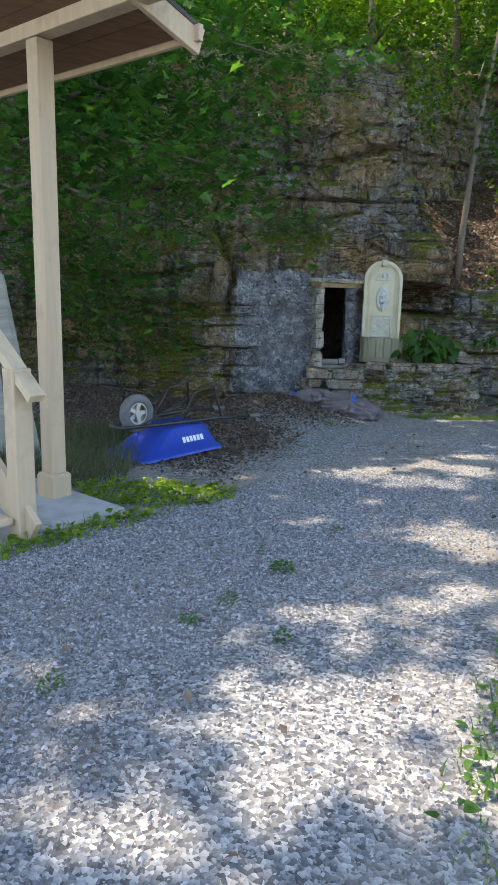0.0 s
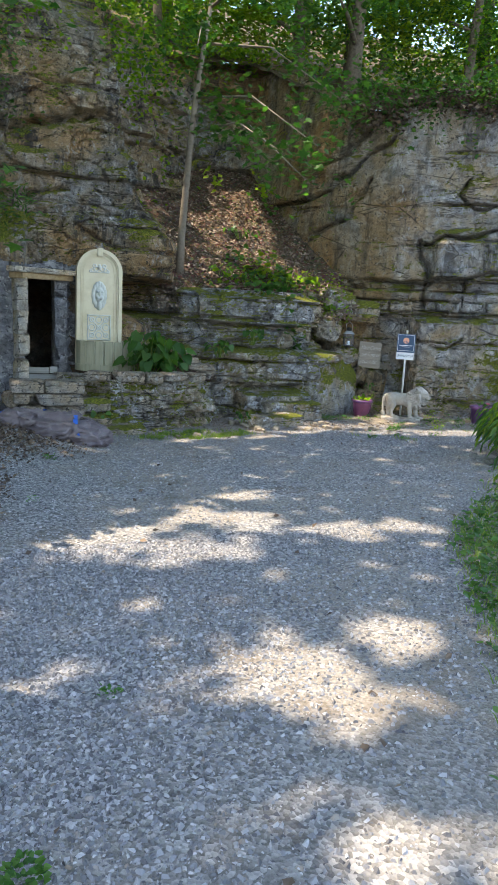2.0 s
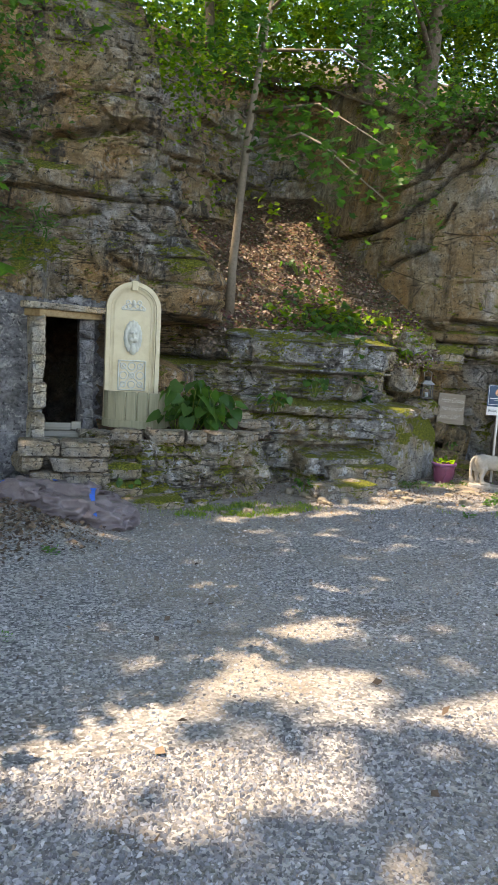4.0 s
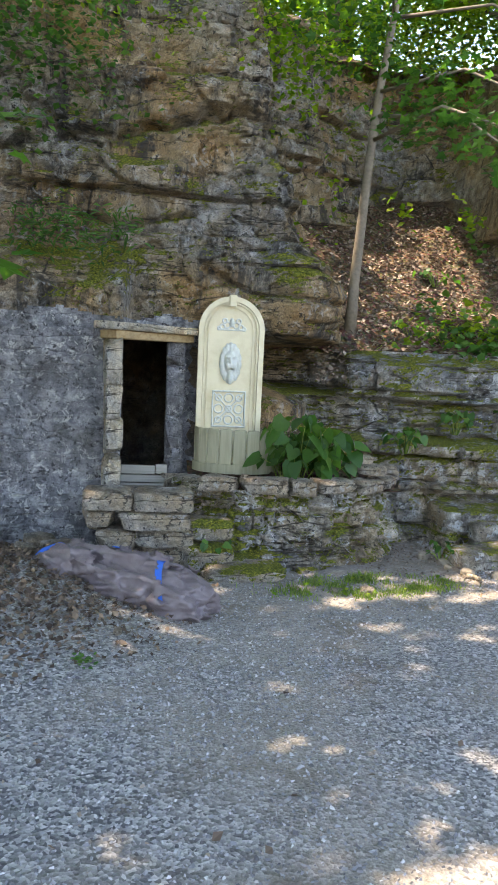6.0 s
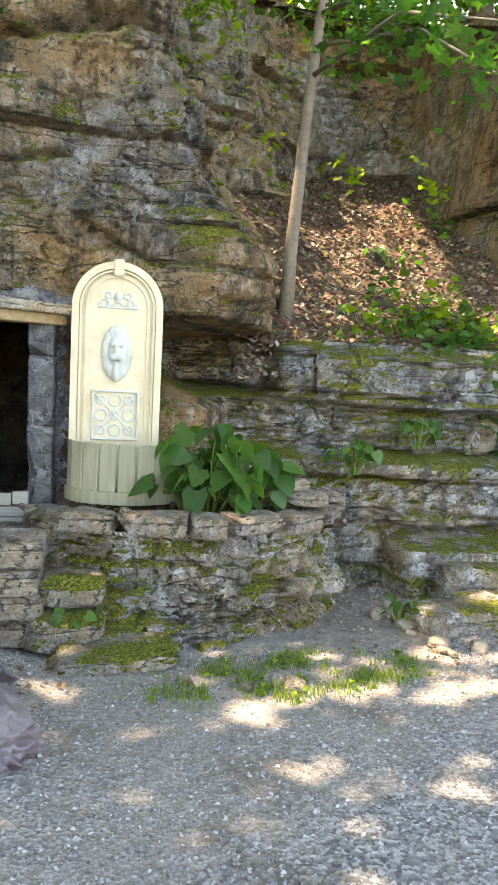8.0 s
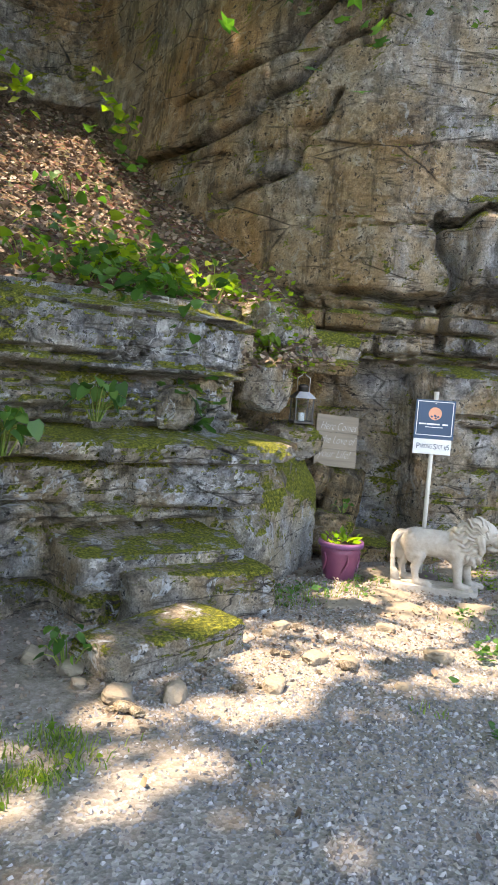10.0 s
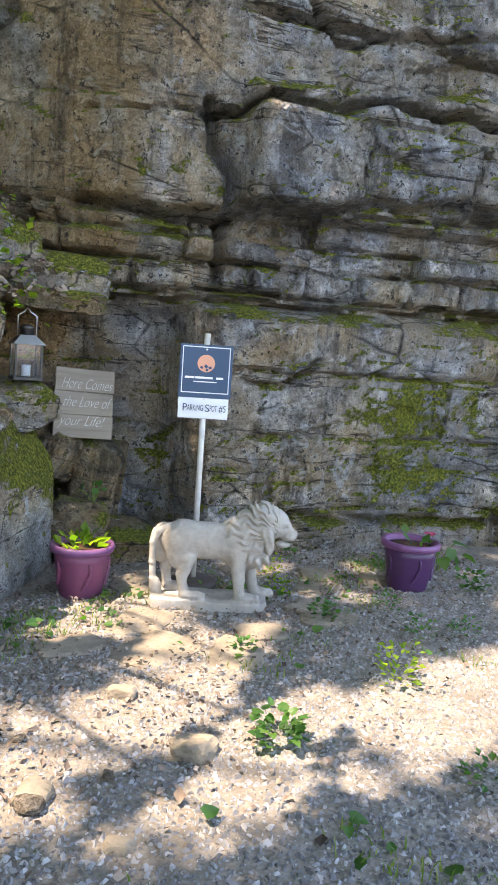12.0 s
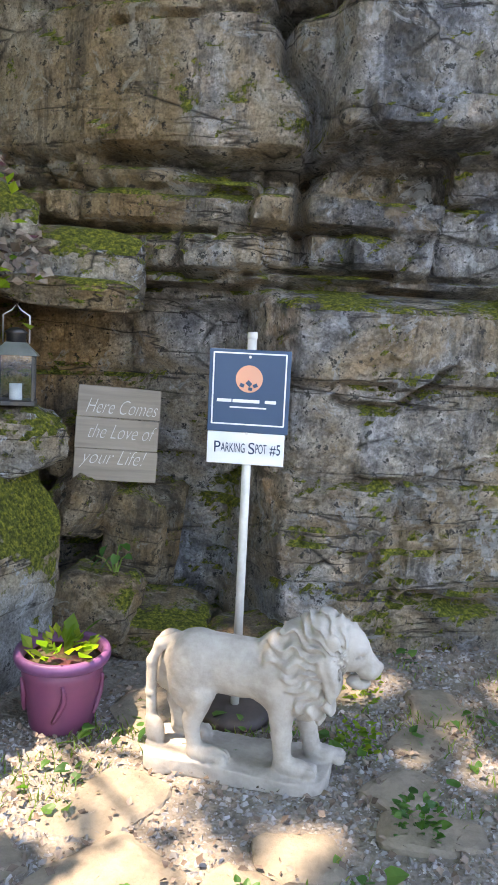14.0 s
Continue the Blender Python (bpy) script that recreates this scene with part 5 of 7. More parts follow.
lower = part("number_plate", box_bm(0.318, 0.006, 0.130, S + Vector((-0.004, 0, -0.172)), 0.002), M_WHITE, sign, "white plate with dark lettering")
for words, size, x, w in (("P", 0.068, -0.121, 0.026), ("ARKING", 0.055, -0.054, 0.100), ("S", 0.068, 0.022, 0.026), ("POT", 0.055, 0.061, 0.045), ("#5", 0.062, 0.120, 0.043)):
    text_part("lettering", words, size, S + Vector((x, -0.0045, -0.172)), M_INK, lower, 0.0008, "", 0.0, w)
for z in (0.2, -0.11):
    b = disc_bm(0.006, 0, 12)
    bmesh.ops.translate(b, vec=S + Vector((0, -0.006, z)), verts=b.verts)
    part("screw", b, M_POLE, sign)

# ---- flower pots ----
M_POT = plain_material("purple_glazed_pot", (0.075, 0.026, 0.085), 0.4, 0, (0.045, 0.018, 0.05), 4, 0.5, 0.1)
M_POT2 = plain_material("plum_glazed_pot", (0.19, 0.05, 0.10), 0.5, 0, (0.12, 0.04, 0.08), 4, 0.5, 0.1)
M_RIM = plain_material("lilac_pot_rim", (0.20, 0.075, 0.18), 0.45, 0, (0.12, 0.04, 0.11), 6, 0.5, 0.1)


def flower_pot(x, y, mat, label, yaw):
    pot = thing("flower_pot", pose(x, y, gz(x, y) - 0.01, 0, 0, yaw), label, "flower pot", "flower pots")
    part("body", lathe_bm([(0.0, 0.0), (0.125, 0.0), (0.132, 0.02), (0.165, 0.24), (0.172, 0.30), (0.158, 0.30), (0.145, 0.26), (0.0, 0.26)], 36), mat, pot, "", True)
    part("rim", lathe_bm([(0.168, 0.285), (0.192, 0.292), (0.198, 0.315), (0.192, 0.335), (0.172, 0.336), (0.160, 0.32), (0.158, 0.285)], 36), M_RIM, pot, "lilac rolled rim", True)
    part("soil", lathe_bm([(0.0, 0.302), (0.08, 0.31), (0.157, 0.295)], 24), M_SOIL, pot, "", True)
    for k in range(5):
        a = 6.283 * k / 5
        pts = [((0.150 + 0.019 * t) * math.cos(a + 0.30 * math.sin(2.2 * t)), (0.150 + 0.019 * t) * math.sin(a + 0.30 * math.sin(2.2 * t)), 0.08 + 0.16 * t) for t in np.linspace(0, 1, 9)]
        part("swag", tube_bm(pts, [0.006 + 0.006 * math.sin(3.14 * t) for t in np.linspace(0, 1, 9)], 8), mat, pot, "", True)
    return pot


pot_1 = flower_pot(7.30, 14.08, M_POT2, "plum glazed pot with lime green seedlings", 20)
pot_2 = flower_pot(8.98, 12.76, M_POT, "dark purple glazed pot with sparse planting and a pink flower", 75)

# ---- lantern ----
M_BLACK = plain_material("blackened_metal", (0.05, 0.052, 0.055), 0.45, 0.8, (0.10, 0.09, 0.08), 10, 0.5, 0.1)
M_STEEL = plain_material("pale_steel", (0.60, 0.60, 0.60), 0.35, 0.9, (0.45, 0.45, 0.45), 10, 0.5, 0.1)
kg = Mat("lantern_glass", 0.03, 0.5)
kg.b.inputs["Transmission Weight"].default_value = 1.0
kg.b.inputs["Base Color"].default_value = (0.9, 0.93, 0.93, 1)
M_GLASS = kg.m
lantern = thing("lantern", pose(7.29, 14.78, -0.255, 0, 0, -20), "square steel and glass candle lantern with a carrying hoop", "lantern")
part("base", box_bm(0.19, 0.19, 0.025, (0, 0, 0.0125), 0.004), M_BLACK, lantern)
for sx in (-1, 1):
    for sy in (-1, 1):
        part("corner_post", box_bm(0.014, 0.014, 0.21, (0.082 * sx, 0.082 * sy, 0.13), 0.002), M_BLACK, lantern)
for sx, sy in ((1, 0), (-1, 0), (0, 1), (0, -1)):
    g = part("pane", box_bm(0.003 if sx else 0.15, 0.15 if sx else 0.003, 0.205, (0.082 * sx, 0.082 * sy, 0.13)), M_GLASS, lantern)
    g.visible_shadow = False
part("candle", lathe_bm([(0, 0.025), (0.03, 0.025), (0.03, 0.10), (0, 0.10)], 18), M_WHITE, lantern, "", True)
b = bmesh.new()
lo, hi = [b.verts.new((sx * 0.105, sy * 0.105, 0.235)) for sx, sy in ((-1, -1), (1, -1), (1, 1), (-1, 1))], [b.verts.new((sx * 0.045, sy * 0.045, 0.295)) for sx, sy in ((-1, -1), (1, -1), (1, 1), (-1, 1))]
for k in range(4):
    b.faces.new((lo[k], lo[(k + 1) % 4], hi[(k + 1) % 4], hi[k]))
b.faces.new(lo[::-1]), b.faces.new(hi)
part("roof", b, M_STEEL, lantern, "pale steel roof")
part("chimney", lathe_bm([(0.0, 0.29), (0.045, 0.29), (0.045, 0.335), (0.055, 0.34), (0.03, 0.36), (0.0, 0.365)], 18), M_BLACK, lantern, "", True)
part("hoop", tube_bm([(-0.06, 0, 0.29), (-0.06, 0, 0.42), (-0.02, 0, 0.445), (0.0, 0, 0.475), (0.02, 0, 0.445), (0.06, 0, 0.42), (0.06, 0, 0.29)], 0.004, 8), M_STEEL, lantern, "", True)

# ---- painted board ----
M_BOARD = wood_material("grey_brown_board", (0.21, 0.17, 0.13), (0.40, 0.34, 0.27), 0, 1.0)
M_CHALK = plain_material("white_brush_paint", (0.56, 0.53, 0.48), 0.8, 0, (0.5, 0.48, 0.45), 20, 0.2, 0.05)
sb = thing("lettered_board", pose(7.90, 14.93, -0.69, -8, 3, -18), "weathered wooden board with white brush lettering leaning on stones", "board sign")
for k in range(3):
    part("plank", box_bm(0.45, 0.02, 0.1695, (-0.03 + random.uniform(-0.004, 0.004), 0, 0.087 + 0.171 * k), 0.003, None, None, 0.002), M_BOARD, sb)
for words, z, w, x in (("Here Comes", 0.40, 0.39, -0.02), ("the Love of", 0.265, 0.37, -0.02), ("your Life!", 0.125, 0.36, -0.05)):
    text_part("lettering", words, 0.115, Vector((x, -0.0125, z)), M_CHALK, sb, 0.0012, "", 0.5, w)

# ---- upturned wheelbarrow ----
M_BLUE = plain_material("blue_plastic_tray", (0.012, 0.045, 0.36), 0.4, 0, (0.02, 0.06, 0.30), 5, 0.5, 0.05)
M_TYRE = plain_material("grey_rubber_tyre", (0.16, 0.16, 0.16), 0.9, 0, (0.10, 0.10, 0.10), 14, 0.2, 0.3)
wb_at = (-1.06, 7.16)
wb = thing("wheelbarrow", pose(*wb_at, gz(-0.9, 7.3) + 0.03, 0, -2, 47), "upturned wheelbarrow with a bright blue plastic tray", "wheelbarrow")
b = bmesh.new()
rings = []
for x0, x1, hw, z in ((-0.06, 1.04, 0.36, 0.0), (-0.05, 1.03, 0.355, 0.03), (0.0, 1.0, 0.33, 0.03), (0.33, 0.90, 0.235, 0.26), (0.38, 0.86, 0.20, 0.29)):
    ring = []
    for cx, cy, a0 in ((x1, hw, 0), (x0, hw, 90), (x0, -hw, 180), (x1, -hw, 270)):
        r = 0.09
        sx, sy = (1 if cx == x1 else -1), (1 if cy > 0 else -1)
        for k in range(6):
            a = radians(a0 + 18 * k)
            ring.append(b.verts.new((cx - sx * r + r * math.cos(a), cy - sy * r + r * math.sin(a), z)))
    rings.append(ring)
for r0, r1 in zip(rings, rings[1:]):
    for k in range(len(r0)):
        b.faces.new((r0[k], r0[(k + 1) % len(r0)], r1[(k + 1) % len(r0)], r1[k]))
b.faces.new(rings[-1])
bmesh.ops.recalc_face_normals(b, faces=b.faces[:])
part("tray", b, M_BLUE, wb, "", True)
for k in range(6):
    part("tray_mark", box_bm(0.035, 0.004, 0.06, (0.52 + 0.048 * k, -0.287, 0.15), 0.0, pose(0, 0, 0, -24, 0, 0)), M_WHITE, wb, "white printed mark")
for s in (-1, 1):
    part("handle", tube_bm([(-0.12, 0.10 * s, 0.34), (0.3, 0.20 * s, 0.335), (1.0, 0.29 * s, 0.32), (1.55, 0.31 * s, 0.27)], 0.019, 10), M_BLACK, wb, "", True)
    part("grip", tube_bm([(1.45, 0.308 * s, 0.28), (1.62, 0.312 * s, 0.262)], 0.023, 10), M_TYRE, wb, "", True)
    part("leg", tube_bm([(0.55, 0.23 * s, 0.33), (0.72, 0.22 * s, 0.62), (1.0, 0.22 * s, 0.66), (1.05, 0.29 * s, 0.32)], 0.012, 8), M_BLACK, wb, "", True)
    part("brace", tube_bm([(0.05, 0.14 * s, 0.335), (0.72, 0.22 * s, 0.60)], 0.008, 8), M_BLACK, wb, "", True)
part("cross_bar", tube_bm([(-0.12, -0.11, 0.34), (-0.12, 0.11, 0.34)], 0.019, 10), M_BLACK, wb, "", True)
wheel_prof = [(0.115, -0.04), (0.15, -0.045), (0.185, -0.04), (0.20, -0.015), (0.20, 0.015), (0.185, 0.04), (0.15, 0.045), (0.115, 0.04), (0.115, -0.04)]
b = lathe_bm(wheel_prof, 36)
bmesh.ops.transform(b, matrix=pose(0.13, 0, 0.45, 90, 0, 0), verts=b.verts)
wheel = part("wheel", b, M_TYRE, wb, "grey rubber tyre", True)
b = bmesh.new()
for k in range(5):
    a = 6.283 * k / 5
    box_bm(0.105, 0.045, 0.03, (0.07 * math.cos(a), 0.07 * math.sin(a), 0), 0.004, pose(0, 0, 0, 0, 0, math.degrees(a)), b)
lathe_bm([(0.0, -0.035), (0.035, -0.035), (0.035, 0.035), (0.0, 0.035)], 16, b)
lathe_bm([(0.10, -0.03), (0.118, -0.03), (0.118, 0.03), (0.10, 0.03), (0.10, -0.03)], 30, b)
bmesh.ops.transform(b, matrix=pose(0.13, 0, 0.45, 90, 0, 0), verts=b.verts)
part("rim", b, M_STEEL, wheel, "pale metal rim with five spokes")

# ---- grey bag on the leaf heap ----
M_BAG = plain_material("brown_grey_tarpaulin", (0.125, 0.10, 0.105), 0.45, 0, (0.20, 0.17, 0.175), 5, 0.4, 0.9)
M_STRAP = plain_material("blue_webbing", (0.015, 0.12, 0.50), 0.6, 0, (0.02, 0.10, 0.40), 20, 0.3, 0.2)


def bag_field(X, Y, Z):
    d = caps(X, Y, Z, (-0.52, 0.02, 0.03), (0.20, 0.0, 0.04), 0.22, 0.25)
    d = smin(d, ell(X, Y, Z, (0.42, -0.02, 0.0), (0.32, 0.27, 0.21)), 0.10)
    d = smin(d, ell(X, Y, Z, (-0.60, 0.06, 0.0), (0.24, 0.26, 0.19)), 0.10)
    w = np.stack([X * 3.0 + 1.5 * Y, Y * 9 + 2 * X, Z * 9 - 2 * X], -1)
    d = d + 0.075 * (np.abs(vnoise(w, 2)) - 0.35) + 0.05 * (np.abs(vnoise(w * 2.1, 5)) - 0.3) + 0.022 * (np.abs(vnoise(w * 4.3, 7)) - 0.3) + 0.03 * vnoise(np.stack([X * 3, Y * 4, Z * 4], -1), 6)
    d = d + 0.030 * (np.abs(np.sin(13 * (Y + 0.7 * Z) + 4 * X + 2.2 * vnoise(np.stack([X * 2.5, Y * 5, Z * 5], -1), 9))) - 0.6)
    d = d + 0.028 * np.exp(-((X - 0.27 - 0.2 * Z) / 0.035) ** 2)
    return np.maximum(d, -Z - 0.16)


v, f = surface(bag_field, (-1.0, -0.4, -0.22), (0.85, 0.4, 0.36), 0.0135)
bag_pose = pose(1.40, 11.44, -1.24, 0, 4, -27)
bag = thing("tarpaulin_bag", bag_pose, "slumped brown-grey tarpaulin bag with blue straps on the leaf heap", "bag")
obj("sack", mesh_from("sack", v, f, True), M_BAG, bag)


def strap_bm(pts, w):
    bm = bmesh.new()
    rows = []
    for p in pts:
        rows.append([bm.verts.new(Vector(p) + Vector((dx, 0, dz))) for dx, dz in ((-w / 2, 0), (w / 2, 0), (w / 2, 0.006), (-w / 2, 0.006))])
    for a, b in zip(rows, rows[1:]):
        for k in range(4):
            bm.faces.new((a[k], a[(k + 1) % 4], b[(k + 1) % 4], b[k]))
    bm.faces.new(rows[0]), bm.faces.new(rows[-1][::-1])
    bmesh.ops.recalc_face_normals(bm, faces=bm.faces[:])
    return bm


part("strap", strap_bm([(0.25, 0.05, 0.27), (0.27, -0.06, 0.275), (0.31, -0.16, 0.235), (0.36, -0.24, 0.14), (0.40, -0.275, 0.05)], 0.055), M_STRAP, bag, "bright blue strap")
part("strap", strap_bm([(-0.22, 0.24, 0.14), (-0.20, 0.13, 0.25), (-0.16, 0.02, 0.285)], 0.05), M_STRAP, bag, "bright blue strap")
part("strap", strap_bm([(-0.86, -0.10, 0.02), (-0.80, 0.03, 0.13), (-0.72, 0.15, 0.17)], 0.05), M_STRAP, bag, "bright blue strap")


# ---- foliage ----
def frames_of(n, rng, tilt):
    """Random leaf frames: side, along and normal, mostly facing up; tilt is how far they lean."""
    az = rng.uniform(0, 6.2832, n)
    nrm = np.stack([tilt * rng.normal(size=n), tilt * rng.normal(size=n), np.ones(n)], -1)
    nrm /= np.linalg.norm(nrm, axis=1)[:, None]
    d = np.stack([np.cos(az), np.sin(az), np.zeros(n)], -1)
    along = d - (d * nrm).sum(1)[:, None] * nrm
    along /= np.linalg.norm(along, axis=1)[:, None]
    return np.cross(along, nrm), along, nrm


LEAF_SIMPLE = (((0, 0, 0), (-0.36, 0.45, 0.07), (0, 1, -0.05), (0.36, 0.45, 0.07)), ((0, 1, 2), (0, 2, 3)))
LEAF_HEART = (((0, 0, 0), (-0.34, -0.06, 0.05), (-0.46, 0.28, 0.09), (-0.28, 0.68, 0.03), (0, 1.0, -0.10), (0.28, 0.68, 0.03), (0.46, 0.28, 0.09), (0.34, -0.06, 0.05), (0, 0.45, 0)),
              ((8, 0, 1), (8, 1, 2), (8, 2, 3), (8, 3, 4), (8, 4, 5), (8, 5, 6), (8, 6, 7), (8, 7, 0)))
LEAF_LOBED = (((0, 0, 0), (-0.42, 0.08, 0.03), (-0.26, 0.30, 0.02), (-0.62, 0.58, 0.02), (-0.22, 0.60, 0.03), (0, 1.0, -0.08), (0.22, 0.60, 0.03), (0.62, 0.58, 0.02), (0.26, 0.30, 0.02), (0.42, 0.08, 0.03), (0, 0.36, -0.02)),
              tuple((10, k, (k + 1) % 10) for k in range(10)))
LEAF_LONG = (((0, 0, 0), (-0.12, 0.4, 0.03), (0, 1, -0.25), (0.12, 0.4, 0.03)), ((0, 1, 2), (0, 2, 3)))


def leaf_arrays(C, size, shape, rng, tilt=0.6, along=None):
    """Vertices and triangles of one leaf of that shape at each row of C."""
    n = len(C)
    s, a, nrm = frames_of(n, rng, tilt)
    if along is not None:
        a = along / np.linalg.norm(along, axis=1)[:, None]
        s = np.cross(a, nrm)
        s /= np.linalg.norm(s, axis=1)[:, None]
        nrm = np.cross(s, a)
    pts, tri = np.array(shape[0], float), np.array(shape[1])
    size = np.broadcast_to(size, (n,))[:, None, None]
    V = C[:, None, :] + size * (pts[None, :, :1] * s[:, None, :] + pts[None, :, 1:2] * a[:, None, :] + pts[None, :, 2:] * nrm[:, None, :])
    F = tri[None] + (np.arange(n) * len(pts))[:, None, None]
    return V.reshape(-1, 3), F.reshape(-1, 3)


def joined(parts):
    vs, fs, k = [], [], 0
    for v, f in parts:
        vs.append(v)
        fs.append(f + k)
        k += len(v)
    return np.concatenate(vs), np.concatenate(fs)


def crown_points(centres, radii, n, rng, per=9, twig=0.28):
    """Leaf positions in tufts through the outer part of several uneven lobes."""
    c, r = np.array(centres, float), np.array(radii, float)
    pick = rng.choice(len(c), size=n // per, p=r ** 2 / (r ** 2).sum())
    d = rng.normal(size=(n // per, 3))
    d /= np.linalg.norm(d, axis=1)[:, None]
    q = c[pick] + d * r[pick][:, None] * rng.uniform(0.45, 1.0, (n // per, 1)) * np.array((1, 1, 0.75))
    q = q[fbm(q * 0.9, 2, 7) > -0.22]
    return np.repeat(q, per, 0) + rng.normal(size=(len(q) * per, 3)) * twig * np.array((1, 1, 0.45))


def tree(x, y, z, height, r, lean, leaves, spread_r, seed, label, mat=None, size=0.11, low=0.35, shape=LEAF_SIMPLE, bark=None, name="tree"):
    rng = np.random.default_rng(seed)
    t = thing(name, pose(x, y, z - 0.1), label, "tree", "trees")
    top = Vector((lean[0], lean[1], height))
    pts = [Vector((0, 0, 0)) + top * s + Vector((0.12 * math.sin(5 * s + seed), 0.12 * math.cos(4 * s + seed), 0)) * s for s in np.linspace(0, 1, 9)]
    part("trunk", tube_bm(pts, [r * (1.25 if k == 0 else 1 - 0.085 * k) for k in range(9)], 10), bark or M_BARK, t, "", True)
    cs, rs = [], []
    for k in range(7):
        s = low + (1 - low) * (k + 0.5) / 7
        p = top * s
        a = 2.4 * k + seed
        q = p + Vector((math.cos(a), math.sin(a), 0.35)) * spread_r * (0.75 - 0.3 * (s - low))
        part("limb", tube_bm([p, (p + q) / 2 + Vector((0, 0, 0.12)), q], [r * 0.4, r * 0.26, r * 0.1], 7), bark or M_BARK, t, "", True)
        cs.append(q[:]), rs.append(spread_r * rng.uniform(0.42, 0.62))
    cs.append((top * 0.98)[:]), rs.append(spread_r * 0.6)
    C = crown_points(cs, rs, leaves, rng)
    C = C[open_sky(C + np.array((x, y, z - 0.1)))]
    v, f = leaf_arrays(C, size * rng.uniform(0.7, 1.25, len(C)), shape, rng, 0.55)
    obj("crown", mesh_from("crown", v, f), mat or M_LEAF, t)
    return t


# gaps in the crowns, as the sun throws them on the ground
LIGHT_GAPS = [(7.3, 11.6, 0.7, 0.25), (6.8, 12.1, 0.6, 0.22), (8.2, 11.7, 0.5, 0.3), (6.6, 17.9, 0.7, 0.6), (4.9, 15.0, 0.5, 0.4), (6.8, 16.2, 0.8, 0.45), (6.1, 15.7, 0.45, 0.3), (5.3, 15.2, 0.6, 0.5), (5.9, 15.5, 0.5, 0.5), (0.3, 8.3, 0.25, 0.2), (6.2, 11.9, 0.5, 0.2), (-0.6, 5.85, 0.5, 0.25), (1.85, 7.15, 0.85, 0.58), (1.25, 7.1, 0.35, 0.5), (2.45, 7.2, 0.42, 0.4), (2.0, 7.8, 0.6, 0.2), (2.9, 8.1, 0.5, 0.2), (3.4, 6.88, 0.6, 0.28), (1.9, 6.55, 0.5, 0.22), (2.5, 5.15, 0.55, 0.34), (1.75, 4.95, 0.32, 0.28),
              (2.0, 4.6, 0.4, 0.2), (1.05, 2.75, 0.30, 0.22), (0.8, 2.35, 0.45, 0.22), (1.3, 2.5, 0.4, 0.25), (0.95, 1.9, 0.6, 0.28), (0.3, 1.75, 0.5, 0.18), (-0.2, 2.2, 0.35, 0.16), (0.9, 3.3, 0.3, 0.2), (1.6, 3.6, 0.4, 0.28),
              (0.55, 3.75, 0.18, 0.1), (1.2, 4.1, 0.3, 0.14), (6.3, 12.6, 0.8, 0.3), (5.65, 12.5, 0.5, 0.35), (7.5, 11.95, 0.6, 0.25), (7.0, 12.9, 0.8, 0.3), (7.1, 13.65, 0.6, 0.45), (6.9, 14.1, 0.5, 0.35), (9.3, 11.9, 0.45, 0.3),
              (5.6, 13.0, 0.6, 0.3), (4.95, 12.2, 0.5, 0.3), (4.3, 12.3, 0.55, 0.22), (3.3, 11.75, 0.6, 0.2), (4.2, 11.75, 0.5, 0.2), (7.3, 14.05, 0.35, 0.28), (8.5, 13.0, 0.22, 0.2), (7.5, 14.9, 0.5, 0.4), (6.9, 15.6, 0.55, 0.5),
              (6.3, 16.3, 0.5, 0.7), (7.2, 16.6, 0.5, 0.8), (7.7, 17.8, 0.5, 1.0), (6.4, 17.4, 0.5, 0.8), (6.0, 15.3, 0.45, 0.3), (5.2, 16.3, 0.4, 0.7)]


def lit(gx, gy):
    wx, wy = gx + 0.22 * n2(gx, gy, 1.7, 41), gy + 0.22 * n2(gx + 9, gy, 1.7, 43)
    m = np.zeros(gx.shape, bool)
    for x, y, rx, ry in LIGHT_GAPS:
        m |= ((wx - x) / rx) ** 2 + ((wy - y) / ry) ** 2 < 1
    m &= n2(gx, gy, 3.1, 45, 2) < 0.42
    return m | (n2(gx, gy, 1.9, 47, 2) > 0.66) & (gy < 11.5)


def open_sky(q):
    """False for leaves that would stand in a gap through which the sun reaches the ground."""
    drop = (q[:, 2] + 1.25) / SUN.z
    return ~lit(q[:, 0] - SUN.x * drop, q[:, 1] - SUN.y * drop)


HILL_TREES = [(2.15, 16.9, 7.0, 0.10, 2.0), (0.4, 17.6, 8.0, 0.13, 2.2), (-2.6, 16.8, 7.0, 0.12, 2.2), (-5.6, 17.4, 8.0, 0.16, 2.6), (7.7, 19.0, 7.5, 0.15, 2.0), (8.7, 18.2, 8.0, 0.18, 2.2), (9.6, 20.0, 8.5, 0.17, 2.4),
              (11.4, 17.6, 7.0, 0.13, 2.2), (13.2, 19.5, 8.0, 0.18, 2.6), (6.3, 24.0, 8.0, 0.17, 2.8), (3.6, 25.0, 8.0, 0.2, 2.8), (10.6, 25.5, 9.0, 0.2, 3.0), (15.5, 16.6, 7.0, 0.15, 2.4), (1.2, 22.0, 8.0, 0.18, 2.6),
              (-4.5, 23.0, 9.0, 0.2, 3.0), (17.5, 23.0, 9.0, 0.2, 3.2), (4.6, 20.0, 6.5, 0.11, 1.9), (14.0, 26.0, 9.0, 0.2, 3.2)]
for k, (x, y, h, r, sp) in enumerate(HILL_TREES):
    tree(x, y, float(hill_z(np.array([x]), np.array([y]))[0]), h, r, (0.4 * math.sin(3 * k), 0.4 * math.cos(2 * k)), 10800, sp, 200 + k,
         "leafy woodland tree rooted on the hillside above the cliff", M_LEAF_SUN if k % 3 != 2 else M_LEAF, 0.125, 0.06)

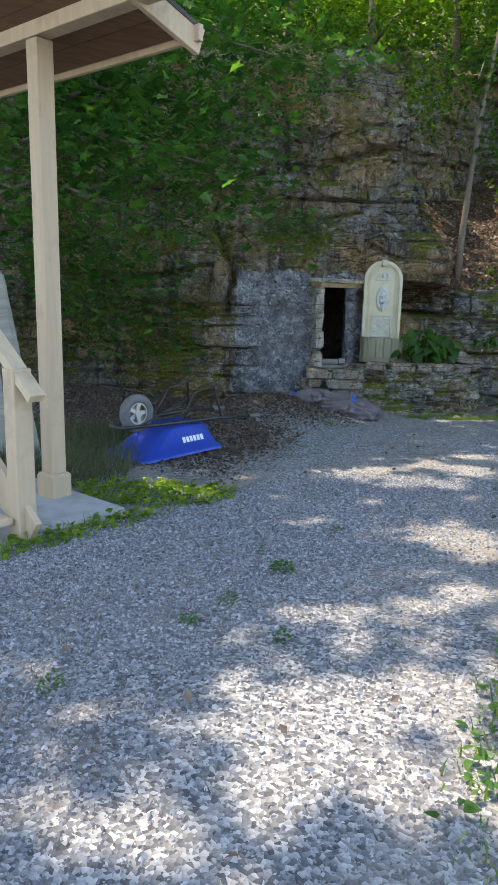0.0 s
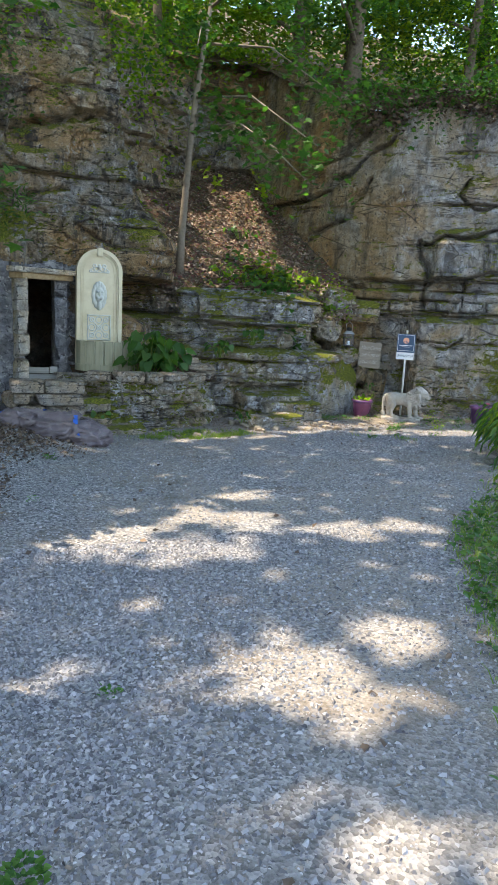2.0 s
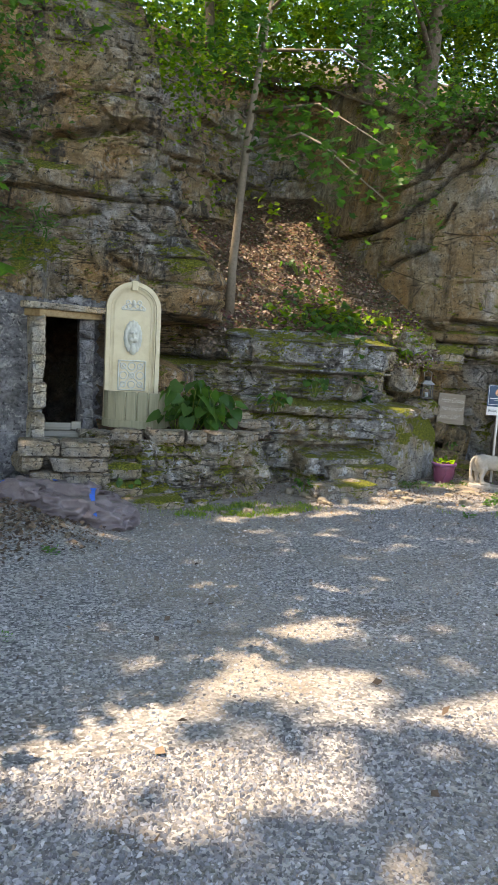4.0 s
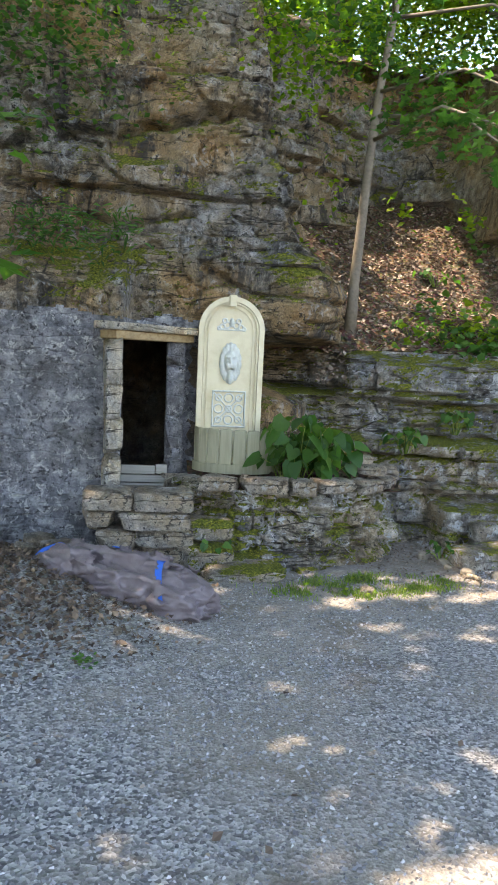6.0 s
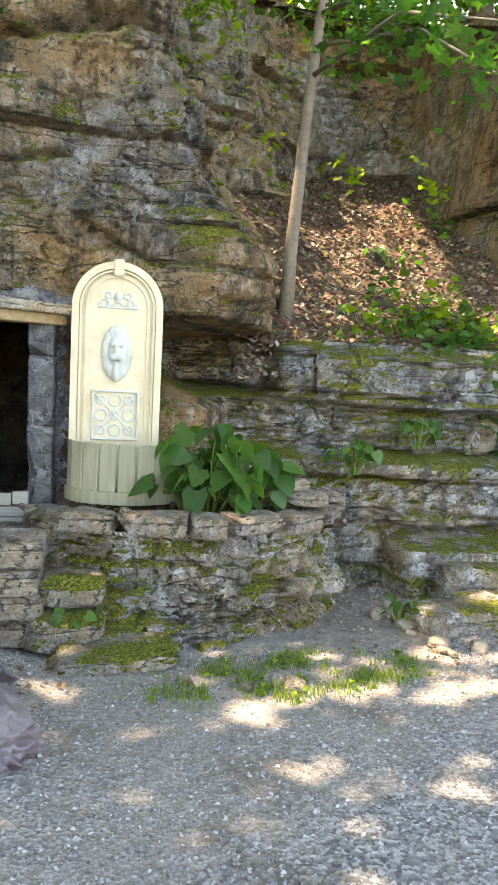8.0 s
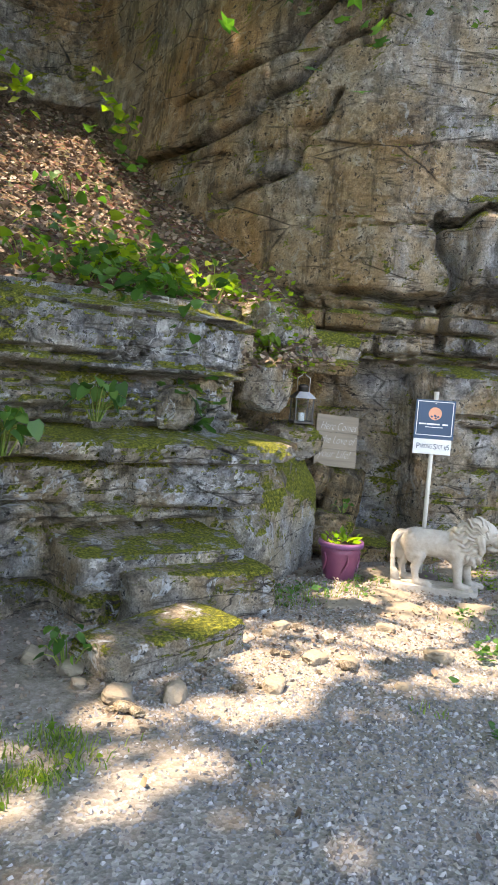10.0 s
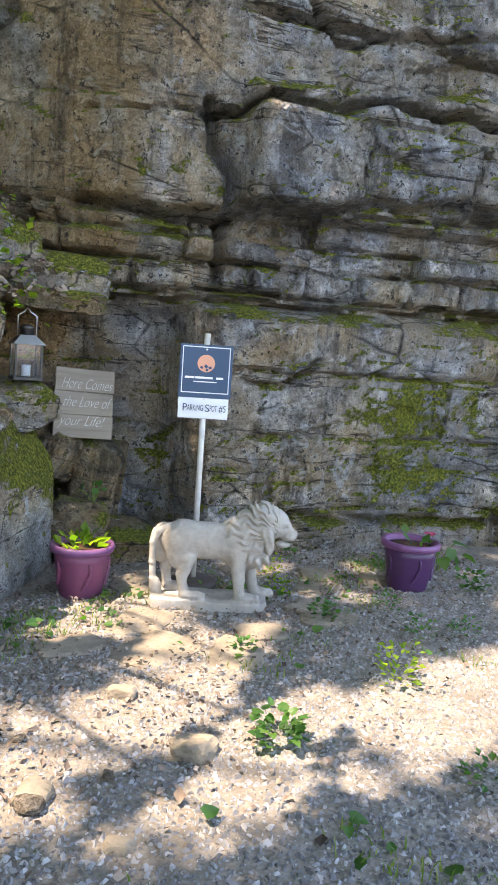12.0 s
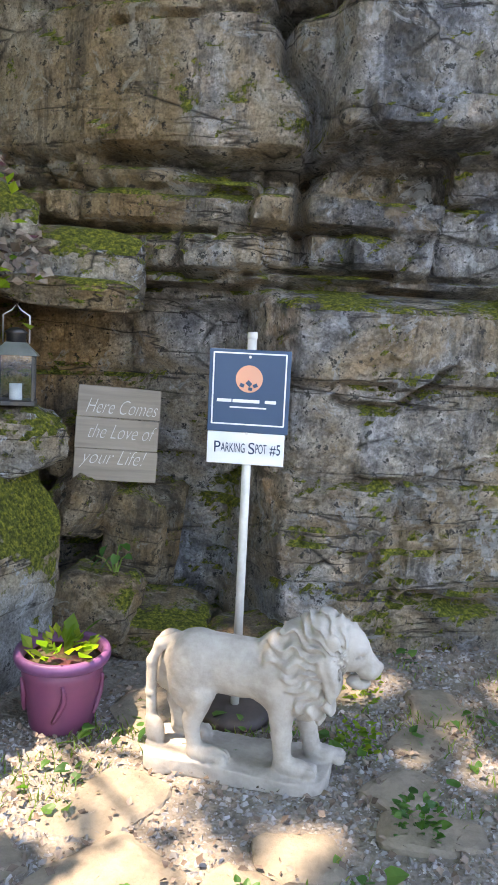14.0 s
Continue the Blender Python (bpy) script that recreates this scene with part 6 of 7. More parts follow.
# thin tree that leans out of the gully, with a long spray of leaves in front
sap = thing("sapling", pose(4.06, 15.45, 1.08), "slender pale-barked sapling leaning out of the gully", "tree", "trees")
S_PTS = [(-0.02, 0, -0.25), (0.0, 0.02, 0.5), (0.04, 0.03, 1.1), (0.09, 0.0, 2.0), (0.17, 0.0, 2.9), (0.32, 0.0, 4.0), (0.5, 0.0, 5.2)]
part("trunk", tube_bm(S_PTS, [0.085, 0.068, 0.062, 0.058, 0.05, 0.04, 0.025], 10), M_BARK_PALE, sap, "", True)
rng = np.random.default_rng(31)
sprays = [((0.12, 0.0, 2.3), (0.65, -3.4, 1.40)), ((0.17, 0.0, 2.9), (1.15, -3.1, 1.70)), ((0.15, 0.0, 2.6), (1.3, -2.6, 1.25)), ((0.3, 0.0, 3.8), (-0.4, -2.0, 3.1)), ((0.3, 0.0, 3.8), (2.0, -2.0, 2.7)), ((0.4, 0, 4.4), (0.6, -2.4, 3.7))]
C = []
for a, b in sprays:
    a, b = Vector(a), Vector(b)
    part("limb", tube_bm([a, a.lerp(b, 0.5) + Vector((0, 0, 0.35)), b], [0.028, 0.016, 0.006], 7), M_BARK_PALE, sap, "", True)
    t = rng.uniform(0.35, 1.08, 460)[:, None]
    line = np.array(a) * (1 - t) ** 2 + 2 * t * (1 - t) * np.array(a.lerp(b, 0.5) + Vector((0, 0, 0.7))) + t ** 2 * np.array(b)
    C.append(line + rng.normal(size=(460, 3)) * np.array((0.34, 0.30, 0.18)))
C = np.concatenate(C)
C = C[open_sky(C + np.array((4.06, 15.45, 1.08)))]
v, f = leaf_arrays(C, rng.uniform(0.08, 0.15, len(C)), LEAF_LOBED, rng, 0.45)
obj("crown", mesh_from("crown", v, f), M_LEAF, sap)

# broad maple at the west end, whose boughs hang over the leaf heap
maple = thing("maple_tree", pose(-4.6, 10.4, gz(-4.6, 10.4) - 0.05), "broad maple with boughs of large lobed leaves hanging low", "tree", "trees")
part("trunk", tube_bm([(0, 0, 0), (0.1, 0, 1.5), (0.3, -0.1, 3.2), (0.5, -0.2, 5.0), (0.7, -0.2, 7.0)], [0.26, 0.2, 0.17, 0.13, 0.06], 12), M_BARK, maple, "", True)
rng = np.random.default_rng(37)
C = []
for a, b, n, w in (((0.3, -0.1, 3.4), (4.2, -2.2, 3.2), 520, 0.34), ((0.3, -0.1, 3.8), (4.6, -1.3, 3.9), 520, 0.36), ((0.4, -0.2, 4.4), (4.9, -0.7, 2.9), 480, 0.34), ((0.4, -0.2, 4.6), (3.6, -1.9, 4.6), 560, 0.42),
                   ((0.2, 0, 2.8), (3.4, -1.6, 2.7), 420, 0.32), ((0.5, -0.2, 5.0), (5.4, -0.6, 4.6), 520, 0.4), ((0.2, 0, 2.6), (2.6, 1.6, 2.0), 500, 0.45), ((0.2, 0, 2.4), (2.3, 2.0, 1.0), 420, 0.4), ((0.5, -0.2, 5.2), (4.2, 0.8, 5.4), 620, 0.5), ((0.4, -0.2, 4.8), (2.4, 0.9, 4.0), 620, 0.5)):
    a, b = Vector(a), Vector(b)
    m = a.lerp(b, 0.55) + Vector((0, 0, 0.45))
    part("limb", tube_bm([a, m, b], [0.06, 0.03, 0.008], 8), M_BARK, maple, "", True)
    t = rng.uniform(0.30, 1.06, n)[:, None]
    line = np.array(a) * (1 - t) ** 2 + 2 * t * (1 - t) * np.array(a.lerp(b, 0.5) + Vector((0, 0, 0.8))) + t ** 2 * np.array(b)
    tuft = np.repeat(rng.normal(size=(n // 5 + 1, 3)) * np.array((1, 1, 0.55)) * w, 5, 0)[:n]
    C.append(line + tuft + rng.normal(size=(n, 3)) * 0.09)
C = np.concatenate(C)
v, f = leaf_arrays(C, rng.uniform(0.10, 0.20, len(C)), LEAF_LOBED, rng, 0.45)
obj("crown", mesh_from("crown", v, f), M_LEAF, maple)

# overhanging brush along the cliff tops
def brush(name, pts, n, w, size, seed, label, mat, shape=LEAF_SIMPLE, tilt=0.6):
    rng = np.random.default_rng(seed)
    P = np.array(pts, float)
    q = P[rng.integers(0, len(P), n // 6)] + rng.normal(size=(n // 6, 3)) * np.array(w)
    C = np.repeat(q, 6, 0) + rng.normal(size=(len(q) * 6, 3)) * 0.11
    C = C[open_sky(C)]
    v, f = leaf_arrays(C, size * rng.uniform(0.7, 1.3, len(C)), shape, rng, tilt)
    ob = obj(name, mesh_from(name, v, f), mat, None, label, "shrub", "shrubs")
    return ob


brush("shrub", [(x, 15.6 + 0.2 * math.sin(x), 4.9 + 0.4 * math.sin(1.3 * x)) for x in np.arange(-6, 4.2, 0.5)], 6000, (0.4, 0.35, 0.45), 0.10, 301, "dense green brush overhanging the cliff top", M_LEAF)
brush("shrub", [(x, 15.25 - 0.64 * (x - 8), 4.35 + 0.2 * math.sin(2 * x)) for x in np.arange(7.6, 13, 0.4)], 6500, (0.3, 0.3, 0.28), 0.10, 302, "green brush along the grey cliff top", M_LEAF)
brush("dead_brush", [(x, 14.95 - 0.66 * (x - 8), 4.2 + 0.12 * math.sin(3 * x)) for x in np.arange(7.5, 12.5, 0.25)], 3600, (0.2, 0.15, 0.10), 0.10, 313, "dry leaves and dead twigs over the cliff rim", M_LITTER)
brush("shrub", [(x, 15.0 + 0.1 * math.sin(3 * x), 4.25 + 0.25 * math.sin(2.1 * x)) for x in np.arange(-1.5, 3.6, 0.35)], 2600, (0.25, 0.2, 0.3), 0.09, 308, "creepers trailing over the cliff edge", M_LEAF_SUN)
brush("shrub", [(2.75 + 0.12 * k, 14.75 + 0.22 * k, 4.6 - 0.40 * k) for k in range(8)], 560, (0.16, 0.2, 0.25), 0.09, 309, "yellow-green creeper down the cliff corner", M_LEAF_SUN)
brush("shrub", [(5.6, 17.0, 2.85), (5.9, 17.1, 2.75), (5.4, 17.3, 3.0)], 420, (0.28, 0.2, 0.12), 0.13, 303, "sunlit leafy shrub growing in the gully", M_LEAF_SUN)
brush("shrub", [(4.0, 16.4, 2.9), (3.7, 16.0, 3.3), (4.2, 16.9, 3.0), (3.4, 16.0, 3.9), (3.2, 15.7, 4.3)], 520, (0.22, 0.3, 0.4), 0.10, 304, "yellow-green shrub clinging to the cliff edge", M_LEAF_SUN)
brush("shrub", [(x, 13.55 + 0.1 * math.sin(3 * x), z) for x in np.arange(-4.5, -0.8, 0.3) for z in (-0.4, 0.3, 1.0, 1.8, 2.6)], 4600, (0.2, 0.16, 0.25), 0.085, 305, "dark ivy and creepers hanging on the cliff", M_LEAF)
for k in range(9):
    r5 = np.random.default_rng(320 + k)
    px, py = r5.uniform(-6, 16, 60), r5.uniform(15.9, 20, 60) + 1.2 * (k // 3)
    pz = hill_z(px, py) + r5.uniform(0.2, 2.4, 60)
    brush("shrub", np.stack([px, py, pz], -1)[(np.abs(px - 5.9) > 1.5 - 2 * (k > 5)) & ~((px > 6.8) & (px < 10) & (py < 19))], 5200, (0.5, 0.4, 0.35), 0.12, 320 + k, "dense leafy undergrowth below the hillside trees", M_LEAF_SUN if k % 2 else M_LEAF)
brush("shrub", [(x, y, z) for x in (-6.6, -6.0, -5.4) for y in np.arange(6.5, 13.5, 0.8) for z in np.arange(-0.6, 5.5, 0.8)], 13000, (0.4, 0.4, 0.4), 0.12, 314, "dark thicket at the west end of the yard", M_LEAF)
brush("shrub", [(x, 13.9 + 0.25 * math.sin(2 * x), z) for x in np.arange(-4.5, 0.9, 0.4) for z in (3.3, 3.9, 4.5)], 4600, (0.3, 0.25, 0.3), 0.09, 315, "dark leafy branches hanging before the upper cliff", M_LEAF)
for k, (x, y, z, n) in enumerate([(4.9, 15.6, 1.15, 150), (5.5, 15.4, 1.05, 170), (6.05, 15.2, 0.95, 160), (4.3, 15.0, 0.7, 110), (5.9, 17.3, 2.5, 300), (5.2, 17.6, 2.8, 260), (5.7, 16.3, 1.7, 140)]):
    brush("shrub", [(x, y, z), (x + 0.2, y + 0.1, z + 0.08)], n, (0.22, 0.16, 0.10), 0.10, 330 + k, "low leafy shrub rooted on the gully slope", M_LEAF_SUN if k % 2 else M_LEAF, LEAF_HEART)
brush("shrub", [(x, y, float(hill_z(np.array([x]), np.array([y]))[0]) + h) for x in np.arange(3.4, 7.6, 0.5) for y in (19.3, 20.2, 21.2) for h in (0.1, 0.7, 1.4)], 6500, (0.35, 0.3, 0.3), 0.11, 316, "sunlit brush along the head of the gully", M_LEAF_SUN)
tagged(brush("fern_tuft", [(x, 13.62 - 0.02 * x, 1.75) for x in np.arange(0.25, 1.15, 0.12)], 480, (0.1, 0.08, 0.07), 0.10, 306, "small tuft of ferns on a mossy cliff ledge", M_LEAF, LEAF_LONG), "", "fern", "", "stuff")
brush("shrub", [(6.2, 22.5, 5.2), (5.4, 21.5, 4.7), (7.0, 22.0, 5.0), (6.4, 21, 4.5)], 2400, (0.6, 0.5, 0.4), 0.12, 307, "leafy undergrowth at the head of the gully", M_LEAF_SUN)


def broadleaf(x, y, z, n, spread_r, height, size, seed, label, mat=None, shape=LEAF_HEART):
    """A clump of stalks, each with a large leaf at its end and some below."""
    rng = np.random.default_rng(seed)
    t = thing("broadleaf_plant", pose(x, y, z), label, "plant", "broadleaf plants")
    bm = bmesh.new()
    tips, dirs = [], []
    for k in range(n):
        a, rr = rng.uniform(0, 6.283), spread_r * math.sqrt(rng.uniform(0.02, 1))
        h = height * rng.uniform(0.35, 1.0) * (1 - 0.35 * rr / spread_r)
        tip = Vector((rr * math.cos(a), rr * math.sin(a), h))
        if k % 2 == 0:
            tube_bm([(0.2 * tip.x, 0.2 * tip.y, -0.03), (0.6 * tip.x, 0.6 * tip.y, 0.7 * h), tip], [0.006, 0.004, 0.003], 5, bm)
        tips.append(tip[:])
        dirs.append((math.cos(a) + rng.normal() * 0.4, math.sin(a) + rng.normal() * 0.4, -1.15 + 0.4 * rng.normal()))
    part("stalk", bm, M_GRASS, t)
    v, f = leaf_arrays(np.array(tips), size * rng.uniform(0.5, 1.1, n), shape, rng, 0.5, np.array(dirs))
    obj("foliage", mesh_from("foliage", v, f, True), mat or M_LEAF, t)
    return t


broadleaf(3.02, 13.38, -0.74, 66, 0.44, 0.84, 0.215, 401, "broad-leaved green plant growing in the planter bed")
broadleaf(3.32, 13.38, -0.74, 48, 0.38, 0.66, 0.20, 402, "broad-leaved green plant growing in the planter bed")
broadleaf(2.9, 13.55, -0.70, 22, 0.25, 0.68, 0.16, 403, "broad-leaved green plant growing in the planter bed")
for k, (x, y, z, n, sp, h, s) in enumerate([(4.35, 13.85, -0.42, 22, 0.22, 0.34, 0.12), (5.05, 14.15, -0.22, 18, 0.2, 0.35, 0.12), (5.6, 14.75, 0.5, 24, 0.25, 0.4, 0.12), (6.0, 15.1, 0.72, 30, 0.3, 0.5, 0.13), (5.3, 15.3, 0.82, 30, 0.4, 0.3, 0.10),
                                            (6.5, 15.2, 0.75, 28, 0.28, 0.42, 0.12), (6.75, 14.8, 0.35, 26, 0.25, 0.3, 0.09), (4.9, 15.5, 0.9, 26, 0.4, 0.3, 0.09), (5.7, 15.9, 1.2, 26, 0.45, 0.25, 0.09), (6.3, 14.75, 0.25, 26, 0.3, 0.3, 0.08),
                                            (5.95, 14.55, 0.0, 16, 0.2, 0.25, 0.11), (9.55, 12.85, -1.45, 16, 0.22, 0.3, 0.15), (7.75, 14.6, -1.05, 9, 0.1, 0.12, 0.07), (4.5, 12.95, -1.42, 14, 0.16, 0.24, 0.09), (2.15, 12.45, -1.25, 14, 0.18, 0.18, 0.08), (5.6, 16.6, 1.75, 26, 0.4, 0.25, 0.1)]):
    broadleaf(x, y, z, n, sp, h, s, 410 + k, "small broad-leaved weed growing on the rocks", M_LEAF_SUN if k in (3, 5, 6, 9) else None)
brush("shrub", [(6.3, 14.6, 0.35), (6.6, 14.65, 0.5), (6.85, 14.6, 0.35), (6.5, 14.75, 0.75), (6.9, 14.8, 0.7)], 620, (0.12, 0.08, 0.14), 0.07, 310, "yellow-green creeper over the rock spur", M_LEAF_SUN)
brush("shrub", [(5.5, 14.7, 0.62), (5.9, 14.75, 0.7), (6.2, 14.9, 0.75), (5.1, 14.8, 0.65)], 260, (0.2, 0.1, 0.1), 0.09, 311, "low leafy growth on the ledge", M_LEAF, LEAF_HEART)
brush("shrub", [(6.05, 14.35, 0.45), (6.1, 14.3, 0.15), (6.0, 14.3, -0.1)], 240, (0.08, 0.05, 0.12), 0.11, 312, "vine with heart-shaped leaves hanging down the ledge", M_LEAF, LEAF_HEART)
for k, (x, y, h) in enumerate([(5.0, 7.2, 0.25), (5.5, 7.9, 0.35), (6.3, 9.0, 0.8), (6.6, 9.35, 1.0), (6.9, 9.8, 0.9), (6.75, 9.1, 0.9)]):
    broadleaf(x + 0.25, y, gz(x + 0.25, y), 60 + int(140 * (h > 0.7)), 0.3 + 0.15 * (h > 0.7), h, 0.2, 450 + k, "tall narrow-leaved plant at the edge of the verge", M_LEAF_SUN if k % 2 else None, LEAF_LONG)
# seedlings in the pots
for k, (pot, n, mat) in enumerate(((pot_1, 46, M_LEAF_SUN), (pot_2, 7, M_LEAF))):
    rng = np.random.default_rng(440 + k)
    a, rr = rng.uniform(0, 6.283, n), 0.14 * np.sqrt(rng.uniform(0, 1, n))
    C = np.stack([rr * np.cos(a), rr * np.sin(a), 0.31 + rng.uniform(0, 0.06, n)], -1)
    D = np.stack([np.cos(a), np.sin(a), rng.uniform(0.3, 1.6, n)], -1)
    v, f = leaf_arrays(C, rng.uniform(0.04, 0.10, n), LEAF_SIMPLE, rng, 0.6, D)
    pl = obj("seedlings", mesh_from("seedlings", v, f), mat, None, "fresh lime green seedlings in a pot" if k == 0 else "sparse wilted seedlings in a pot", "plant", "", "stuff")
    pl.matrix_world = pot.matrix_world.copy()
M_PINK = plain_material("pink_petals", (0.70, 0.10, 0.20), 0.6, 0, (0.55, 0.07, 0.16), 20)
fl = thing("pink_flower", pot_2.matrix_world @ pose(-0.07, -0.10, 0.31), "single pink blossom at the rim of a pot", "flower")
b = bmesh.new()
for k in range(7):
    a = 6.283 * k / 7
    q = [b.verts.new(Vector((0.006 * math.cos(a), 0.006 * math.sin(a), 0.06))), b.verts.new(Vector((0.03 * math.cos(a - 0.4), 0.03 * math.sin(a - 0.4), 0.085))), b.verts.new(Vector((0.042 * math.cos(a), 0.042 * math.sin(a), 0.08))), b.verts.new(Vector((0.03 * math.cos(a + 0.4), 0.03 * math.sin(a + 0.4), 0.085)))]
    b.faces.new(q)
part("petals", b, M_PINK, fl)
part("stem", tube_bm([(0, 0, -0.02), (0.005, 0, 0.062)], 0.003, 6), M_GRASS, fl)

# ---- shade trees over the yard; the sun comes through the gaps in their crowns ----
rng = np.random.default_rng(55)
N = 78000
q = np.stack([rng.uniform(-12, 12.5, N), rng.uniform(-3, 21, N), rng.uniform(0, 3.0, N)], -1)
q[:, 0] -= 2.6
q[:, 1] += 1.5
q[:, 2] += 12.0
# the outer boughs thin out
q = q[rng.uniform(0, 1, N) < sstep(-14.8, -11.0, q[:, 0]) * sstep(10.2, 7.5, q[:, 0]) * sstep(-1.6, 1.5, q[:, 1])]
q = q[open_sky(q)]
fall = (q[:, 2] + 1.25) / SUN.z
q = q[q[:, 1] - SUN.y * fall < np.where(q[:, 0] - SUN.x * fall > 8.0, 17.5, 15.2)]
STEMS = [(-7.5, 7.5), (-6.5, 0.5), (-2.2, 19.5), (5.2, 22.5), (-8.5, 15.0), (6.5, 1.5)]
owner = np.argmin([(q[:, 0] - x) ** 2 + (q[:, 1] - y) ** 2 for x, y in STEMS], 0)
for k, (x, y) in enumerate(STEMS):
    z0 = gz(x, y) if y < 15.3 else float(hill_z(np.array([x]), np.array([y]))[0])
    mine = q[owner == k]
    t = thing("shade_tree", pose(x, y, z0 - 0.1), "tall spreading shade tree over the gravel yard", "tree", "shade trees")
    H = 13.5 - z0
    part("trunk", tube_bm([(0, 0, 0), (0.1, 0.1, H * 0.4), (0.2, 0.1, H * 0.75), (0.3, 0.2, H)], [0.34, 0.26, 0.2, 0.1], 12), M_BARK, t, "", True)
    c = mine.mean(0) - np.array((x, y, z0 - 0.1))
    for j in range(6):
        e = mine[(j * 997) % len(mine)] - np.array((x, y, z0 - 0.1))
        e = Vector((float(c[0] * 0.4 + 0.5 * e[0]), float(c[1] * 0.4 + 0.5 * e[1]), float(e[2])))
        part("limb", tube_bm([(0.15, 0.1, H * 0.6), e * 0.5 + Vector((0, 0, H * 0.4)), e], [0.12, 0.07, 0.03], 8), M_BARK, t, "", True)
    v, f = leaf_arrays(mine - np.array((x, y, z0 - 0.1)), rng.uniform(0.22, 0.36, len(mine)), LEAF_SIMPLE, rng, 0.5)
    obj("crown", mesh_from("crown", v, f), M_LEAF, t)


# ---- ground cover ----
def blades(name, X, Y, h, seed, mat, label, category, z=None, lean=0.7, w=0.0035):
    rng = np.random.default_rng(seed)
    n = len(X)
    Z = ground_z(X, Y) if z is None else z
    a = rng.uniform(0, 6.283, n)
    hh = h * rng.uniform(0.4, 1.2, n)
    b = rng.uniform(0, 6.283, n)
    L = lean * rng.uniform(0.2, 1.4, n) * hh
    base = np.stack([X, Y, Z - 0.005], -1)
    side = np.stack([np.cos(a), np.sin(a), 0 * a], -1) * w
    mid = base + np.stack([0.35 * L * np.cos(b), 0.35 * L * np.sin(b), 0.6 * hh], -1)
    tip = base + np.stack([L * np.cos(b), L * np.sin(b), hh], -1)
    V = np.stack([base - side, base + side, mid + 0.8 * side, mid - 0.8 * side, tip], 1).reshape(-1, 3)
    k = np.arange(n)[:, None] * 5
    F = np.concatenate([k + np.array([[0, 1, 2]]), k + np.array([[0, 2, 3]]), k + np.array([[3, 2, 4]])])
    return obj(name, mesh_from(name, V, F), mat, None, label, category, "", "stuff")


def low_leaves(name, X, Y, h, size, seed, mat, label, shape=LEAF_HEART):
    rng = np.random.default_rng(seed)
    C = np.stack([X, Y, ground_z(X, Y) + h * rng.uniform(0.1, 1.0, len(X))], -1)
    v, f = leaf_arrays(C, size * rng.uniform(0.6, 1.3, len(X)), shape, rng, 0.4)
    return obj(name, mesh_from(name, v, f), mat, None, label, "ground cover", "", "stuff")


rng = np.random.default_rng(71)


def scatter(n, x0, x1, y0, y1, weight):
    X, Y = rng.uniform(x0, x1, n), rng.uniform(y0, y1, n)
    k = rng.uniform(0, 1, n) < weight(X, Y)
    return X[k], Y[k]


def pad_strip(x, y):
    """Green fringe along the slab and in front of the leaf heap."""
    d1 = np.abs((x + 0.62) * 0.83 - (y - 5.1) * 0.56 - 0.10)          # beside the slab's edge
    a = (d1 < 0.13 + 0.06 * n2(x, y, 3, 5)) & (y < 5.2) & (y > 2.4)
    b = ((x + 0.55) / 0.75) ** 2 + ((y - 5.78) / 0.42) ** 2 < 0.9 + 0.5 * n2(x, y, 3, 6)
    return (a | b).astype(float)


def verge(x, y):
    d = x - verge_edge(y)
    return sstep(-0.02, 0.25, d + 0.12 * n2(x, y, 2.5, 8)) * sstep(3.6, 1.8, d + 0.6 * n2(x, y, 0.8, 19)) * sstep(1.0, 2.2, y)


def near_verge(x, y):
    """The dense edge of the verge, thinning away from the drive and towards both ends."""
    d = x - verge_edge(y) + 0.3 * n2(x, y, 1.1, 18)
    return verge(x, y) * sstep(1.7, 0.5, d) * sstep(1.2, 2.4, y) * sstep(8.6, 6.2, y)


def front_grass(x, y):
    d = ((x - 3.45) / 1.15) ** 2 + ((y - 12.0 - 0.15 * (x - 3.4)) / 0.42) ** 2
    return sstep(1.1, 0.3, d + 0.5 * n2(x, y, 2.2, 9)) * sstep(-0.25, 0.35, n2(x, y, 4.0, 29))


def sparse(x, y):
    return sstep(0.12, 0.45, n2(x, y, 1.6, 12, 3)) * 0.9


low_leaves("ground_ivy", *scatter(9000, -2.4, 0.6, 2.2, 6.6, pad_strip), 0.07, 0.045, 72, M_LEAF_SUN, "low green weeds fringing the concrete slab")
blades("grass_fringe", *scatter(9000, -2.4, 0.6, 2.2, 6.6, pad_strip), 0.08, 73, M_GRASS, "short green grass fringe by the slab", "grass")
blades("verge_grass", *scatter(20000, 1.0, 9.5, 1.0, 11.5, verge), 0.09, 74, M_GRASS, "rough grass verge along the gravel drive", "grass")
low_leaves("verge_weeds", *scatter(9000, 1.0, 9.5, 1.0, 11.5, verge), 0.06, 0.05, 75, M_LEAF, "leafy green weeds in the verge")
blades("near_verge_grass", *scatter(30000, 1.0, 5.2, 1.2, 8.6, near_verge), 0.07, 86, M_GRASS, "green grass at the edge of the gravel drive", "grass")
low_leaves("near_verge_weeds", *scatter(15000, 1.0, 5.2, 1.2, 8.6, near_verge), 0.06, 0.040, 87, M_LEAF, "small leafy weeds at the edge of the drive")
blades("wall_grass", *scatter(34000, 2.0, 5.2, 11.2, 12.8, front_grass), 0.06, 76, M_GRASS, "patch of bright grass below the planter wall", "grass")
low_leaves("wall_weeds", *scatter(900, 2.0, 5.2, 11.2, 12.8, front_grass), 0.05, 0.04, 77, M_LEAF_SUN, "small weeds below the planter wall")
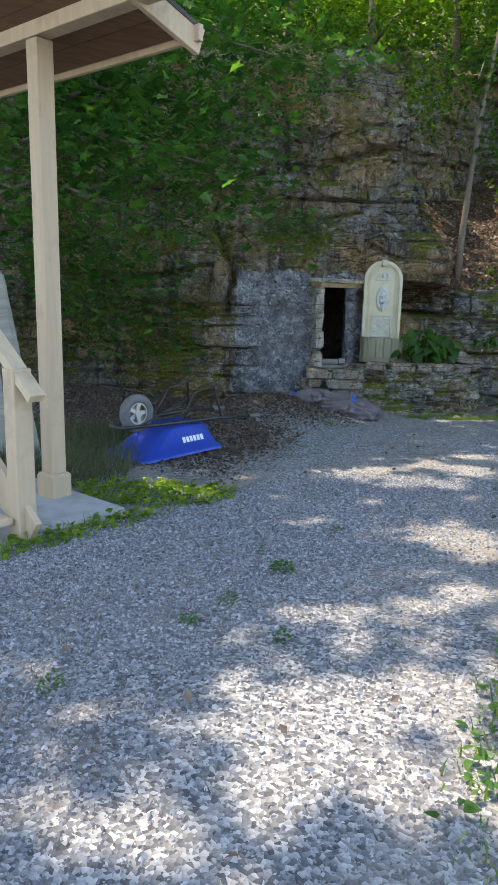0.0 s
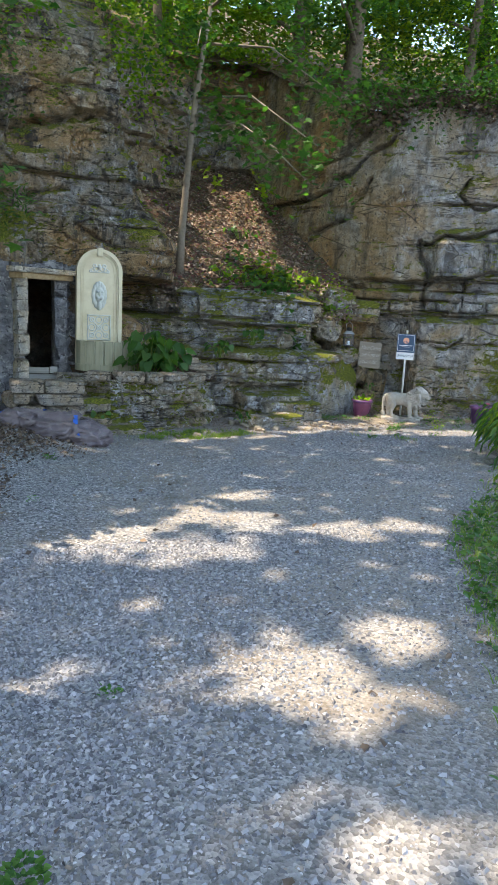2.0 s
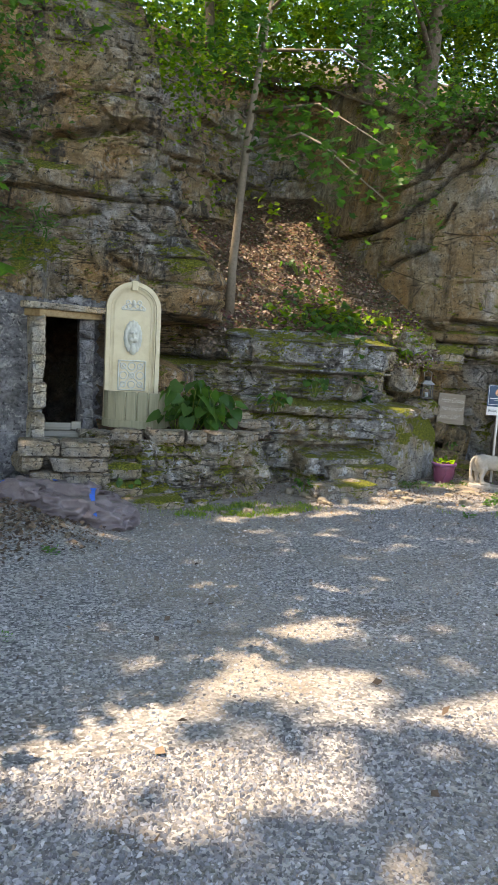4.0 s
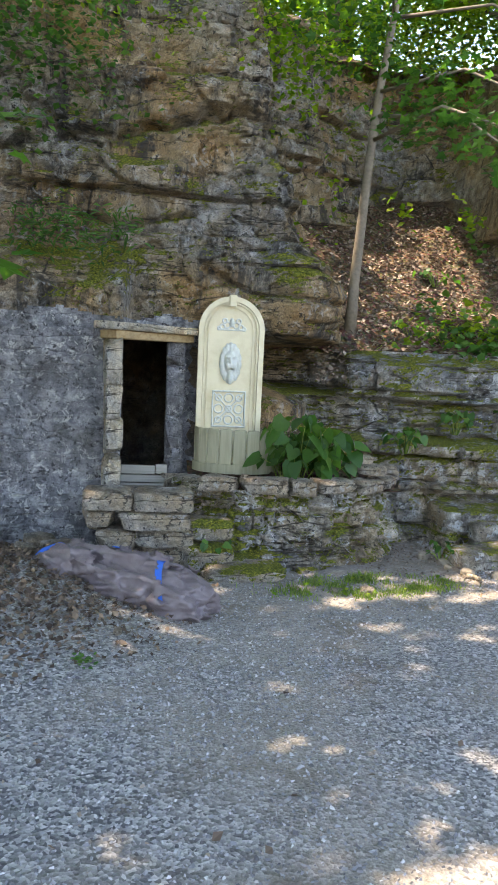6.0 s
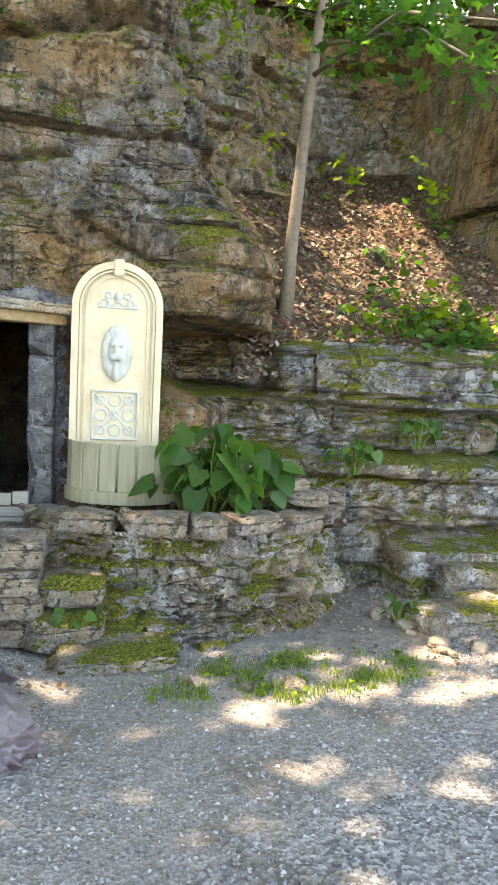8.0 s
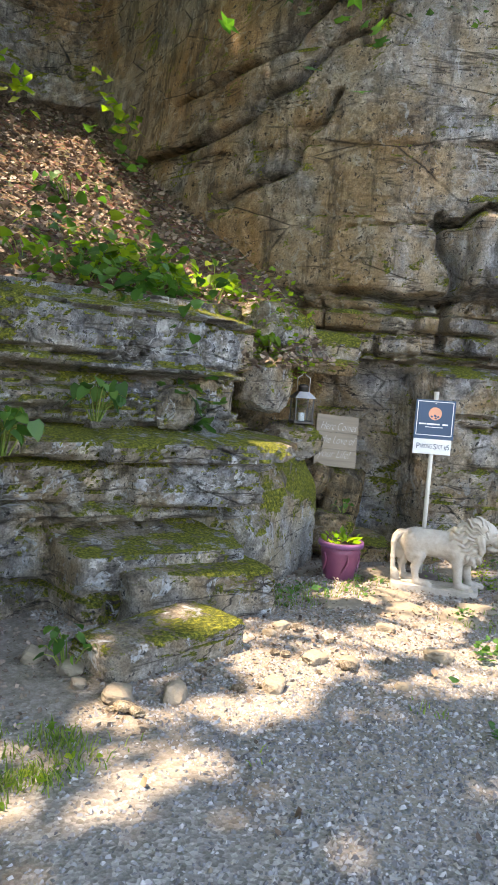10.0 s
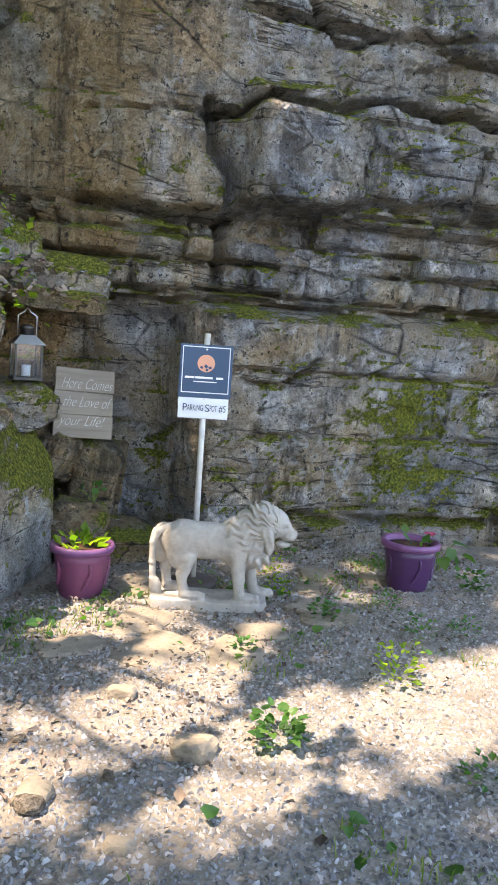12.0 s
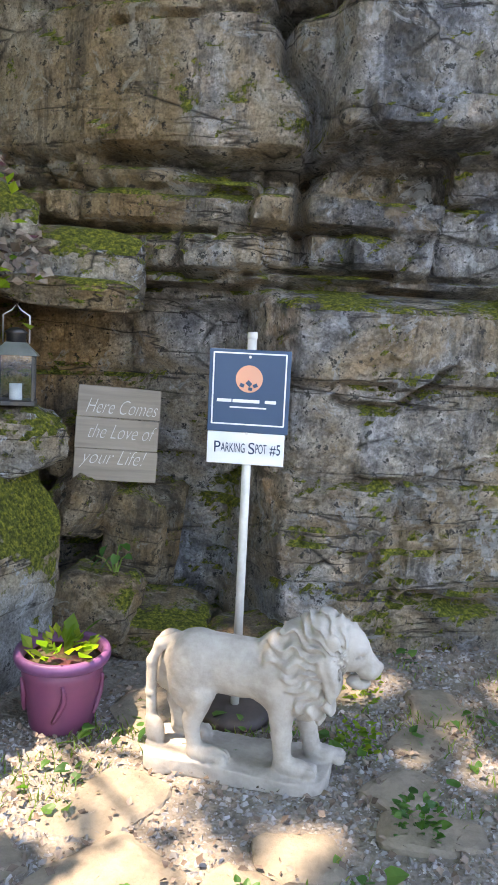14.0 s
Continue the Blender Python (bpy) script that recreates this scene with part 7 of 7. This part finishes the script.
blades("corner_grass", *scatter(26000, 4.8, 10.0, 10.8, 14.0, sparse), 0.05, 78, M_GRASS, "thin tufts of grass on the stony ground", "grass")
low_leaves("corner_weeds", *scatter(2600, 4.8, 10.0, 10.8, 14.0, sparse), 0.06, 0.05, 79, M_LEAF, "small green weeds on the stony ground")
dry = scatter(9000, -3.2, -0.9, 5.9, 9.0, lambda x, y: 1.0 - pad_strip(x, y) - 0.3)
blades("dry_grass", *dry, 0.24, 80, island_material("dull_grass", ((0.0, (0.06, 0.075, 0.035)), (0.6, (0.10, 0.11, 0.06)), (1.0, (0.17, 0.16, 0.10))), 0.7, 0.2, 0.2),
       "long dull grass beside the wheelbarrow", "grass", None, 0.9)
# weeds that have come up through the gravel
for k, (x, y, n, h, s) in enumerate([(0.55, 3.95, 22, 0.07, 0.06), (0.28, 3.45, 16, 0.05, 0.05), (0.1, 3.2, 12, 0.04, 0.045), (-0.35, 2.5, 14, 0.05, 0.05), (0.55, 3.05, 8, 0.04, 0.05), (-0.55, 2.25, 10, 0.04, 0.05), (0.95, 4.9, 8, 0.04, 0.045), (0.4, 4.4, 8, 0.04, 0.04),
                                     (6.75, 12.05, 16, 0.10, 0.11), (7.55, 12.0, 16, 0.17, 0.10), (8.0, 12.75, 18, 0.12, 0.08), (8.45, 12.6, 16, 0.12, 0.08), (5.9, 11.3, 10, 0.06, 0.08), (7.05, 11.35, 12, 0.06, 0.09), (8.2, 13.25, 12, 0.12, 0.08), (8.5, 13.55, 14, 0.16, 0.09),
                                     (1.2, 10.1, 9, 0.06, 0.07), (8.15, 12.2, 14, 0.12, 0.08), (9.2, 12.4, 16, 0.14, 0.09), (0.9, 8.3, 10, 0.05, 0.05), (7.35, 12.75, 10, 0.06, 0.07), (8.35, 12.05, 12, 0.10, 0.08)]):
    rng2 = np.random.default_rng(500 + k)
    n, s = 4 * n, 0.40 * s
    a = rng2.uniform(0, 6.283, n)
    C = np.stack([rng2.uniform(0.2, 1.6, n) * s * np.cos(a), rng2.uniform(0.2, 1.6, n) * s * np.sin(a), rng2.uniform(0.1, 1, n) * h], -1)
    D = np.stack([np.cos(a), np.sin(a), rng2.uniform(-0.1, 0.9, n)], -1)
    C[:, :2] *= 1.7
    v, f = leaf_arrays(C, s * rng2.uniform(0.6, 1.2, n), LEAF_SIMPLE if k % 2 else LEAF_HEART, rng2, 0.3, D)
    w = obj("weed", mesh_from("weed", v, f), M_LEAF_SUN if k in (9, 14, 15) else M_LEAF, None, "small green weed growing through the gravel", "weed", "gravel weeds", "stuff")
    w.matrix_world = pose(x, y, gz(x, y) + 0.003)


# ---- dry leaves ----
def litter(name, X, Y, Z, size, seed, label, shape=LEAF_SIMPLE, mat=M_LITTER):
    r = np.random.default_rng(seed)
    v, f = leaf_arrays(np.stack([X, Y, Z + r.uniform(0.0, 0.03, len(X))], -1), size * r.uniform(0.5, 1.3, len(X)), shape, r, 0.7)
    return obj(name, mesh_from(name, v, f), mat, None, label, "leaf litter", "", "stuff")


def heap(x, y):
    a = np.exp(-1.1 * (((x - 0.35) / 1.35) ** 2 + ((y - 11.4) / 1.5) ** 2))
    b = np.exp(-1.6 * (((x + 0.15 - 0.12 * (y - 8)) / 0.85) ** 2 + ((y - 8.4) / 2.0) ** 2))
    c = 0.75 * sstep(0.7, -0.1, x) * sstep(7.8, 9.2, y)
    return np.clip(1.5 * np.maximum(np.maximum(a, b), c) - 0.25 + 0.3 * n2(x, y, 2, 15), 0, 1) * sstep(-4.6, -2.2, x + 0.5 * n2(x, y, 0.9, 21))


X, Y = scatter(92000, -4.6, 2.4, 5.4, 13.6, heap)
litter("leaf_heap", X, Y, ground_z(X, Y), 0.046, 81, "heap of raked dry brown leaves by the cliff")
X, Y = scatter(20000, 3.4, 7.4, 14.4, 19.5, lambda x, y: 0.6 + 0.3 * n2(x, y, 1, 4))
litter("slope_litter", X, Y, gully_z(X, Y), 0.07, 82, "dry brown leaves on the gully slope", LEAF_SIMPLE, M_LITTER_PALE)
X, Y = scatter(15000, 3.6, 10.2, 11.6, 15.0, lambda x, y: sstep(11.4, 13.2, y - 0.1 * np.maximum(7 - x, 0)) * 0.85)
litter("corner_litter", X, Y, ground_z(X, Y), 0.03, 83, "thin scatter of dry leaves at the cliff foot", LEAF_SIMPLE, M_LITTER_PALE)
X, Y = scatter(1500, 2.0, 4.1, 13.1, 14.2, lambda x, y: 0.7 + 0 * x)
litter("bed_litter", X, Y, -0.74 + 0.12 * sstep(13.4, 14.2, Y), 0.06, 84, "dry leaves in the planter bed")
X, Y = scatter(1600, -0.5, 6.5, 1.0, 12.0, lambda x, y: 0.12 + 0 * x)
litter("drive_litter", X, Y, ground_z(X, Y), 0.05, 85, "stray dry leaves on the gravel drive")

# ---- flat stones set in the ground near the statue ----
for k, (x, y, sx, sy, yaw) in enumerate([(7.22, 13.42, 0.55, 0.36, 20), (7.62, 12.86, 0.34, 0.26, -30), (7.05, 13.05, 0.6, 0.4, 10), (8.05, 12.72, 0.42, 0.26, -40), (8.45, 13.15, 0.36, 0.26, 15), (7.3, 12.75, 0.5, 0.32, 35), (8.75, 13.35, 0.4, 0.3, 60),
                                         (6.75, 13.35, 0.45, 0.3, -20), (8.15, 12.95, 0.34, 0.24, 5), (8.95, 13.0, 0.35, 0.25, 30), (7.75, 14.0, 0.6, 0.45, 10), (8.5, 13.75, 0.5, 0.35, -20)]):
    boulder("flagstone", (x, y, gz(x, y) - 0.008), (0.84 * sx, 0.84 * sy, 0.07), 600 + k, M_FLAG, "flat pale stone set in the ground near the statue", "flagstone", "flagstones", yaw, 0, 5, 0.10, None, 3)
for k in range(26):
    r3 = random.Random(900 + k)
    x, y = (r3.uniform(4.4, 6.6), r3.uniform(11.9, 13.2)) if k < 16 else (r3.uniform(-0.4, 0.9), r3.uniform(12.3, 12.9)) if k < 22 else (r3.uniform(2.0, 3.4), r3.uniform(11.8, 12.3))
    s = r3.uniform(0.08, 0.2) if k < 16 else r3.uniform(0.2, 0.42)
    if k >= 22:
        s *= 0.4
    boulder("loose_rock", (x, y, gz(x, y) + 0.10 * s), (s, s * r3.uniform(0.6, 0.9), s * r3.uniform(0.4, 0.6)), 700 + k, M_FLAG if k < 16 else M_STONE, "loose angular stone lying on the ground", "stone", "loose rocks", r3.uniform(0, 180), 8, 4, 0.16, None, 3)


for k in range(34):
    r3 = random.Random(1500 + k)
    x, y = (r3.uniform(-0.2, 1.5), r3.uniform(9.9, 11.6)) if k < 20 else (r3.uniform(4.5, 6.4), r3.uniform(12.1, 13.1))
    s = r3.uniform(0.035, 0.10)
    boulder("rubble_stone", (x, y, gz(x, y) + 0.25 * s), (s, s * r3.uniform(0.6, 0.95), s * r3.uniform(0.45, 0.7)), 1600 + k, M_STONE if k % 3 else M_PALE, "small grey stone among dry leaves", "stone", "rubble stones", r3.uniform(0, 180), 12, 4, 0.16, None, 2)


# ---- loose gravel ----
def gravel(name, X, Y, size, seed, label):
    """Angular ridged chips, their lower half sunk in the bed."""
    r = np.random.default_rng(seed)
    n = len(X)
    base = np.array([(1, 0.75, -0.3), (-1, 0.75, -0.3), (-1, -0.75, -0.3), (1, -0.75, -0.3), (0.5, 0.05, 0.66), (-0.5, -0.05, 0.58)])
    V = base[None] + r.normal(size=(n, 6, 3)) * 0.2
    a = r.uniform(0, 6.283, n)
    ca, sa = np.cos(a)[:, None], np.sin(a)[:, None]
    st = r.uniform(0.55, 1.0, n)[:, None]
    x, y, z = V[..., 0], V[..., 1] * st, V[..., 2]
    s = size[:, None]
    V = np.stack([X[:, None] + s * (ca * x - sa * y), Y[:, None] + s * (sa * x + ca * y), ground_z(X, Y)[:, None] + s * (z + 0.22)], -1).reshape(-1, 3)
    tri = np.array([(0, 1, 4), (1, 5, 4), (1, 2, 5), (2, 3, 5), (3, 4, 5), (3, 0, 4)])
    F = (tri[None] + (np.arange(n) * 6)[:, None, None]).reshape(-1, 3)
    return obj(name, mesh_from(name, V, F), M_PEBBLE, None, label, "gravel", "", "stuff")


def stony(x, y):
    d = verge_edge(y) - x
    return np.clip(0.30 + 0.75 * sstep(0.5, 2.0, d) + 0.35 * n2(x, y, 0.8, 61), 0.05, 1) * (d > -0.2) * ((x + 0.62) * 0.83 - (y - 5.1) * 0.56 > 0.05) * sstep(11.5, 7.0, y + 0 * x) ** 0.5


X, Y = scatter(270000, -1.8, 4.6, 0.9, 7.0, stony)
gravel("drive_gravel", X, Y, 0.004 + 0.0095 * rng.uniform(0, 1, len(X)) ** 3, 91, "coarse grey crushed gravel on the drive")
X, Y = scatter(85000, -0.5, 8.0, 6.5, 12.5, lambda x, y: 0.55 + 0.3 * n2(x, y, 0.9, 63))
gravel("yard_gravel", X, Y, 0.005 + 0.007 * rng.uniform(0, 1, len(X)) ** 2, 92, "fine grey gravel on the yard")
X, Y = scatter(80000, 4.6, 10, 10.6, 14.2, lambda x, y: 0.7 + 0.4 * n2(x, y, 1.2, 64))
gravel("corner_gravel", X, Y, 0.004 + 0.011 * rng.uniform(0, 1, len(X)) ** 4, 93, "small stones on the trodden earth")
